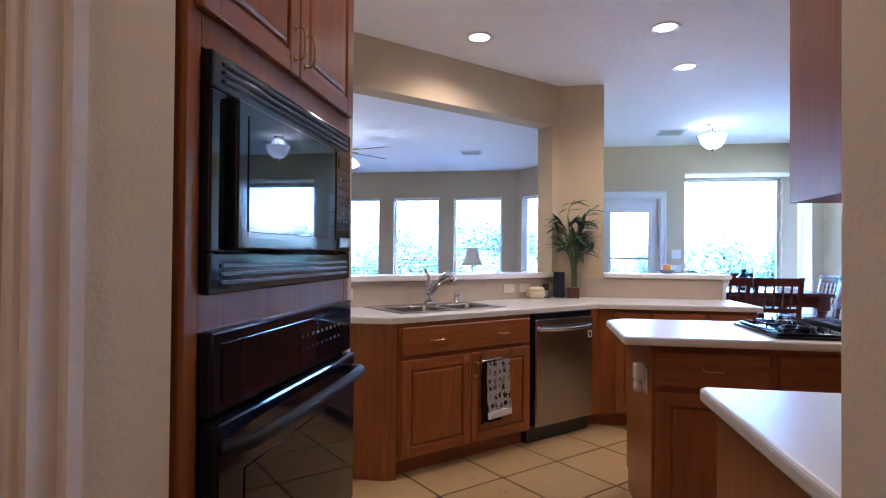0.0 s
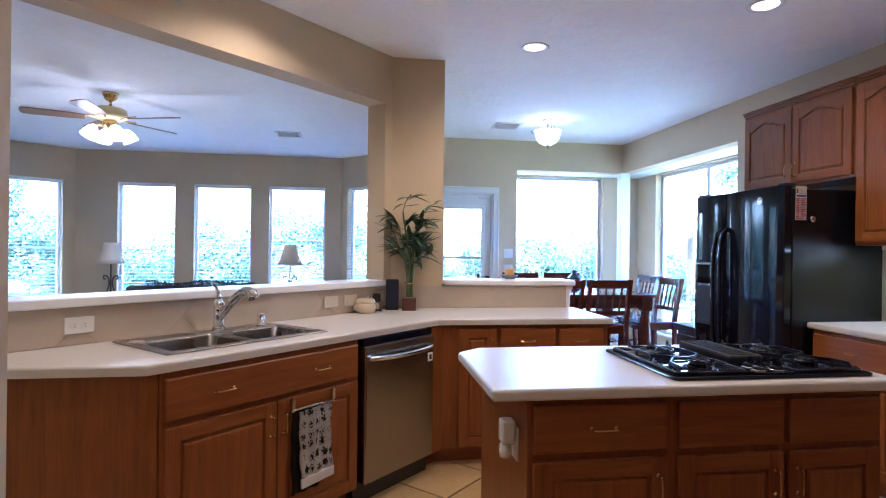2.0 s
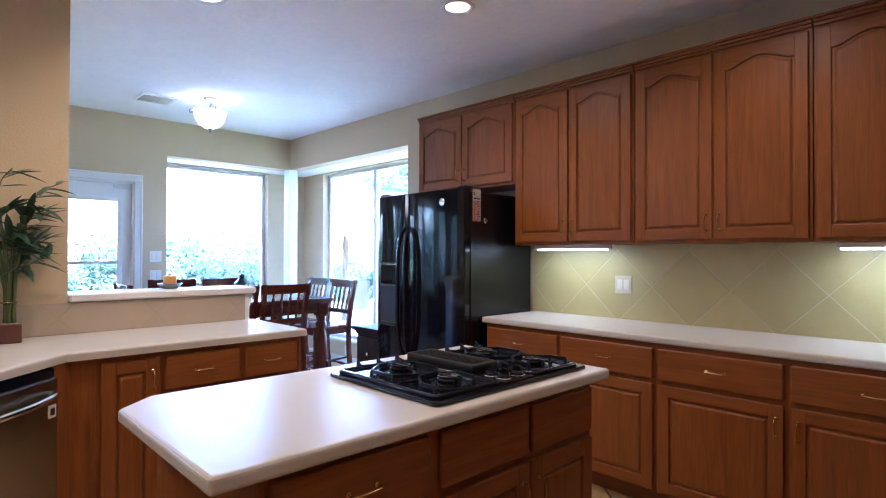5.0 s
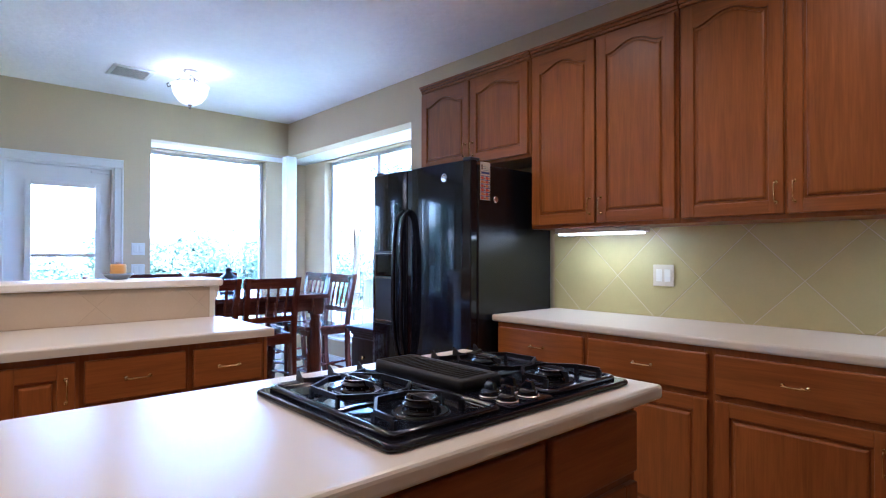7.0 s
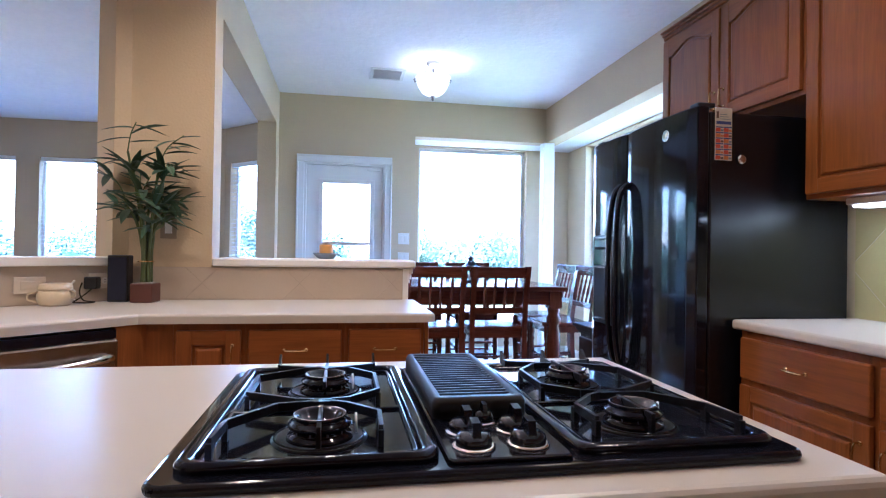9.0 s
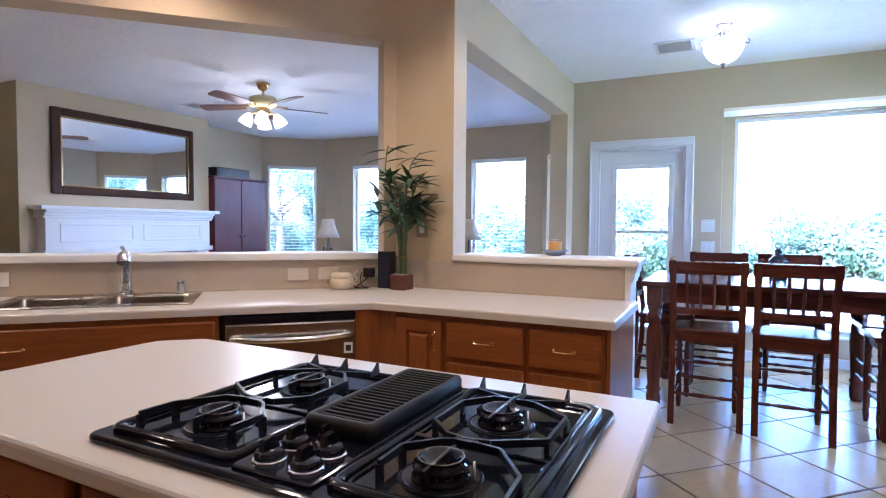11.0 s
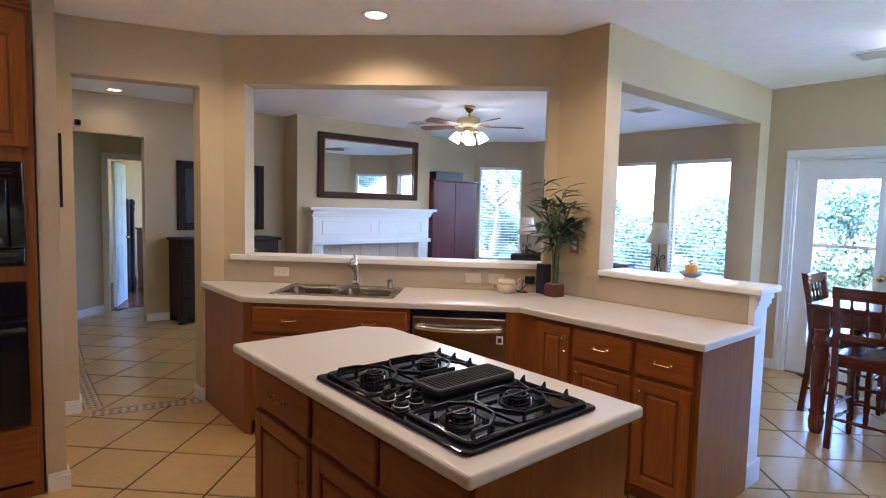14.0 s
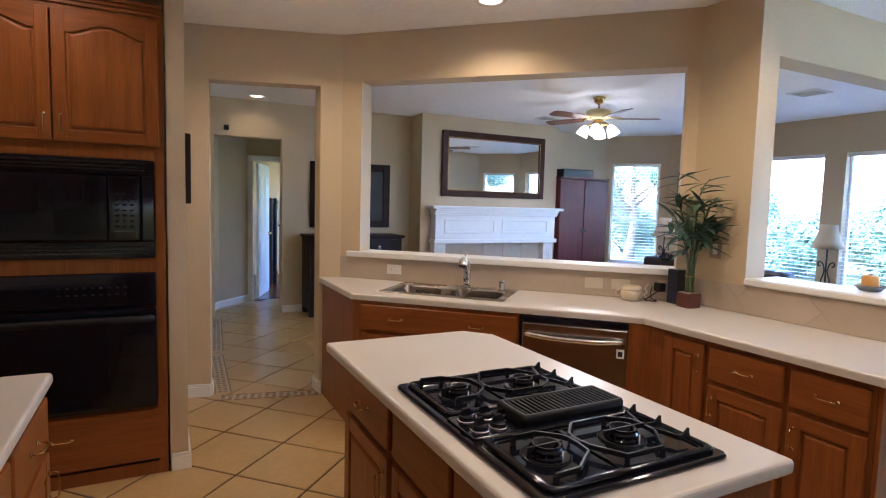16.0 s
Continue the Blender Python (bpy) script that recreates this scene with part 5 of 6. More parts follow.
# lucky bamboo
LEAF = material("bamboo_leaf", (0.042, 0.085, 0.046), 0.4, vary=0.3, scale=9, fine=0.08, random_tone=0.25)
STALK = material("bamboo_stalk", (0.10, 0.135, 0.05), 0.35, vary=0.2, scale=14)
rng = random.Random(5)
bam = thing("lucky_bamboo", "lucky bamboo with long green leaves in a square pot", "potted plant", at(1.724, 6.60, 0.915, Matrix.Rotation(radians(-6), 4, "Z")))
part("pot", prism([(-0.049, -0.049), (0.049, -0.049), (0.049, 0.049), (-0.049, 0.049)], 0, 0.088, bevel=0.006), material("brown_clay", (0.10, 0.035, 0.025), 0.45, vary=0.2, scale=12), bam, "square red-brown pot")
part("pebbles", box(-0.044, -0.044, 0.08, 0.044, 0.044, 0.092, bevel=0.01, seg=2), material("pebbles", (0.3, 0.27, 0.22), 0.8, vary=0.4, scale=90, bump=0.004, bump_scale=120), bam)


def leaf_mesh(bm, base, heading, lift, length, width, droop):
    """A folded lance-shaped leaf."""
    n = 6
    d = Vector((math.cos(heading), math.sin(heading), 0))
    side = Vector((-d.y, d.x, 0))
    rows = []
    for i in range(n + 1):
        t = i / n
        c = Vector(base) + d * (length * t * math.cos(lift)) + Vector((0, 0, length * (t * math.sin(lift) - droop * t * t)))
        w = width * (math.sin(math.pi * min(1, t * 0.94 + 0.06)) ** 0.8) * (1 - 0.35 * t)
        rows.append([bm.verts.new(c + side * w + Vector((0, 0, w * 0.35))), bm.verts.new(c), bm.verts.new(c - side * w + Vector((0, 0, w * 0.35)))])
    for a, b in zip(rows, rows[1:]):
        bm.faces.new((a[0], b[0], b[1], a[1]))
        bm.faces.new((a[1], b[1], b[2], a[2]))


for k in range(9):
    an = k * 2.4
    r0 = 0.007 + 0.008 * (k % 3)
    hgt = 0.36 + 0.32 * ((k * 5) % 9) / 8
    tx, ty = math.cos(an), math.sin(an)
    spread = 0.035 + 0.055 * rng.random()
    top = Vector((tx * (r0 + spread), ty * (r0 + spread), hgt))
    pts = curve_pts([(tx * r0, ty * r0, 0.085), (tx * r0, ty * r0, 0.23), (tx * (r0 + spread * 0.35), ty * (r0 + spread * 0.35), 0.16 + hgt * 0.45), tuple(top)], 6)
    st = part("stalk", tube(pts, [0.0078 - 0.0025 * i / len(pts) + (0.0015 if i % 4 == 0 else 0) for i in range(len(pts))], 8), STALK, bam)
    for q in range(3):
        b0 = Vector(pts[int(len(pts) * (0.62, 0.8, 0.99)[q])])
        ha = an + rng.uniform(-1.6, 1.6)
        reach, rise = rng.uniform(0.05, 0.14), rng.uniform(0.03, 0.16)
        e = b0 + Vector((math.cos(ha) * reach, math.sin(ha) * reach, rise))
        sh = curve_pts([tuple(b0), tuple(b0 + Vector((math.cos(ha) * reach * 0.35, math.sin(ha) * reach * 0.35, rise * 0.6))), tuple(e)], 4)
        part("shoot", tube(sh, 0.0028, 6), STALK, st)
        for j in range(6):
            p = sh[min(len(sh) - 1, 2 + j)]
            bm = bmesh.new()
            leaf_mesh(bm, p, ha + rng.uniform(-1.7, 1.7), rng.uniform(-0.3, 0.75), rng.uniform(0.12, 0.19), rng.uniform(0.016, 0.023), rng.uniform(0.0, 0.28))
            part("leaf", bm, LEAF, st)
part("tie", lathe([(0.033, 0.185), (0.0345, 0.188), (0.033, 0.191)], 16), BRASS, bam)

# candle dish on the bar ledge
cd = thing("candle_dish", "orange pillar candle in a grey glass dish", "candle", at(2.53, 6.90, 1.12))
part("dish", lathe([(0.03, 0), (0.045, 0.004), (0.062, 0.02), (0.072, 0.032), (0.066, 0.03), (0.04, 0.01), (0, 0.008)], 24), material("grey_glass", (0.22, 0.25, 0.28), 0.15, vary=0.1), cd)
part("candle", lathe([(0.036, 0.012), (0.037, 0.02), (0.037, 0.072), (0.033, 0.078), (0.0, 0.074)], 20), material("orange_wax", (0.62, 0.33, 0.07), 0.45, vary=0.1, scale=20), cd)
FLOW = material("white_petal", (0.75, 0.72, 0.68), 0.6)
bm = bmesh.new()
for k in range(8):
    leaf_mesh(bm, (0, 0, 0.075), k * 0.79, 0.9, 0.045, 0.011, 0.5)
part("flower", bm, FLOW, cd, "small white silk flower")

# towels on the sink cabinet door
CLOTH_B = material("black_terry", (0.008, 0.008, 0.010), 0.95, bump=0.002, bump_scale=400)


def damask(name):
    m = material(name, (0.72, 0.70, 0.68), 0.9, vary=0.05, scale=20, bump=0.001, bump_scale=500)
    nt = m.node_tree
    n, lk = nt.nodes, nt.links
    co, mp = n.new("ShaderNodeTexCoord"), n.new("ShaderNodeMapping")
    mp.inputs["Scale"].default_value = (26, 1, 19)
    lk.new(co.outputs["Object"], mp.inputs[0])
    v = n.new("ShaderNodeTexVoronoi")
    v.voronoi_dimensions, v.inputs["Scale"].default_value, v.inputs["Randomness"].default_value = "3D", 1.0, 0.35
    lk.new(mp.outputs[0], v.inputs["Vector"])
    ns = n.new("ShaderNodeTexNoise")
    ns.inputs["Scale"].default_value, ns.inputs["Detail"].default_value = 120, 3
    lk.new(co.outputs["Object"], ns.inputs[0])
    add = n.new("ShaderNodeMath")
    add.operation = "MULTIPLY_ADD"
    add.inputs[1].default_value = 1.3
    lk.new(ns.outputs[0], add.inputs[0])
    lk.new(v.outputs["Distance"], add.inputs[2])
    gt = n.new("ShaderNodeMath")
    gt.operation = "GREATER_THAN"
    gt.inputs[1].default_value = 1.0
    lk.new(add.outputs[0], gt.inputs[0])
    mix = n.new("ShaderNodeMix")
    mix.data_type = "RGBA"
    mix.inputs["A"].default_value, mix.inputs["B"].default_value = (0.012, 0.012, 0.014, 1), (0.70, 0.68, 0.66, 1)
    lk.new(gt.outputs[0], mix.inputs["Factor"])
    lk.new(mix.outputs["Result"], n["Principled BSDF"].inputs["Base Color"])
    return m


def towel(name, label, m, w, z0, z1, y, mat, hem=None):
    t = thing(name, label, "towel", m)
    bm = bmesh.new()
    nx, nz = 14, 18
    g = [[bm.verts.new((w * (i / nx - 0.5) + 0.004 * math.sin(j * 0.8), y - 0.008 - 0.006 * math.sin(i * 1.15 + 0.3) * (1 - j / nz * 0.7) - 0.004 * math.sin(j * 0.5), z0 + (z1 - z0) * j / nz)) for i in range(nx + 1)] for j in range(nz + 1)]
    for j in range(nz):
        for i in range(nx):
            bm.faces.new((g[j][i], g[j][i + 1], g[j + 1][i + 1], g[j + 1][i])).smooth = True
    bmesh.ops.solidify(bm, geom=bm.faces[:], thickness=-0.004)
    part("cloth", bm, mat, t)
    if hem:
        part("hem", box(-w / 2, y - 0.017, z0, w / 2, y - 0.004, z0 + 0.045, bevel=0.003), hem, t)
    return t


towel("hand_towel", "black hand towel hanging on the sink door", M_SINK, 0.17, 0.225, 0.61, -0.024, CLOTH_B).matrix_basis = M_SINK @ at(0.66, 0, 0)
towel("dish_towel", "white dish towel with black damask print", M_SINK, 0.195, 0.25, 0.605, -0.036, damask("damask_cotton"), material("white_cotton", (0.66, 0.65, 0.66), 0.9, bump=0.001, bump_scale=500)).matrix_basis = M_SINK @ at(0.735, 0, 0, Matrix.Rotation(radians(-3), 4, "Y"))

tbr = thing("towel_bar", "slim chrome over-door towel bar", "towel bar", M_SINK)
part("bar", tube([(0.575, -0.034, 0.61), (0.835, -0.034, 0.61)], 0.005, 8), CHROME, tbr)
for x in (0.585, 0.825):
    part("strap", box(x - 0.008, -0.038, 0.602, x + 0.008, -0.0205, 0.667), CHROME, tbr)

# ---- breakfast nook ----
CH_UP = wood("mahogany_upright", (0.045, 0.010, 0.006), (0.14, 0.035, 0.018), 0.25, 2)
CH_X = wood("mahogany_along", (0.045, 0.010, 0.006), (0.14, 0.035, 0.018), 0.22, 0)


def turned(h, r):
    """The outline of a turned spindle of height h."""
    k = [(0.6, 0), (0.8, 0.05), (0.75, 0.12), (1.0, 0.16), (0.6, 0.20), (0.95, 0.32), (1.1, 0.42), (0.85, 0.55), (0.6, 0.68), (1.0, 0.74), (1.0, 0.78), (0.65, 0.84), (0.8, 0.95), (0.6, 1.0)]
    return [(r * a, h * b) for a, b in k]


def bar(bm, a, b, r):
    a, b = Vector(a), Vector(b)
    d = b - a
    mesh_lathe(bm, turned(d.length, r), 8, a, d.to_track_quat("Z", "Y").to_matrix().to_4x4())
    return bm


def chair(m):
    """A counter-height chair, seat front towards +y, back at -y."""
    c = thing("dining_chair", "dark mahogany counter-height chair with spindle back", "chair", m, "chairs round the table")
    hw, sd, sz = 0.20, 0.40, 0.62
    pts = [(-hw - 0.005, 0.02), (-hw - 0.02, sd * 0.6), (-hw + 0.01, sd + 0.02), (hw - 0.01, sd + 0.02), (hw + 0.02, sd * 0.6), (hw + 0.005, 0.02)]
    part("seat", prism(pts, sz - 0.035, sz, bevel=0.012, seg=3), CH_X, c)
    part("seat_frame", box(-hw + 0.01, 0.03, sz - 0.085, hw - 0.01, sd - 0.01, sz - 0.034), CH_X, c)
    for s in (-1, 1):
        p = [(s * hw, 0.0 - 0.03, 0.0), (s * hw, 0.005, 0.35), (s * hw, 0.01, 0.62), (s * hw, -0.02, 0.85), (s * (hw + 0.004), -0.065, 1.07)]
        bm = bmesh.new()
        rows = []
        for x, y, z in p:
            rows.append([bm.verts.new((x + a, y + b, z)) for a, b in ((-0.019, -0.019), (0.019, -0.019), (0.019, 0.019), (-0.019, 0.019))])
        for a, b in zip(rows, rows[1:]):
            for i in range(4):
                bm.faces.new((a[i], a[(i + 1) % 4], b[(i + 1) % 4], b[i]))
        bm.faces.new(rows[0][::-1])
        bm.faces.new(rows[-1])
        part("back_post", bm, CH_UP, c)
        part("front_leg", lathe([(0.014, 0), (0.02, 0.05), (0.016, 0.08), (0.022, 0.12), (0.019, 0.2), (0.024, 0.34), (0.017, 0.42), (0.025, 0.44), (0.018, 0.46), (0.024, 0.50), (0.024, 0.59)], 12, (s * (hw - 0.02), sd - 0.02, 0)), CH_UP, c)
        for z in (0.17, 0.27):
            part("stretcher", bar(bmesh.new(), (s * hw, 0.0, z + 0.02), (s * (hw - 0.02), sd - 0.02, z), 0.013), CH_X, c)
    for y, z in ((-0.02, 0.20), (sd - 0.02, 0.22), (sd - 0.02, 0.33)):
        part("stretcher", bar(bmesh.new(), (-hw + 0.01, y, z), (hw - 0.01, y, z), 0.013), CH_X, c)
    n = 8
    top = [(-hw - 0.03 + (2 * hw + 0.06) * i / n, -0.055 - 0.022 * math.sin(math.pi * i / n)) for i in range(n + 1)]
    part("top_rail", prism(top + [(x, y + 0.022) for x, y in top[::-1]], 0.985, 1.065, bevel=0.005), CH_X, c)
    low = [(-hw + 0.015 + (2 * hw - 0.03) * i / n, -0.012 - 0.012 * math.sin(math.pi * i / n)) for i in range(n + 1)]
    part("lower_rail", prism(low + [(x, y + 0.02) for x, y in low[::-1]], 0.72, 0.765, bevel=0.004), CH_X, c)
    for i in range(4):
        x = -0.115 + 0.0767 * i
        part("spindle", bar(bmesh.new(), (x, -0.012, 0.762), (x * 1.05, -0.06, 0.99), 0.013), CH_UP, c)
    return c


proto = chair(at(3.28, 7.80))
copy_thing(proto, at(3.76, 7.80))
for x, y, a in ((3.33, 9.26, 180), (3.86, 9.26, 180), (4.62, 8.24, 90), (4.64, 8.72, 90), (2.76, 8.62, -90)):
    copy_thing(proto, at(x, y, 0, Matrix.Rotation(radians(a), 4, "Z")))

tb = thing("dining_table", "dark mahogany counter-height dining table with turned legs", "table")
TX0, TX1, TY0, TY1 = 2.86, 4.36, 7.93, 9.00
part("tabletop", box(TX0, TY0, 0.872, TX1, TY1, 0.91, bevel=0.010, seg=3), CH_X, tb)
for a in ((TX0 + 0.07, TY0 + 0.06, TX1 - 0.07, TY0 + 0.085), (TX0 + 0.07, TY1 - 0.085, TX1 - 0.07, TY1 - 0.06), (TX0 + 0.06, TY0 + 0.085, TX0 + 0.085, TY1 - 0.085), (TX1 - 0.085, TY0 + 0.085, TX1 - 0.06, TY1 - 0.085)):
    part("apron", box(a[0], a[1], 0.765, a[2], a[3], 0.873), CH_X, tb)
LEG = [(0.034, 0), (0.045, 0.03), (0.05, 0.09), (0.042, 0.13), (0.052, 0.15), (0.04, 0.17), (0.046, 0.25), (0.056, 0.45), (0.052, 0.56), (0.04, 0.60), (0.056, 0.63), (0.058, 0.66), (0.042, 0.69), (0.05, 0.72), (0.05, 0.74)]
for x in (TX0 + 0.085, TX1 - 0.085):
    for y in (TY0 + 0.085, TY1 - 0.085):
        lg = part("leg", lathe(LEG, 18, (x, y, 0)), CH_UP, tb)
        part("leg_block", box(x - 0.052, y - 0.052, 0.738, x + 0.052, y + 0.052, 0.873, bevel=0.004), CH_UP, lg)
ln = thing("lantern", "small black metal lantern on the dining table", "lantern", at(3.72, 8.55, 0.91))
part("base", box(-0.055, -0.055, 0, 0.055, 0.055, 0.02, bevel=0.004), BLACK_SATIN, ln)
for x in (-0.046, 0.046):
    for y in (-0.046, 0.046):
        part("post", box(x - 0.006, y - 0.006, 0.02, x + 0.006, y + 0.006, 0.13), BLACK_SATIN, ln)
part("roof", lathe([(0.082, 0.13), (0.078, 0.14), (0.045, 0.17), (0.03, 0.185), (0.03, 0.205), (0.04, 0.21), (0.012, 0.225), (0, 0.23)], 4, m=Matrix.Rotation(radians(45), 4, "Z")), BLACK_SATIN, ln)
part("ring", tube([(0.02 * math.cos(a * 0.524), 0, 0.245 + 0.02 * math.sin(a * 0.524)) for a in range(13)], 0.003, 6), BLACK_SATIN, ln)
part("candle", lathe([(0.022, 0.02), (0.022, 0.08), (0, 0.08)], 14), PLASTIC, ln)

# ---- living room ----
mt = thing("fireplace_mantel", "white panelled fireplace mantel over tan tiles", "mantel", at(-3.05, 7.09, 0, FACE_PX @ Matrix.Diagonal((0.985, 1, 1, 1))))
MW = 2.20
part("shelf", box(-0.03, -0.27, 1.425, MW + 0.03, 0, 1.465, bevel=0.006, seg=2), WHITE, mt)
bm = bmesh.new()
for o, za, zb in ((0.235, 1.395, 1.425), (0.205, 1.36, 1.395), (0.185, 1.335, 1.36)):
    mesh_box(bm, 0.03, -o, za, MW - 0.03, 0, zb, bevel=0.006, seg=2)
part("crown", bm, WHITE, mt)
fz = part("frieze", box(0.06, -0.165, 1.0, MW - 0.06, 0, 1.335), WHITE, mt)
for a, b in ((0.20, 1.04), (1.16, 2.0)):
    bm = bmesh.new()
    for q in ((a, 1.26, b, 1.285), (a, 1.08, b, 1.105), (a, 1.105, a + 0.025, 1.26), (b - 0.025, 1.105, b, 1.26)):
        mesh_box(bm, q[0], -0.178, q[1], q[2], -0.164, q[3], bevel=0.004)
    part("panel_moulding", bm, WHITE, fz)
part("lower_moulding", box(0.03, -0.20, 0.94, MW - 0.03, 0, 1.0, bevel=0.010, seg=2), WHITE, mt)
for x in (0.06, MW - 0.24):
    lg = part("pilaster", box(x, -0.14, 0, x + 0.18, 0, 0.94, bevel=0.004), WHITE, mt)
    for k in range(4):
        part("flute", box(x + 0.03 + k * 0.033, -0.148, 0.15, x + 0.048 + k * 0.033, -0.139, 0.86, bevel=0.003), WHITE, lg)
HEARTH = material("hearth_tile", (0.42, 0.35, 0.27), 0.4, vary=0.12, scale=9, random_tone=0.1)
for i in range(5):
    part("tile", box(0.245 + i * 0.344, -0.03, 0.63, 0.582 + i * 0.344, 0, 0.938, bevel=0.004), HEARTH, mt)
for x in (0.245, 1.621):
    for k in range(2):
        part("tile", box(x, -0.03, 0.005 + k * 0.313, x + 0.335, 0, 0.312 + k * 0.313, bevel=0.004), HEARTH, mt)
part("firebox", box(0.585, -0.012, 0.0, 1.617, 0.0, 0.628), DARKHOLE, mt)
part("fire_screen", box(0.62, -0.05, 0.0, 1.58, -0.035, 0.60, bevel=0.004), BLACK_SATIN, mt)

mr = thing("wall_mirror", "large wall mirror in an ornate bronze frame", "mirror", at(-3.05, 7.29, 0, FACE_PX))
RW, RZ0, RZ1, RF = 1.77, 1.60, 2.527, 0.10
for a in ((0, RZ0, RF, RZ1), (RW - RF, RZ0, RW, RZ1), (RF, RZ0, RW - RF, RZ0 + RF), (RF, RZ1 - RF, RW - RF, RZ1)):
    part("frame_side", box(a[0], -0.045, a[1], a[2], -0.001, a[3], bevel=0.015, seg=3), GOLDFRAME, mr)
for z in (RZ0 + RF - 0.012, RZ1 - RF):
    part("inner_bead", box(RF - 0.01, -0.052, z, RW - RF + 0.01, -0.04, z + 0.012, bevel=0.004), BRASS, mr)
for x in (RF - 0.012, RW - RF):
    part("inner_bead", box(x, -0.052, RZ0 + RF, x + 0.012, -0.04, RZ1 - RF, bevel=0.004), BRASS, mr)
part("glass", box(RF - 0.005, -0.025, RZ0 + RF - 0.005, RW - RF + 0.005, -0.02, RZ1 - RF + 0.005), MIRROR, mr, "silvered mirror glass")

arm = thing("armoire", "tall dark cherry armoire with two doors", "armoire", at(-2.95, 9.335, 0, FACE_PX))
AW = 0.98
part("body", box(0, 0.02, 0.05, AW, 0.48, 1.93, bevel=0.004), CHERRY, arm)
part("plinth", box(0.01, 0.03, 0.0, AW - 0.01, 0.47, 0.05), CHERRY_X, arm)
part("cornice", box(-0.015, -0.015, 1.93, AW + 0.015, 0.48, 1.965, bevel=0.006), CHERRY_X, arm)
for i in range(2):
    d = part("door", box(0.004 + i * AW / 2, -0.002, 0.07, AW / 2 - 0.003 + i * AW / 2, 0.021, 1.92, bevel=0.003), CHERRY, arm)
    part("knob", lathe([(0.008, 0), (0.008, 0.015), (0.016, 0.02), (0.014, 0.03), (0, 0.032)], 14, (AW / 2 + (-0.04 if i == 0 else 0.04), -0.002, 1.12), Matrix.Rotation(radians(90), 4, "X")), BLACK_SATIN, d)
bx = thing("storage_box", "flat black box lying on the armoire", "box", at(-3.2, 9.68, 1.965))
part("case", box(-0.2, -0.25, 0, 0.2, 0.35, 0.13, bevel=0.006), BLACK_SATIN, bx)

ds = thing("dresser", "espresso dresser with square silver knobs", "dresser", at(-2.97, 5.44, 0, FACE_PX @ Matrix.Diagonal((1.09, 1, 0.985, 1))))
part("body", box(0, 0.02, 0.08, 1.15, 0.46, 1.03, bevel=0.003), ESPRESSO, ds)
part("top", box(-0.025, -0.02, 1.03, 1.175, 0.46, 1.065, bevel=0.005), ESPRESSO, ds)
for x in (0.0, 1.08):
    for y in (0.02, 0.39):
        part("foot", box(x, y, 0, x + 0.07, y + 0.07, 0.085), ESPRESSO, ds)
for r in range(4):
    for c in range(2):
        d = part("drawer_front", box(0.03 + c * 0.55, 0.0, 0.11 + r * 0.228, 0.57 + c * 0.55, 0.022, 0.325 + r * 0.228, bevel=0.004), ESPRESSO, ds)
        part("knob", box(0.28 + c * 0.55, -0.022, 0.20 + r * 0.228, 0.32 + c * 0.55, 0.0, 0.24 + r * 0.228, bevel=0.004), CHROME, d)
vs = thing("vase", "dark green glazed vase on the dresser", "vase", at(-3.2, 5.98, 1.05))
part("vessel", lathe([(0.06, 0), (0.10, 0.05), (0.11, 0.11), (0.08, 0.17), (0.05, 0.19), (0.06, 0.21)], 22), material("green_glaze", (0.02, 0.06, 0.045), 0.15), vs)
bm = bmesh.new()
for k in range(26):
    leaf_mesh(bm, (0, 0, 0.2), rng.uniform(0, 6.28), rng.uniform(0.5, 1.4), rng.uniform(0.12, 0.28), 0.022, rng.uniform(0.1, 0.6))
part("foliage", bm, LEAF, vs)
pc = thing("framed_picture", "dark framed picture above the dresser", "picture", at(-3.44, 5.54, -0.085, FACE_PX))
bm = bmesh.new()
for a in ((0, 1.22, 0.10, 2.10), (1.03, 1.22, 1.13, 2.10), (0.10, 1.22, 1.03, 1.32), (0.10, 2.0, 1.03, 2.10)):
    mesh_box(bm, a[0], -0.035, a[1], a[2], -0.001, a[3], bevel=0.008, seg=2)
part("frame", bm, ESPRESSO, pc)
part("print", box(0.095, -0.014, 1.315, 1.035, -0.008, 2.005), material("dark_print", (0.03, 0.03, 0.03), 0.45, vary=0.6, scale=3.5, fine=0.1), pc)
part("mat_board", mesh_box(box(0.27, -0.016, 1.42, 0.285, -0.0135, 1.92), 0.285, -0.016, 1.905, 0.86, -0.0135, 1.92), material("mat_board", (0.25, 0.2, 0.14), 0.7), pc)

# sofa, end tables, lamps
SOFA = material("dark_brown_leather", (0.022, 0.014, 0.012), 0.4, vary=0.2, scale=8, bump=0.002, bump_scale=60)
sf = thing("sofa", "dark brown sofa with a fluffy black throw", "sofa", at(-1.20, 9.30))
part("back", box(0, 0, 0.12, 1.85, 0.22, 0.90, bevel=0.06, seg=4), SOFA, sf)
part("seat", box(0.0, 0.2, 0.12, 1.85, 0.80, 0.44, bevel=0.05, seg=3), SOFA, sf)
for x in (-0.05, 1.75):
    part("arm", box(x, 0.0, 0.05, x + 0.18, 0.82, 0.62, bevel=0.06, seg=3), SOFA, sf)
for x in (0.02, 1.73):
    for y in (0.05, 0.7):
        part("foot", box(x, y, 0, x + 0.06, y + 0.06, 0.13), ESPRESSO, sf)
bm = bmesh.new()
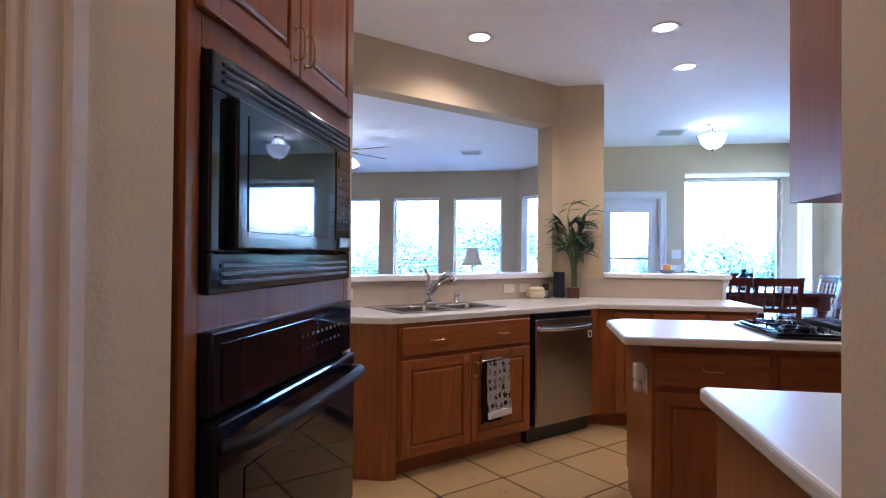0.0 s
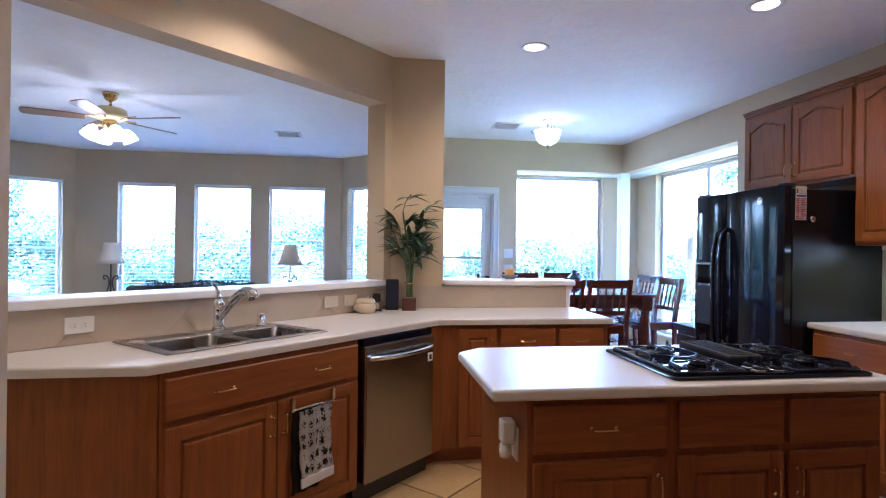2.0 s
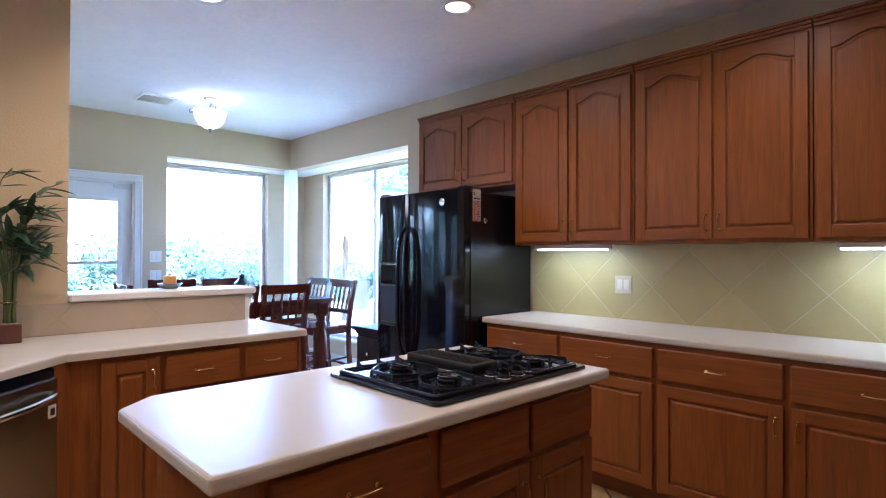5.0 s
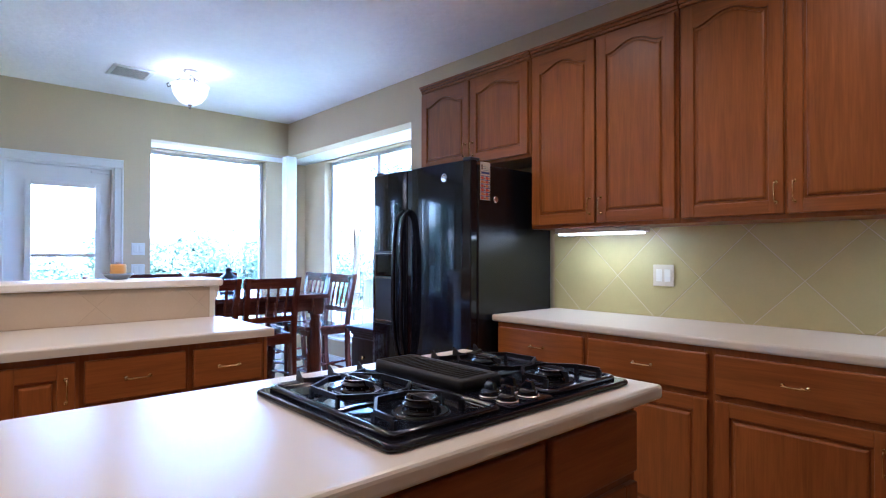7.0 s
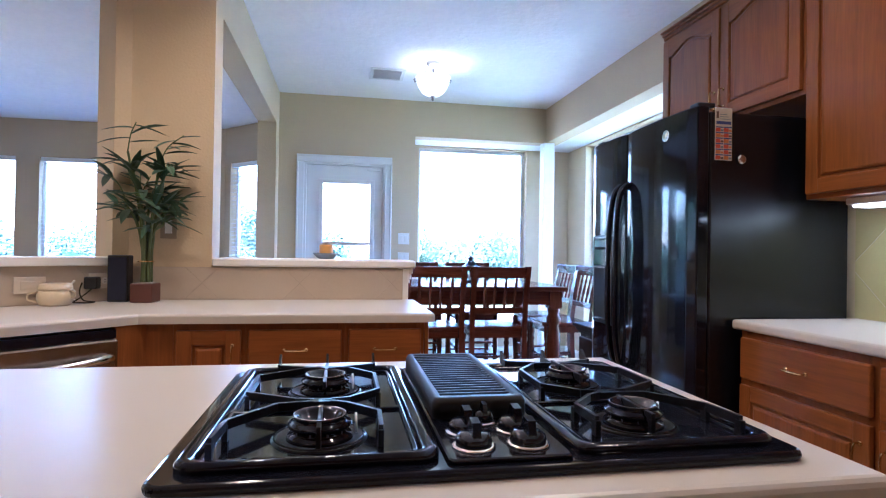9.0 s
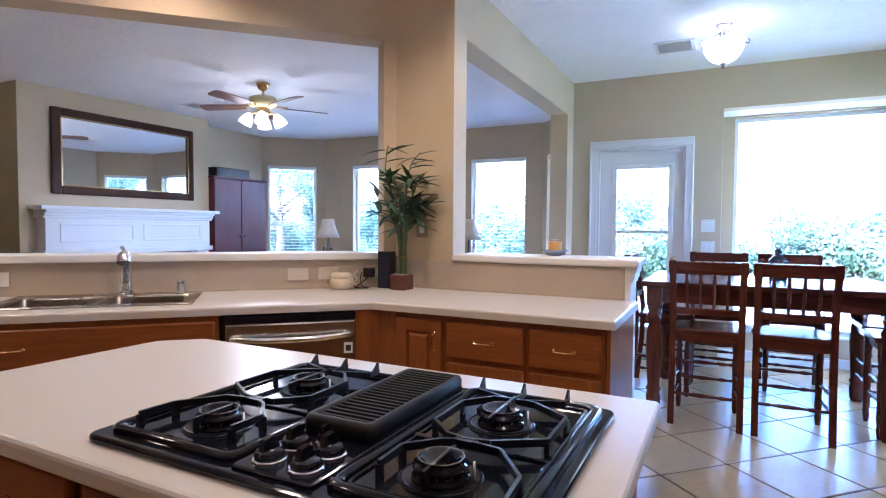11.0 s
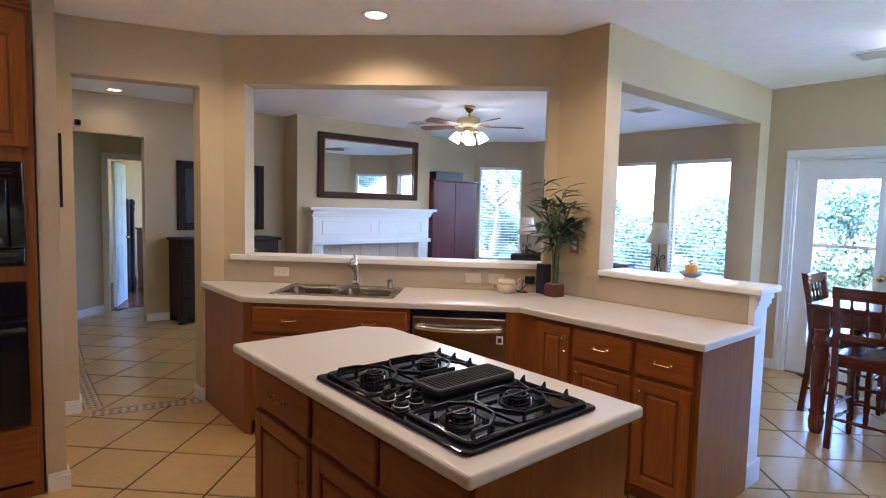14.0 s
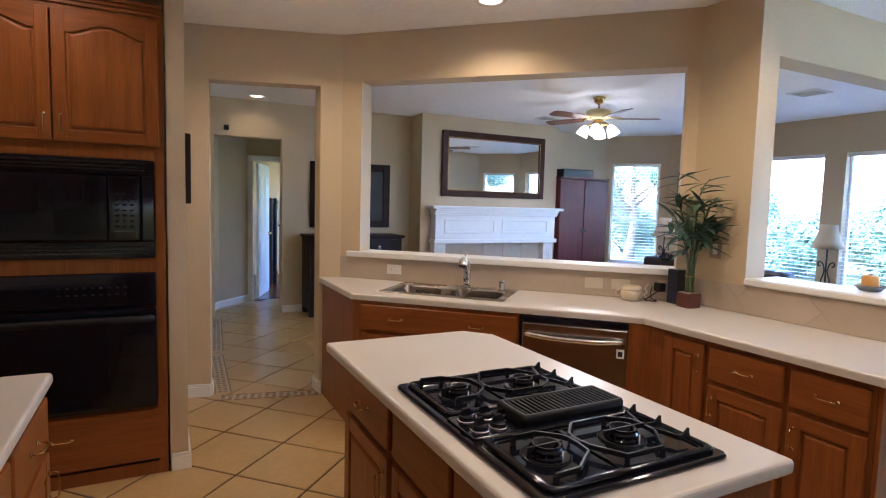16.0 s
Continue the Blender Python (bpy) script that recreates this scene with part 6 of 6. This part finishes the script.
for k in range(1600):
    x, a = rng.uniform(0.22, 1.36), rng.uniform(0, math.pi)
    b = Vector((x, 0.11 - 0.115 * math.cos(a), 0.87 + (0.055 + 0.02 * math.sin(x * 9)) * math.sin(a)))
    leaf_mesh(bm, b, rng.uniform(0, 6.28), rng.uniform(0.1, 1.3), rng.uniform(0.03, 0.07), 0.006, 0.5)
part("throw", bm, material("black_fluff", (0.02, 0.017, 0.016), 0.9), sf, "fluffy black throw over the back")

LINEN = material("linen_shade", (0.66, 0.57, 0.44), 0.8, vary=0.04, scale=30, bump=0.0006, bump_scale=300)
IRON = material("black_wrought_iron", (0.015, 0.013, 0.012), 0.45, vary=0.2, scale=30)


def table_lamp(x, y):
    t = thing("end_table", "small dark wooden end table in the bay", "table", at(x, y), "end tables")
    part("top", box(-0.24, -0.24, 0.59, 0.24, 0.24, 0.62, bevel=0.006), ESPRESSO, t)
    part("shelf", box(-0.21, -0.21, 0.15, 0.21, 0.21, 0.17), ESPRESSO, t)
    for a in (-0.21, 0.17):
        for b in (-0.21, 0.17):
            part("leg", box(a, b, 0, a + 0.04, b + 0.04, 0.59), ESPRESSO, t)
    p = thing("table_lamp", "table lamp with scrolled iron base and cream shade", "lamp", at(x, y, 0.62), "bay table lamps")
    part("foot", lathe([(0.09, 0), (0.085, 0.012), (0.03, 0.03), (0.012, 0.05)], 20), IRON, p)
    for s in (-1, 1):
        part("scroll", tube(curve_pts([(0, 0, 0.05), (s * 0.045, 0, 0.12), (s * 0.02, 0, 0.22), (s * 0.03, 0, 0.31), (s * 0.075, 0, 0.34), (s * 0.085, 0, 0.30), (s * 0.06, 0, 0.29)], 5), 0.008, 8), IRON, p)
    part("stem", lathe([(0.009, 0.04), (0.009, 0.55)], 10), IRON, p)
    part("shade", lathe([(0.165, 0.49), (0.13, 0.57), (0.095, 0.68), (0.085, 0.755), (0.082, 0.755), (0.092, 0.68), (0.127, 0.57), (0.161, 0.49)], 28), LINEN, p, "flared cream fabric shade")


table_lamp(0.46, 10.35)
table_lamp(-1.74, 10.3)
fb = thing("dried_flowers", "small bowl of yellow dried flowers on the end table", "flowers", at(-1.80, 10.14, 0.62))
part("bowl", lathe([(0.04, 0), (0.07, 0.03), (0.08, 0.05)], 16), JAR, fb)
bm = bmesh.new()
for k in range(90):
    leaf_mesh(bm, (rng.uniform(-0.05, 0.05), rng.uniform(-0.05, 0.05), rng.uniform(0.04, 0.08)), rng.uniform(0, 6.28), rng.uniform(0.2, 1.5), rng.uniform(0.03, 0.07), 0.014, 0.3)
part("blooms", bm, material("yellow_blooms", (0.45, 0.33, 0.10), 0.8, vary=0.3, scale=30), fb)

# ---- hall ----
hp = thing("framed_picture", "narrow dark framed picture beside the doorway", "picture", at(0.52, 3.89, 0, FACE_Y))
bm = bmesh.new()
for a in ((0, 1.46, 0.04, 1.855), (0.36, 1.46, 0.40, 1.855), (0.04, 1.46, 0.36, 1.50), (0.04, 1.815, 0.36, 1.855)):
    mesh_box(bm, a[0], -0.036, a[1], a[2], -0.001, a[3], bevel=0.006, seg=2)
part("frame", bm, ESPRESSO, hp)
part("print", box(0.035, -0.028, 1.495, 0.365, -0.004, 1.82), material("sepia_print", (0.25, 0.2, 0.13), 0.3, vary=0.4, scale=12), hp)
sn = thing("motion_sensor", "small black wall sensor above the hall opening", "sensor", at(-3.43, 4.50, 2.36, FACE_PX))
part("case", box(-0.03, -0.05, -0.03, 0.03, 0, 0.035, bevel=0.01, seg=2), BLACK_SATIN, sn)
part("lens", lathe([(0.016, 0), (0.014, 0.008), (0, 0.01)], 12, (0, -0.05, 0), Matrix.Rotation(radians(90), 4, "X")), BLACK, sn)
hd = thing("door_2", "white panelled bedroom door standing open", "door", at(-4.60, 5.06, 0, Matrix.Rotation(radians(158.5), 4, "Z")), kind="structure")
part("leaf", box(0, 0, 0.012, 0.72, 0.036, 2.02, bevel=0.002), WHITE, hd)
for za, zb in ((0.2, 0.85), (1.0, 1.85)):
    for xa in (0.10, 0.41):
        part("panel", box(xa, -0.006, za, xa + 0.21, 0.042, zb, bevel=0.006), WHITE, hd)
part("door_knob", lathe([(0.026, 0), (0.01, 0.01), (0.01, 0.03), (0.026, 0.045), (0, 0.06)], 16, (0.66, 0.0, 0.95), Matrix.Rotation(radians(90), 4, "X")), BRASS, hd)
bm = bmesh.new()
for a in ((4.88, 0, 4.96, 2.04), (5.70, 0, 5.78, 2.04), (4.88, 2.04, 5.78, 2.12)):
    mesh_box(bm, a[0], 4.43, a[1], a[2], 4.45, a[3], bevel=0.005)
cs = setting("door_2_casing", bm, WHITE, "white bedroom door casing", "door frame")
cs.matrix_basis = TURN_Y
setting("bedroom_floor", box(-7.3, 4.0, -0.0058, -4.52, 7.3, 0.004), wood("hall_hardwood", (0.09, 0.03, 0.012), (0.20, 0.075, 0.03), 0.25, 0), "reddish brown hardwood bedroom floor", "floor")
CHESTWOOD = wood("brown_chest_wood", (0.035, 0.012, 0.008), (0.085, 0.03, 0.018), 0.45, 2, spec=0.2)
bd = thing("bedroom_chest", "dark brown chest seen through the bedroom door", "chest", at(-6.3, 6.02))
part("body", box(-0.25, -0.3, 0.06, 0.25, 0.6, 1.0, bevel=0.005), CHESTWOOD, bd)
part("top", box(-0.27, -0.32, 1.0, 0.27, 0.62, 1.03, bevel=0.005), CHESTWOOD, bd)
part("plinth", box(-0.24, -0.29, 0, 0.24, 0.59, 0.06), CHESTWOOD, bd)
bp = thing("bed_frame", "two dark turned posts of a bed in the bedroom", "bed")
for px_, py_ in ((-5.94, 5.46), (-6.04, 5.55)):
    part("post", lathe([(0.035, 0), (0.045, 0.05), (0.04, 0.12), (0.052, 0.2), (0.036, 0.26), (0.036, 1.30), (0.046, 1.36), (0.036, 1.40), (0.052, 1.44), (0.04, 1.5), (0.0, 1.52)], 16, (px_, py_, 0)), ESPRESSO, bp)
part("headboard", box(-6.02, 5.49, 0.25, -5.99, 5.52, 1.30), ESPRESSO, bp)

# ---- trim ----
def baseboard(a, b, h=0.095, t=0.014):
    a, b = Vector((*a, 0)), Vector((*b, 0))
    d = b - a
    bm = box(0, -t, 0.0, d.length, 0, h - 0.02)
    mesh_box(bm, 0, -t * 0.6, h - 0.02, d.length, 0, h, bevel=0.003)
    o = setting("baseboard", bm, WHITE, "white moulded baseboard", "baseboard")
    o.matrix_basis = Matrix.Translation(a) @ Matrix.Rotation(math.atan2(d.y, d.x), 4, "Z")


for a, b in (((0.724, 3.805), (0.724, 3.904)), ((0.724, 3.89), (-0.475, 3.89)), ((-0.475, 3.89), (-0.43, 4.09)), ((-0.43, 4.09), (-0.58, 4.11)), ((-0.36, 4.85), (-0.20, 4.85)), ((-0.20, 4.85), (-0.187, 4.866)),
             ((-1.60, 3.95), (-1.60, 4.10)), ((-1.60, 4.10), (-3.44, 4.22)), ((-3.44, 5.18), (-3.44, 6.99)), ((-4.02, 4.46), (-4.44, 4.88)), ((-3.59, 4.22), (-4.02, 4.46)), ((1.98, 9.53), (2.155, 9.53)), ((3.105, 9.53), (3.34, 9.53)), ((3.34, 9.98), (5.21, 9.98)),
             ((5.21, 9.98), (5.21, 7.30)), ((4.76, 7.30), (4.76, 6.82)), ((1.98, 6.91), (1.98, 6.912)), ((2.93, 6.91), (1.98, 6.91)), ((1.98, 9.30), (1.98, 9.53)), ((0.73, 0.2), (0.73, 2.40)), ((1.835, 2.74), (1.835, 0.2))):
    if a[1] > b[1] and a[0] == b[0] == 0.73:
        a, b = b, a
    baseboard(a, b)
# door casing of the passage
bm = bmesh.new()
for k, (y0, y1, o) in enumerate(((2.46, 2.57, 0.016), (2.475, 2.50, 0.024), (2.535, 2.57, 0.028))):
    mesh_box(bm, 0.73, y0, 0, 0.73 + o, y1, 2.08, bevel=0.004)
setting("passage_casing", bm, CASING_TAN, "beige painted moulded door casing in the passage", "door frame")


# ---- garden ----
def foliage(name, bm_pts, size, mat, parent, seed, label=""):
    """A crown of many small leaves round clump centres (x, y, z, radius, count)."""
    r = np.random.default_rng(seed)
    vs, fs = [], []
    for x, y, z, rad, cnt in bm_pts:
        d = r.normal(size=(cnt, 3))
        d /= np.linalg.norm(d, axis=1)[:, None]
        c = np.array((x, y, z)) + d * rad * r.uniform(0.55, 1.08, (cnt, 1))
        u = r.normal(size=(cnt, 3))
        u /= np.linalg.norm(u, axis=1)[:, None]
        v = np.cross(u, d)
        v /= np.linalg.norm(v, axis=1)[:, None] + 1e-6
        s = size * r.uniform(0.6, 1.4, (cnt, 1))
        q = np.stack([c - u * s, c + v * s * 0.45, c + u * s, c - v * s * 0.45], 1)
        k = len(vs) * 1
        base = sum(len(a) for a in vs)
        vs.append(q.reshape(-1, 3))
        fs.append(base + np.arange(cnt * 4).reshape(-1, 4))
    V, F = np.concatenate(vs), np.concatenate(fs)
    me = bpy.data.meshes.new(name)
    me.from_pydata(V.tolist(), [], F.tolist())
    me.materials.append(mat)
    ob = new(name, me)
    ob.parent = parent
    if label:
        tagged(ob, label)
    return ob


LEAVES = [material("garden_leaf", c, 0.55, vary=0.35, scale=1.5, fine=0.15) for c in ((0.075, 0.12, 0.075), (0.07, 0.115, 0.08), (0.09, 0.12, 0.07))]
BARK = material("bark", (0.13, 0.10, 0.07), 0.9, vary=0.3, scale=12, bump=0.02, bump_scale=30)


def shrub(x, y, h, w, k):
    s = thing("shrub", "leafy green garden shrub", "shrub", at(x, y, -0.16), "garden shrubs")
    r = random.Random(k)
    for j in range(3):
        part("stem", tube([(r.uniform(-0.1, 0.1), r.uniform(-0.1, 0.1), 0), (r.uniform(-0.3, 0.3) * w, r.uniform(-0.3, 0.3) * w, h * 0.6)], [0.03, 0.015], 6), BARK, s)
    cl = [(r.uniform(-0.5, 0.5) * w, r.uniform(-0.35, 0.35) * w, h * r.uniform(0.25, 0.85), w * r.uniform(0.18, 0.32), 1100) for _ in range(13)]
    foliage("crown", cl, 0.05, LEAVES[k % 3], s, k)


def tree(x, y, h, w, k):
    s = thing("tree", "broad leafy garden tree", "tree", at(x, y, -0.16), "garden trees")
    r = random.Random(k)
    tr = part("trunk", tube(curve_pts([(0, 0, 0), (0.1, 0.05, h * 0.25), (-0.05, 0.1, h * 0.5), (0.1, 0, h * 0.75)], 5), [0.17 - 0.0085 * i for i in range(16)], 9), BARK, s)
    cl = []
    for j in range(6):
        a, q = r.uniform(0, 6.28), r.uniform(0.35, 0.55)
        e = (math.cos(a) * w * 0.4, math.sin(a) * w * 0.4, h * r.uniform(0.55, 0.85))
        part("limb", tube(curve_pts([(0, 0.05, h * q * 0.8), (e[0] * 0.5, e[1] * 0.5, h * q), e], 4), [0.07 - 0.006 * i for i in range(9)], 7), BARK, tr)
        cl += [(e[0] + r.uniform(-0.2, 0.2) * w, e[1] + r.uniform(-0.2, 0.2) * w, e[2] + r.uniform(-0.12, 0.18) * h, w * r.uniform(0.10, 0.19), 900) for _ in range(5)]
    foliage("crown", cl, 0.055, LEAVES[k % 3], s, k)


rg = random.Random(11)
for i in range(19):
    x = -13 + i * 1.4
    tall = 3.0 if x < 1.0 else 1.8
    shrub(x + rg.uniform(-0.4, 0.4), 19 + rg.uniform(-1.2, 1.2), tall * rg.uniform(0.45, 1.1), rg.uniform(2.0, 2.8), i + 1)
for i in range(7):
    shrub(14.5 + rg.uniform(-1, 1), 8.5 + i * 1.7, rg.uniform(1.5, 2.6), rg.uniform(1.8, 2.4), i + 40)
for x, y, h, w, k in ((-9.5, 17.5, 4.6, 3.4, 3), (-15, 19, 6.0, 4.2, 8), (16, 13, 5.2, 4.0, 9), (13.5, 17.5, 4.6, 3.6, 10), (-12.5, 13.5, 5.0, 3.6, 12)):
    tree(x, y, h, w, k)
# patio and thatched shelter
setting("pavement", box(-2.5, 10.2, -0.155, 12, 15.0, -0.10), material("concrete_patio", (0.48, 0.46, 0.42), 0.85, vary=0.1, scale=1.5, bump=0.002, bump_scale=90), "pale concrete patio", "patio")
THATCH = material("dry_thatch", (0.30, 0.24, 0.15), 0.9, vary=0.3, scale=6, fine=0.2)
pl = thing("thatched_umbrella", "thatched palm shelter on a wooden post", "shelter", at(8.2, 13.4, -0.10))
part("post", lathe([(0.07, 0), (0.065, 2.3)], 10), BARK, pl)
cone = part("roof_frame", lathe([(1.55, 1.95), (0.9, 2.5), (0.1, 3.1), (0.0, 3.1)], 20), THATCH, pl)
vs = []
r = np.random.default_rng(3)
V, F = [], []
for k in range(5200):
    a, t = r.uniform(0, 6.283), r.uniform(0, 1) ** 0.6
    rad, z = 0.1 + 1.5 * t, 3.14 - 1.17 * t
    d = np.array((math.cos(a), math.sin(a), 0))
    sd_ = np.array((-d[1], d[0], 0)) * 0.012
    p0 = d * rad + np.array((0, 0, z + 0.02))
    p1 = d * (rad + 0.26) + np.array((0, 0, z - 0.2 - 0.12 * r.uniform())) + sd_ * r.uniform(-3, 3)
    n0 = len(V)
    V += [p0 - sd_, p0 + sd_, p1 + sd_ * 0.4, p1 - sd_ * 0.4]
    F.append((n0, n0 + 1, n0 + 2, n0 + 3))
me = bpy.data.meshes.new("thatch")
me.from_pydata([tuple(v) for v in V], [], F)
me.materials.append(THATCH)
o = new("thatch", me)
o.parent = pl


def patio_chair(x, y, a):
    c = thing("patio_chair", "black metal patio chair with mesh back", "chair", at(x, y, -0.10, Matrix.Rotation(radians(a), 4, "Z")), "patio chairs")
    part("seat", box(-0.26, -0.24, 0.38, 0.26, 0.26, 0.42, bevel=0.015, seg=2), IRON, c)
    part("back", box(-0.26, 0.24, 0.42, 0.26, 0.27, 0.92, bevel=0.012, seg=2), IRON, c)
    for s in (-1, 1):
        part("arm", tube(curve_pts([(s * 0.27, 0.25, 0.68), (s * 0.28, 0.0, 0.66), (s * 0.28, -0.22, 0.60), (s * 0.27, -0.24, 0.40)], 4), 0.014, 8), IRON, c)
        for y2 in (-0.22, 0.24):
            part("leg", tube([(s * 0.25, y2, 0.39), (s * 0.27, y2 * 1.05, 0)], 0.014, 8), IRON, c)


patio_chair(6.5, 12.6, 160)
patio_chair(7.5, 12.2, 200)
# board fence
fn = thing("fence", "weathered grey board fence behind the lawn", "fence", at(-16, 24, -0.16))
bd_ = mesh_of("board", box(0, 0, 0, 0.145, 0.02, 1.8), material("weathered_board", (0.26, 0.22, 0.18), 0.9, vary=0.2, scale=5, random_tone=0.25))
for i in range(230):
    o = new("board", bd_)
    o.parent = fn
    o.location = (i * 0.15, 0, 0.05 * math.sin(i * 0.7) * 0.2)
for z in (0.4, 1.4):
    part("rail", box(0, 0.02, z, 34.5, 0.06, z + 0.09), BARK, fn)

# ---- floor tiles, splash tiles ----
PITCH, GAP = 0.44, 0.0062
OX, OY = 0.61, 4.425  # a corner of the lattice
tile_me = []
for k in range(3):
    tile_me.append(mesh_of("floor_tile", box(-PITCH / 2 + GAP, -PITCH / 2 + GAP, -0.006, PITCH / 2 - GAP, PITCH / 2 - GAP, 0.0, bevel=0.0025), TILE))
floor_ob = bpy.data.objects["floor"]
R45 = Matrix.Rotation(radians(45), 4, "Z")


def inside(x, y, m=0.2):
    if y > 9.55 and x > 1.9:
        return y < 10.1 and 3.3 < x < 5.3
    if y > 11.5 or y < 0.2 or x > 5.25:
        return False
    if x < -4.6:
        return False
    return True


cells = []
for i in range(-40, 41):
    for j in range(-40, 41):
        p = R45 @ Vector(((i + 0.5) * PITCH, (j + 0.5) * PITCH, 0))
        x, y = p.x + OX, p.y + OY
        if inside(x, y) and -4.6 < x < 5.4 and 0.2 < y < 11.5:
            cells.append((x, y))
near = lambda c: math.hypot((c[0] - 0.6) * 0.8, c[1] - 5.6)
cells.sort(key=near)
for n_, (x, y) in enumerate(cells[:300]):
    o = new("floor_tile", tile_me[n_ % 3])
    o.parent = floor_ob
    o.matrix_basis = at(x, y, 0, R45 @ Matrix.Rotation(radians(90 * (n_ % 4)), 4, "Z"))
V, F = [], []
hs = PITCH / 2 - GAP
for x, y in cells[300:]:
    b = len(V)
    for a in ((-hs, -hs), (hs, -hs), (hs, hs), (-hs, hs)):
        q = R45 @ Vector((*a, 0))
        V += [(q.x + x, q.y + y, -0.006), (q.x + x, q.y + y, 0.0)]
    F.append((b + 1, b + 3, b + 5, b + 7))
    for k in range(4):
        F.append((b + 2 * k, b + (2 * k + 2) % 8, b + (2 * k + 3) % 8, b + 2 * k + 1))
if V:
    me = bpy.data.meshes.new("outer_tiles")
    me.from_pydata(V, [], F)
    me.materials.append(TILE)
    o = new("outer_tiles", me)
    o.parent = floor_ob
    tagged(o, "travertine tiles further off", kind="stuff")

# mosaic border of the hall
MOS = [material("mosaic_stone", c, 0.4, vary=0.2, scale=30) for c in ((0.30, 0.22, 0.14), (0.50, 0.42, 0.30), (0.20, 0.14, 0.09))]
strip = thing("mosaic_border", "tan and brown mosaic border set in the floor", "floor border", kind="structure")
mos_me = [mesh_of("mosaic_tile", box(-0.014, -0.014, 0.0005, 0.014, 0.014, 0.0025), m) for m in MOS]
edge_me = mesh_of("border_line", box(-0.045, -0.006, 0.0005, 0.045, 0.006, 0.0027), MOS[2])


def border(a, b):
    a, b = Vector((*a, 0)), Vector((*b, 0))
    d = b - a
    n = int(d.length / 0.05)
    rot = Matrix.Rotation(math.atan2(d.y, d.x), 4, "Z")
    part("border_bed", box(0, -0.06, 0.0002, d.length, 0.06, 0.0008), MOS[1], strip, m=Matrix.Translation(a) @ rot)
    for i in range(n):
        p = a + d * ((i + 0.5) / n)
        for k, off in enumerate((-0.02, 0.02)):
            o = new("mosaic_tile", mos_me[(i + k) % 2 * 2])
            o.parent = strip
            o.matrix_basis = Matrix.Translation(p) @ rot @ Matrix.Translation((0, off, 0)) @ Matrix.Rotation(radians(45), 4, "Z")
        if i % 2 == 0:
            for off in (-0.055, 0.055):
                o = new("border_line", edge_me)
                o.parent = strip
                o.matrix_basis = Matrix.Translation(p) @ rot @ Matrix.Translation((0.025, off, 0))


border((-0.36, 4.14), (-0.20, 4.86))
border((-0.47, 4.18), (-1.55, 4.22))
border((-1.75, 4.24), (-3.3, 4.36))

SPLASH_LOW = material("low_splash_grout", (0.40, 0.34, 0.26), 0.8)
LOW_TILE = material("low_splash_tile", (0.46, 0.385, 0.29), 0.38, vary=0.10, scale=7, bump=0.0004, bump_scale=90, fine=0.04, random_tone=0.05)
# backsplash: diagonal tiles on the right wall
sp = setting("backsplash_bed", box(4.752, 2.745, 0.915, 4.7595, 5.83, 1.40), SPLASH_GROUT, "pale grout behind the backsplash tiles", "backsplash")


def clipped_tiles(parent, mat, x0, x1, z0, z1, pitch, place, gap=0.0025, thick=0.004, edge=0.0012, ox=0.0, oz=0.0):
    """Diagonal tiles clipped to a rectangle, each an object."""
    h = pitch / 2 - gap
    s2 = pitch / math.sqrt(2)
    n = int((x1 - x0) / s2) + 3
    for i in range(-n, n + 1):
        for j in range(-n, n + 1):
            cx, cz = x0 + ox + (i + j) * s2, z0 + oz + (i - j) * s2
            if cx < x0 - s2 or cx > x1 + s2 or cz < z0 - s2 or cz > z1 + s2:
                continue
            r = h * math.sqrt(2)
            poly = [(cx - r, cz), (cx, cz - r), (cx + r, cz), (cx, cz + r)]
            for axis, lim, sign in ((0, x0, 1), (0, x1, -1), (1, z0, 1), (1, z1, -1)):
                out = []
                for k in range(len(poly)):
                    a, b = poly[k], poly[(k + 1) % len(poly)]
                    da, db = sign * (a[axis] - lim), sign * (b[axis] - lim)
                    if da >= 0:
                        out.append(a)
                    if da * db < 0:
                        t = da / (da - db)
                        out.append((a[0] + (b[0] - a[0]) * t, a[1] + (b[1] - a[1]) * t))
                poly = out
                if len(poly) < 3:
                    break
            if len(poly) < 3:
                continue
            area = abs(sum(poly[k][0] * poly[(k + 1) % len(poly)][1] - poly[(k + 1) % len(poly)][0] * poly[k][1] for k in range(len(poly)))) / 2
            if area < 1e-4:
                continue
            bm = bmesh.new()
            mesh_plate(bm, poly, -thick, 0.0, bevel=edge, seg=1)
            o = part("splash_tile", bm, mat, parent)
            o.matrix_basis = place


clipped_tiles(sp, SPLASH, 0.0, 3.085, 0.917, 1.398, 0.33, at(4.752, 5.83, 0, FACE_X), gap=0.002, thick=0.002, edge=0.0006, ox=0.21, oz=0.215)
# low splash under the ledges
s2b = setting("backsplash_low", box(-0.02, -0.0015, 0.915, 2.46, -0.0003, 1.08), SPLASH_LOW, "tan grout behind the low splash tiles", "backsplash")
s2b.matrix_basis = DIAG
clipped_tiles(s2b, LOW_TILE, 0.0, 2.44, 0.917, 1.078, 0.33, at(0, -0.0015), gap=0.001, thick=0.0015, edge=0.0004, ox=0.21, oz=0.08)
s3 = setting("backsplash_bar", box(1.602, 6.738, 0.915, 2.93, 6.7395, 1.075), SPLASH_LOW, "tan grout behind the low splash tiles", "backsplash")
clipped_tiles(s3, LOW_TILE, 0.0, 1.32, 0.917, 1.073, 0.33, at(1.605, 6.738), gap=0.001, thick=0.0015, edge=0.0004, ox=0.1, oz=0.08)
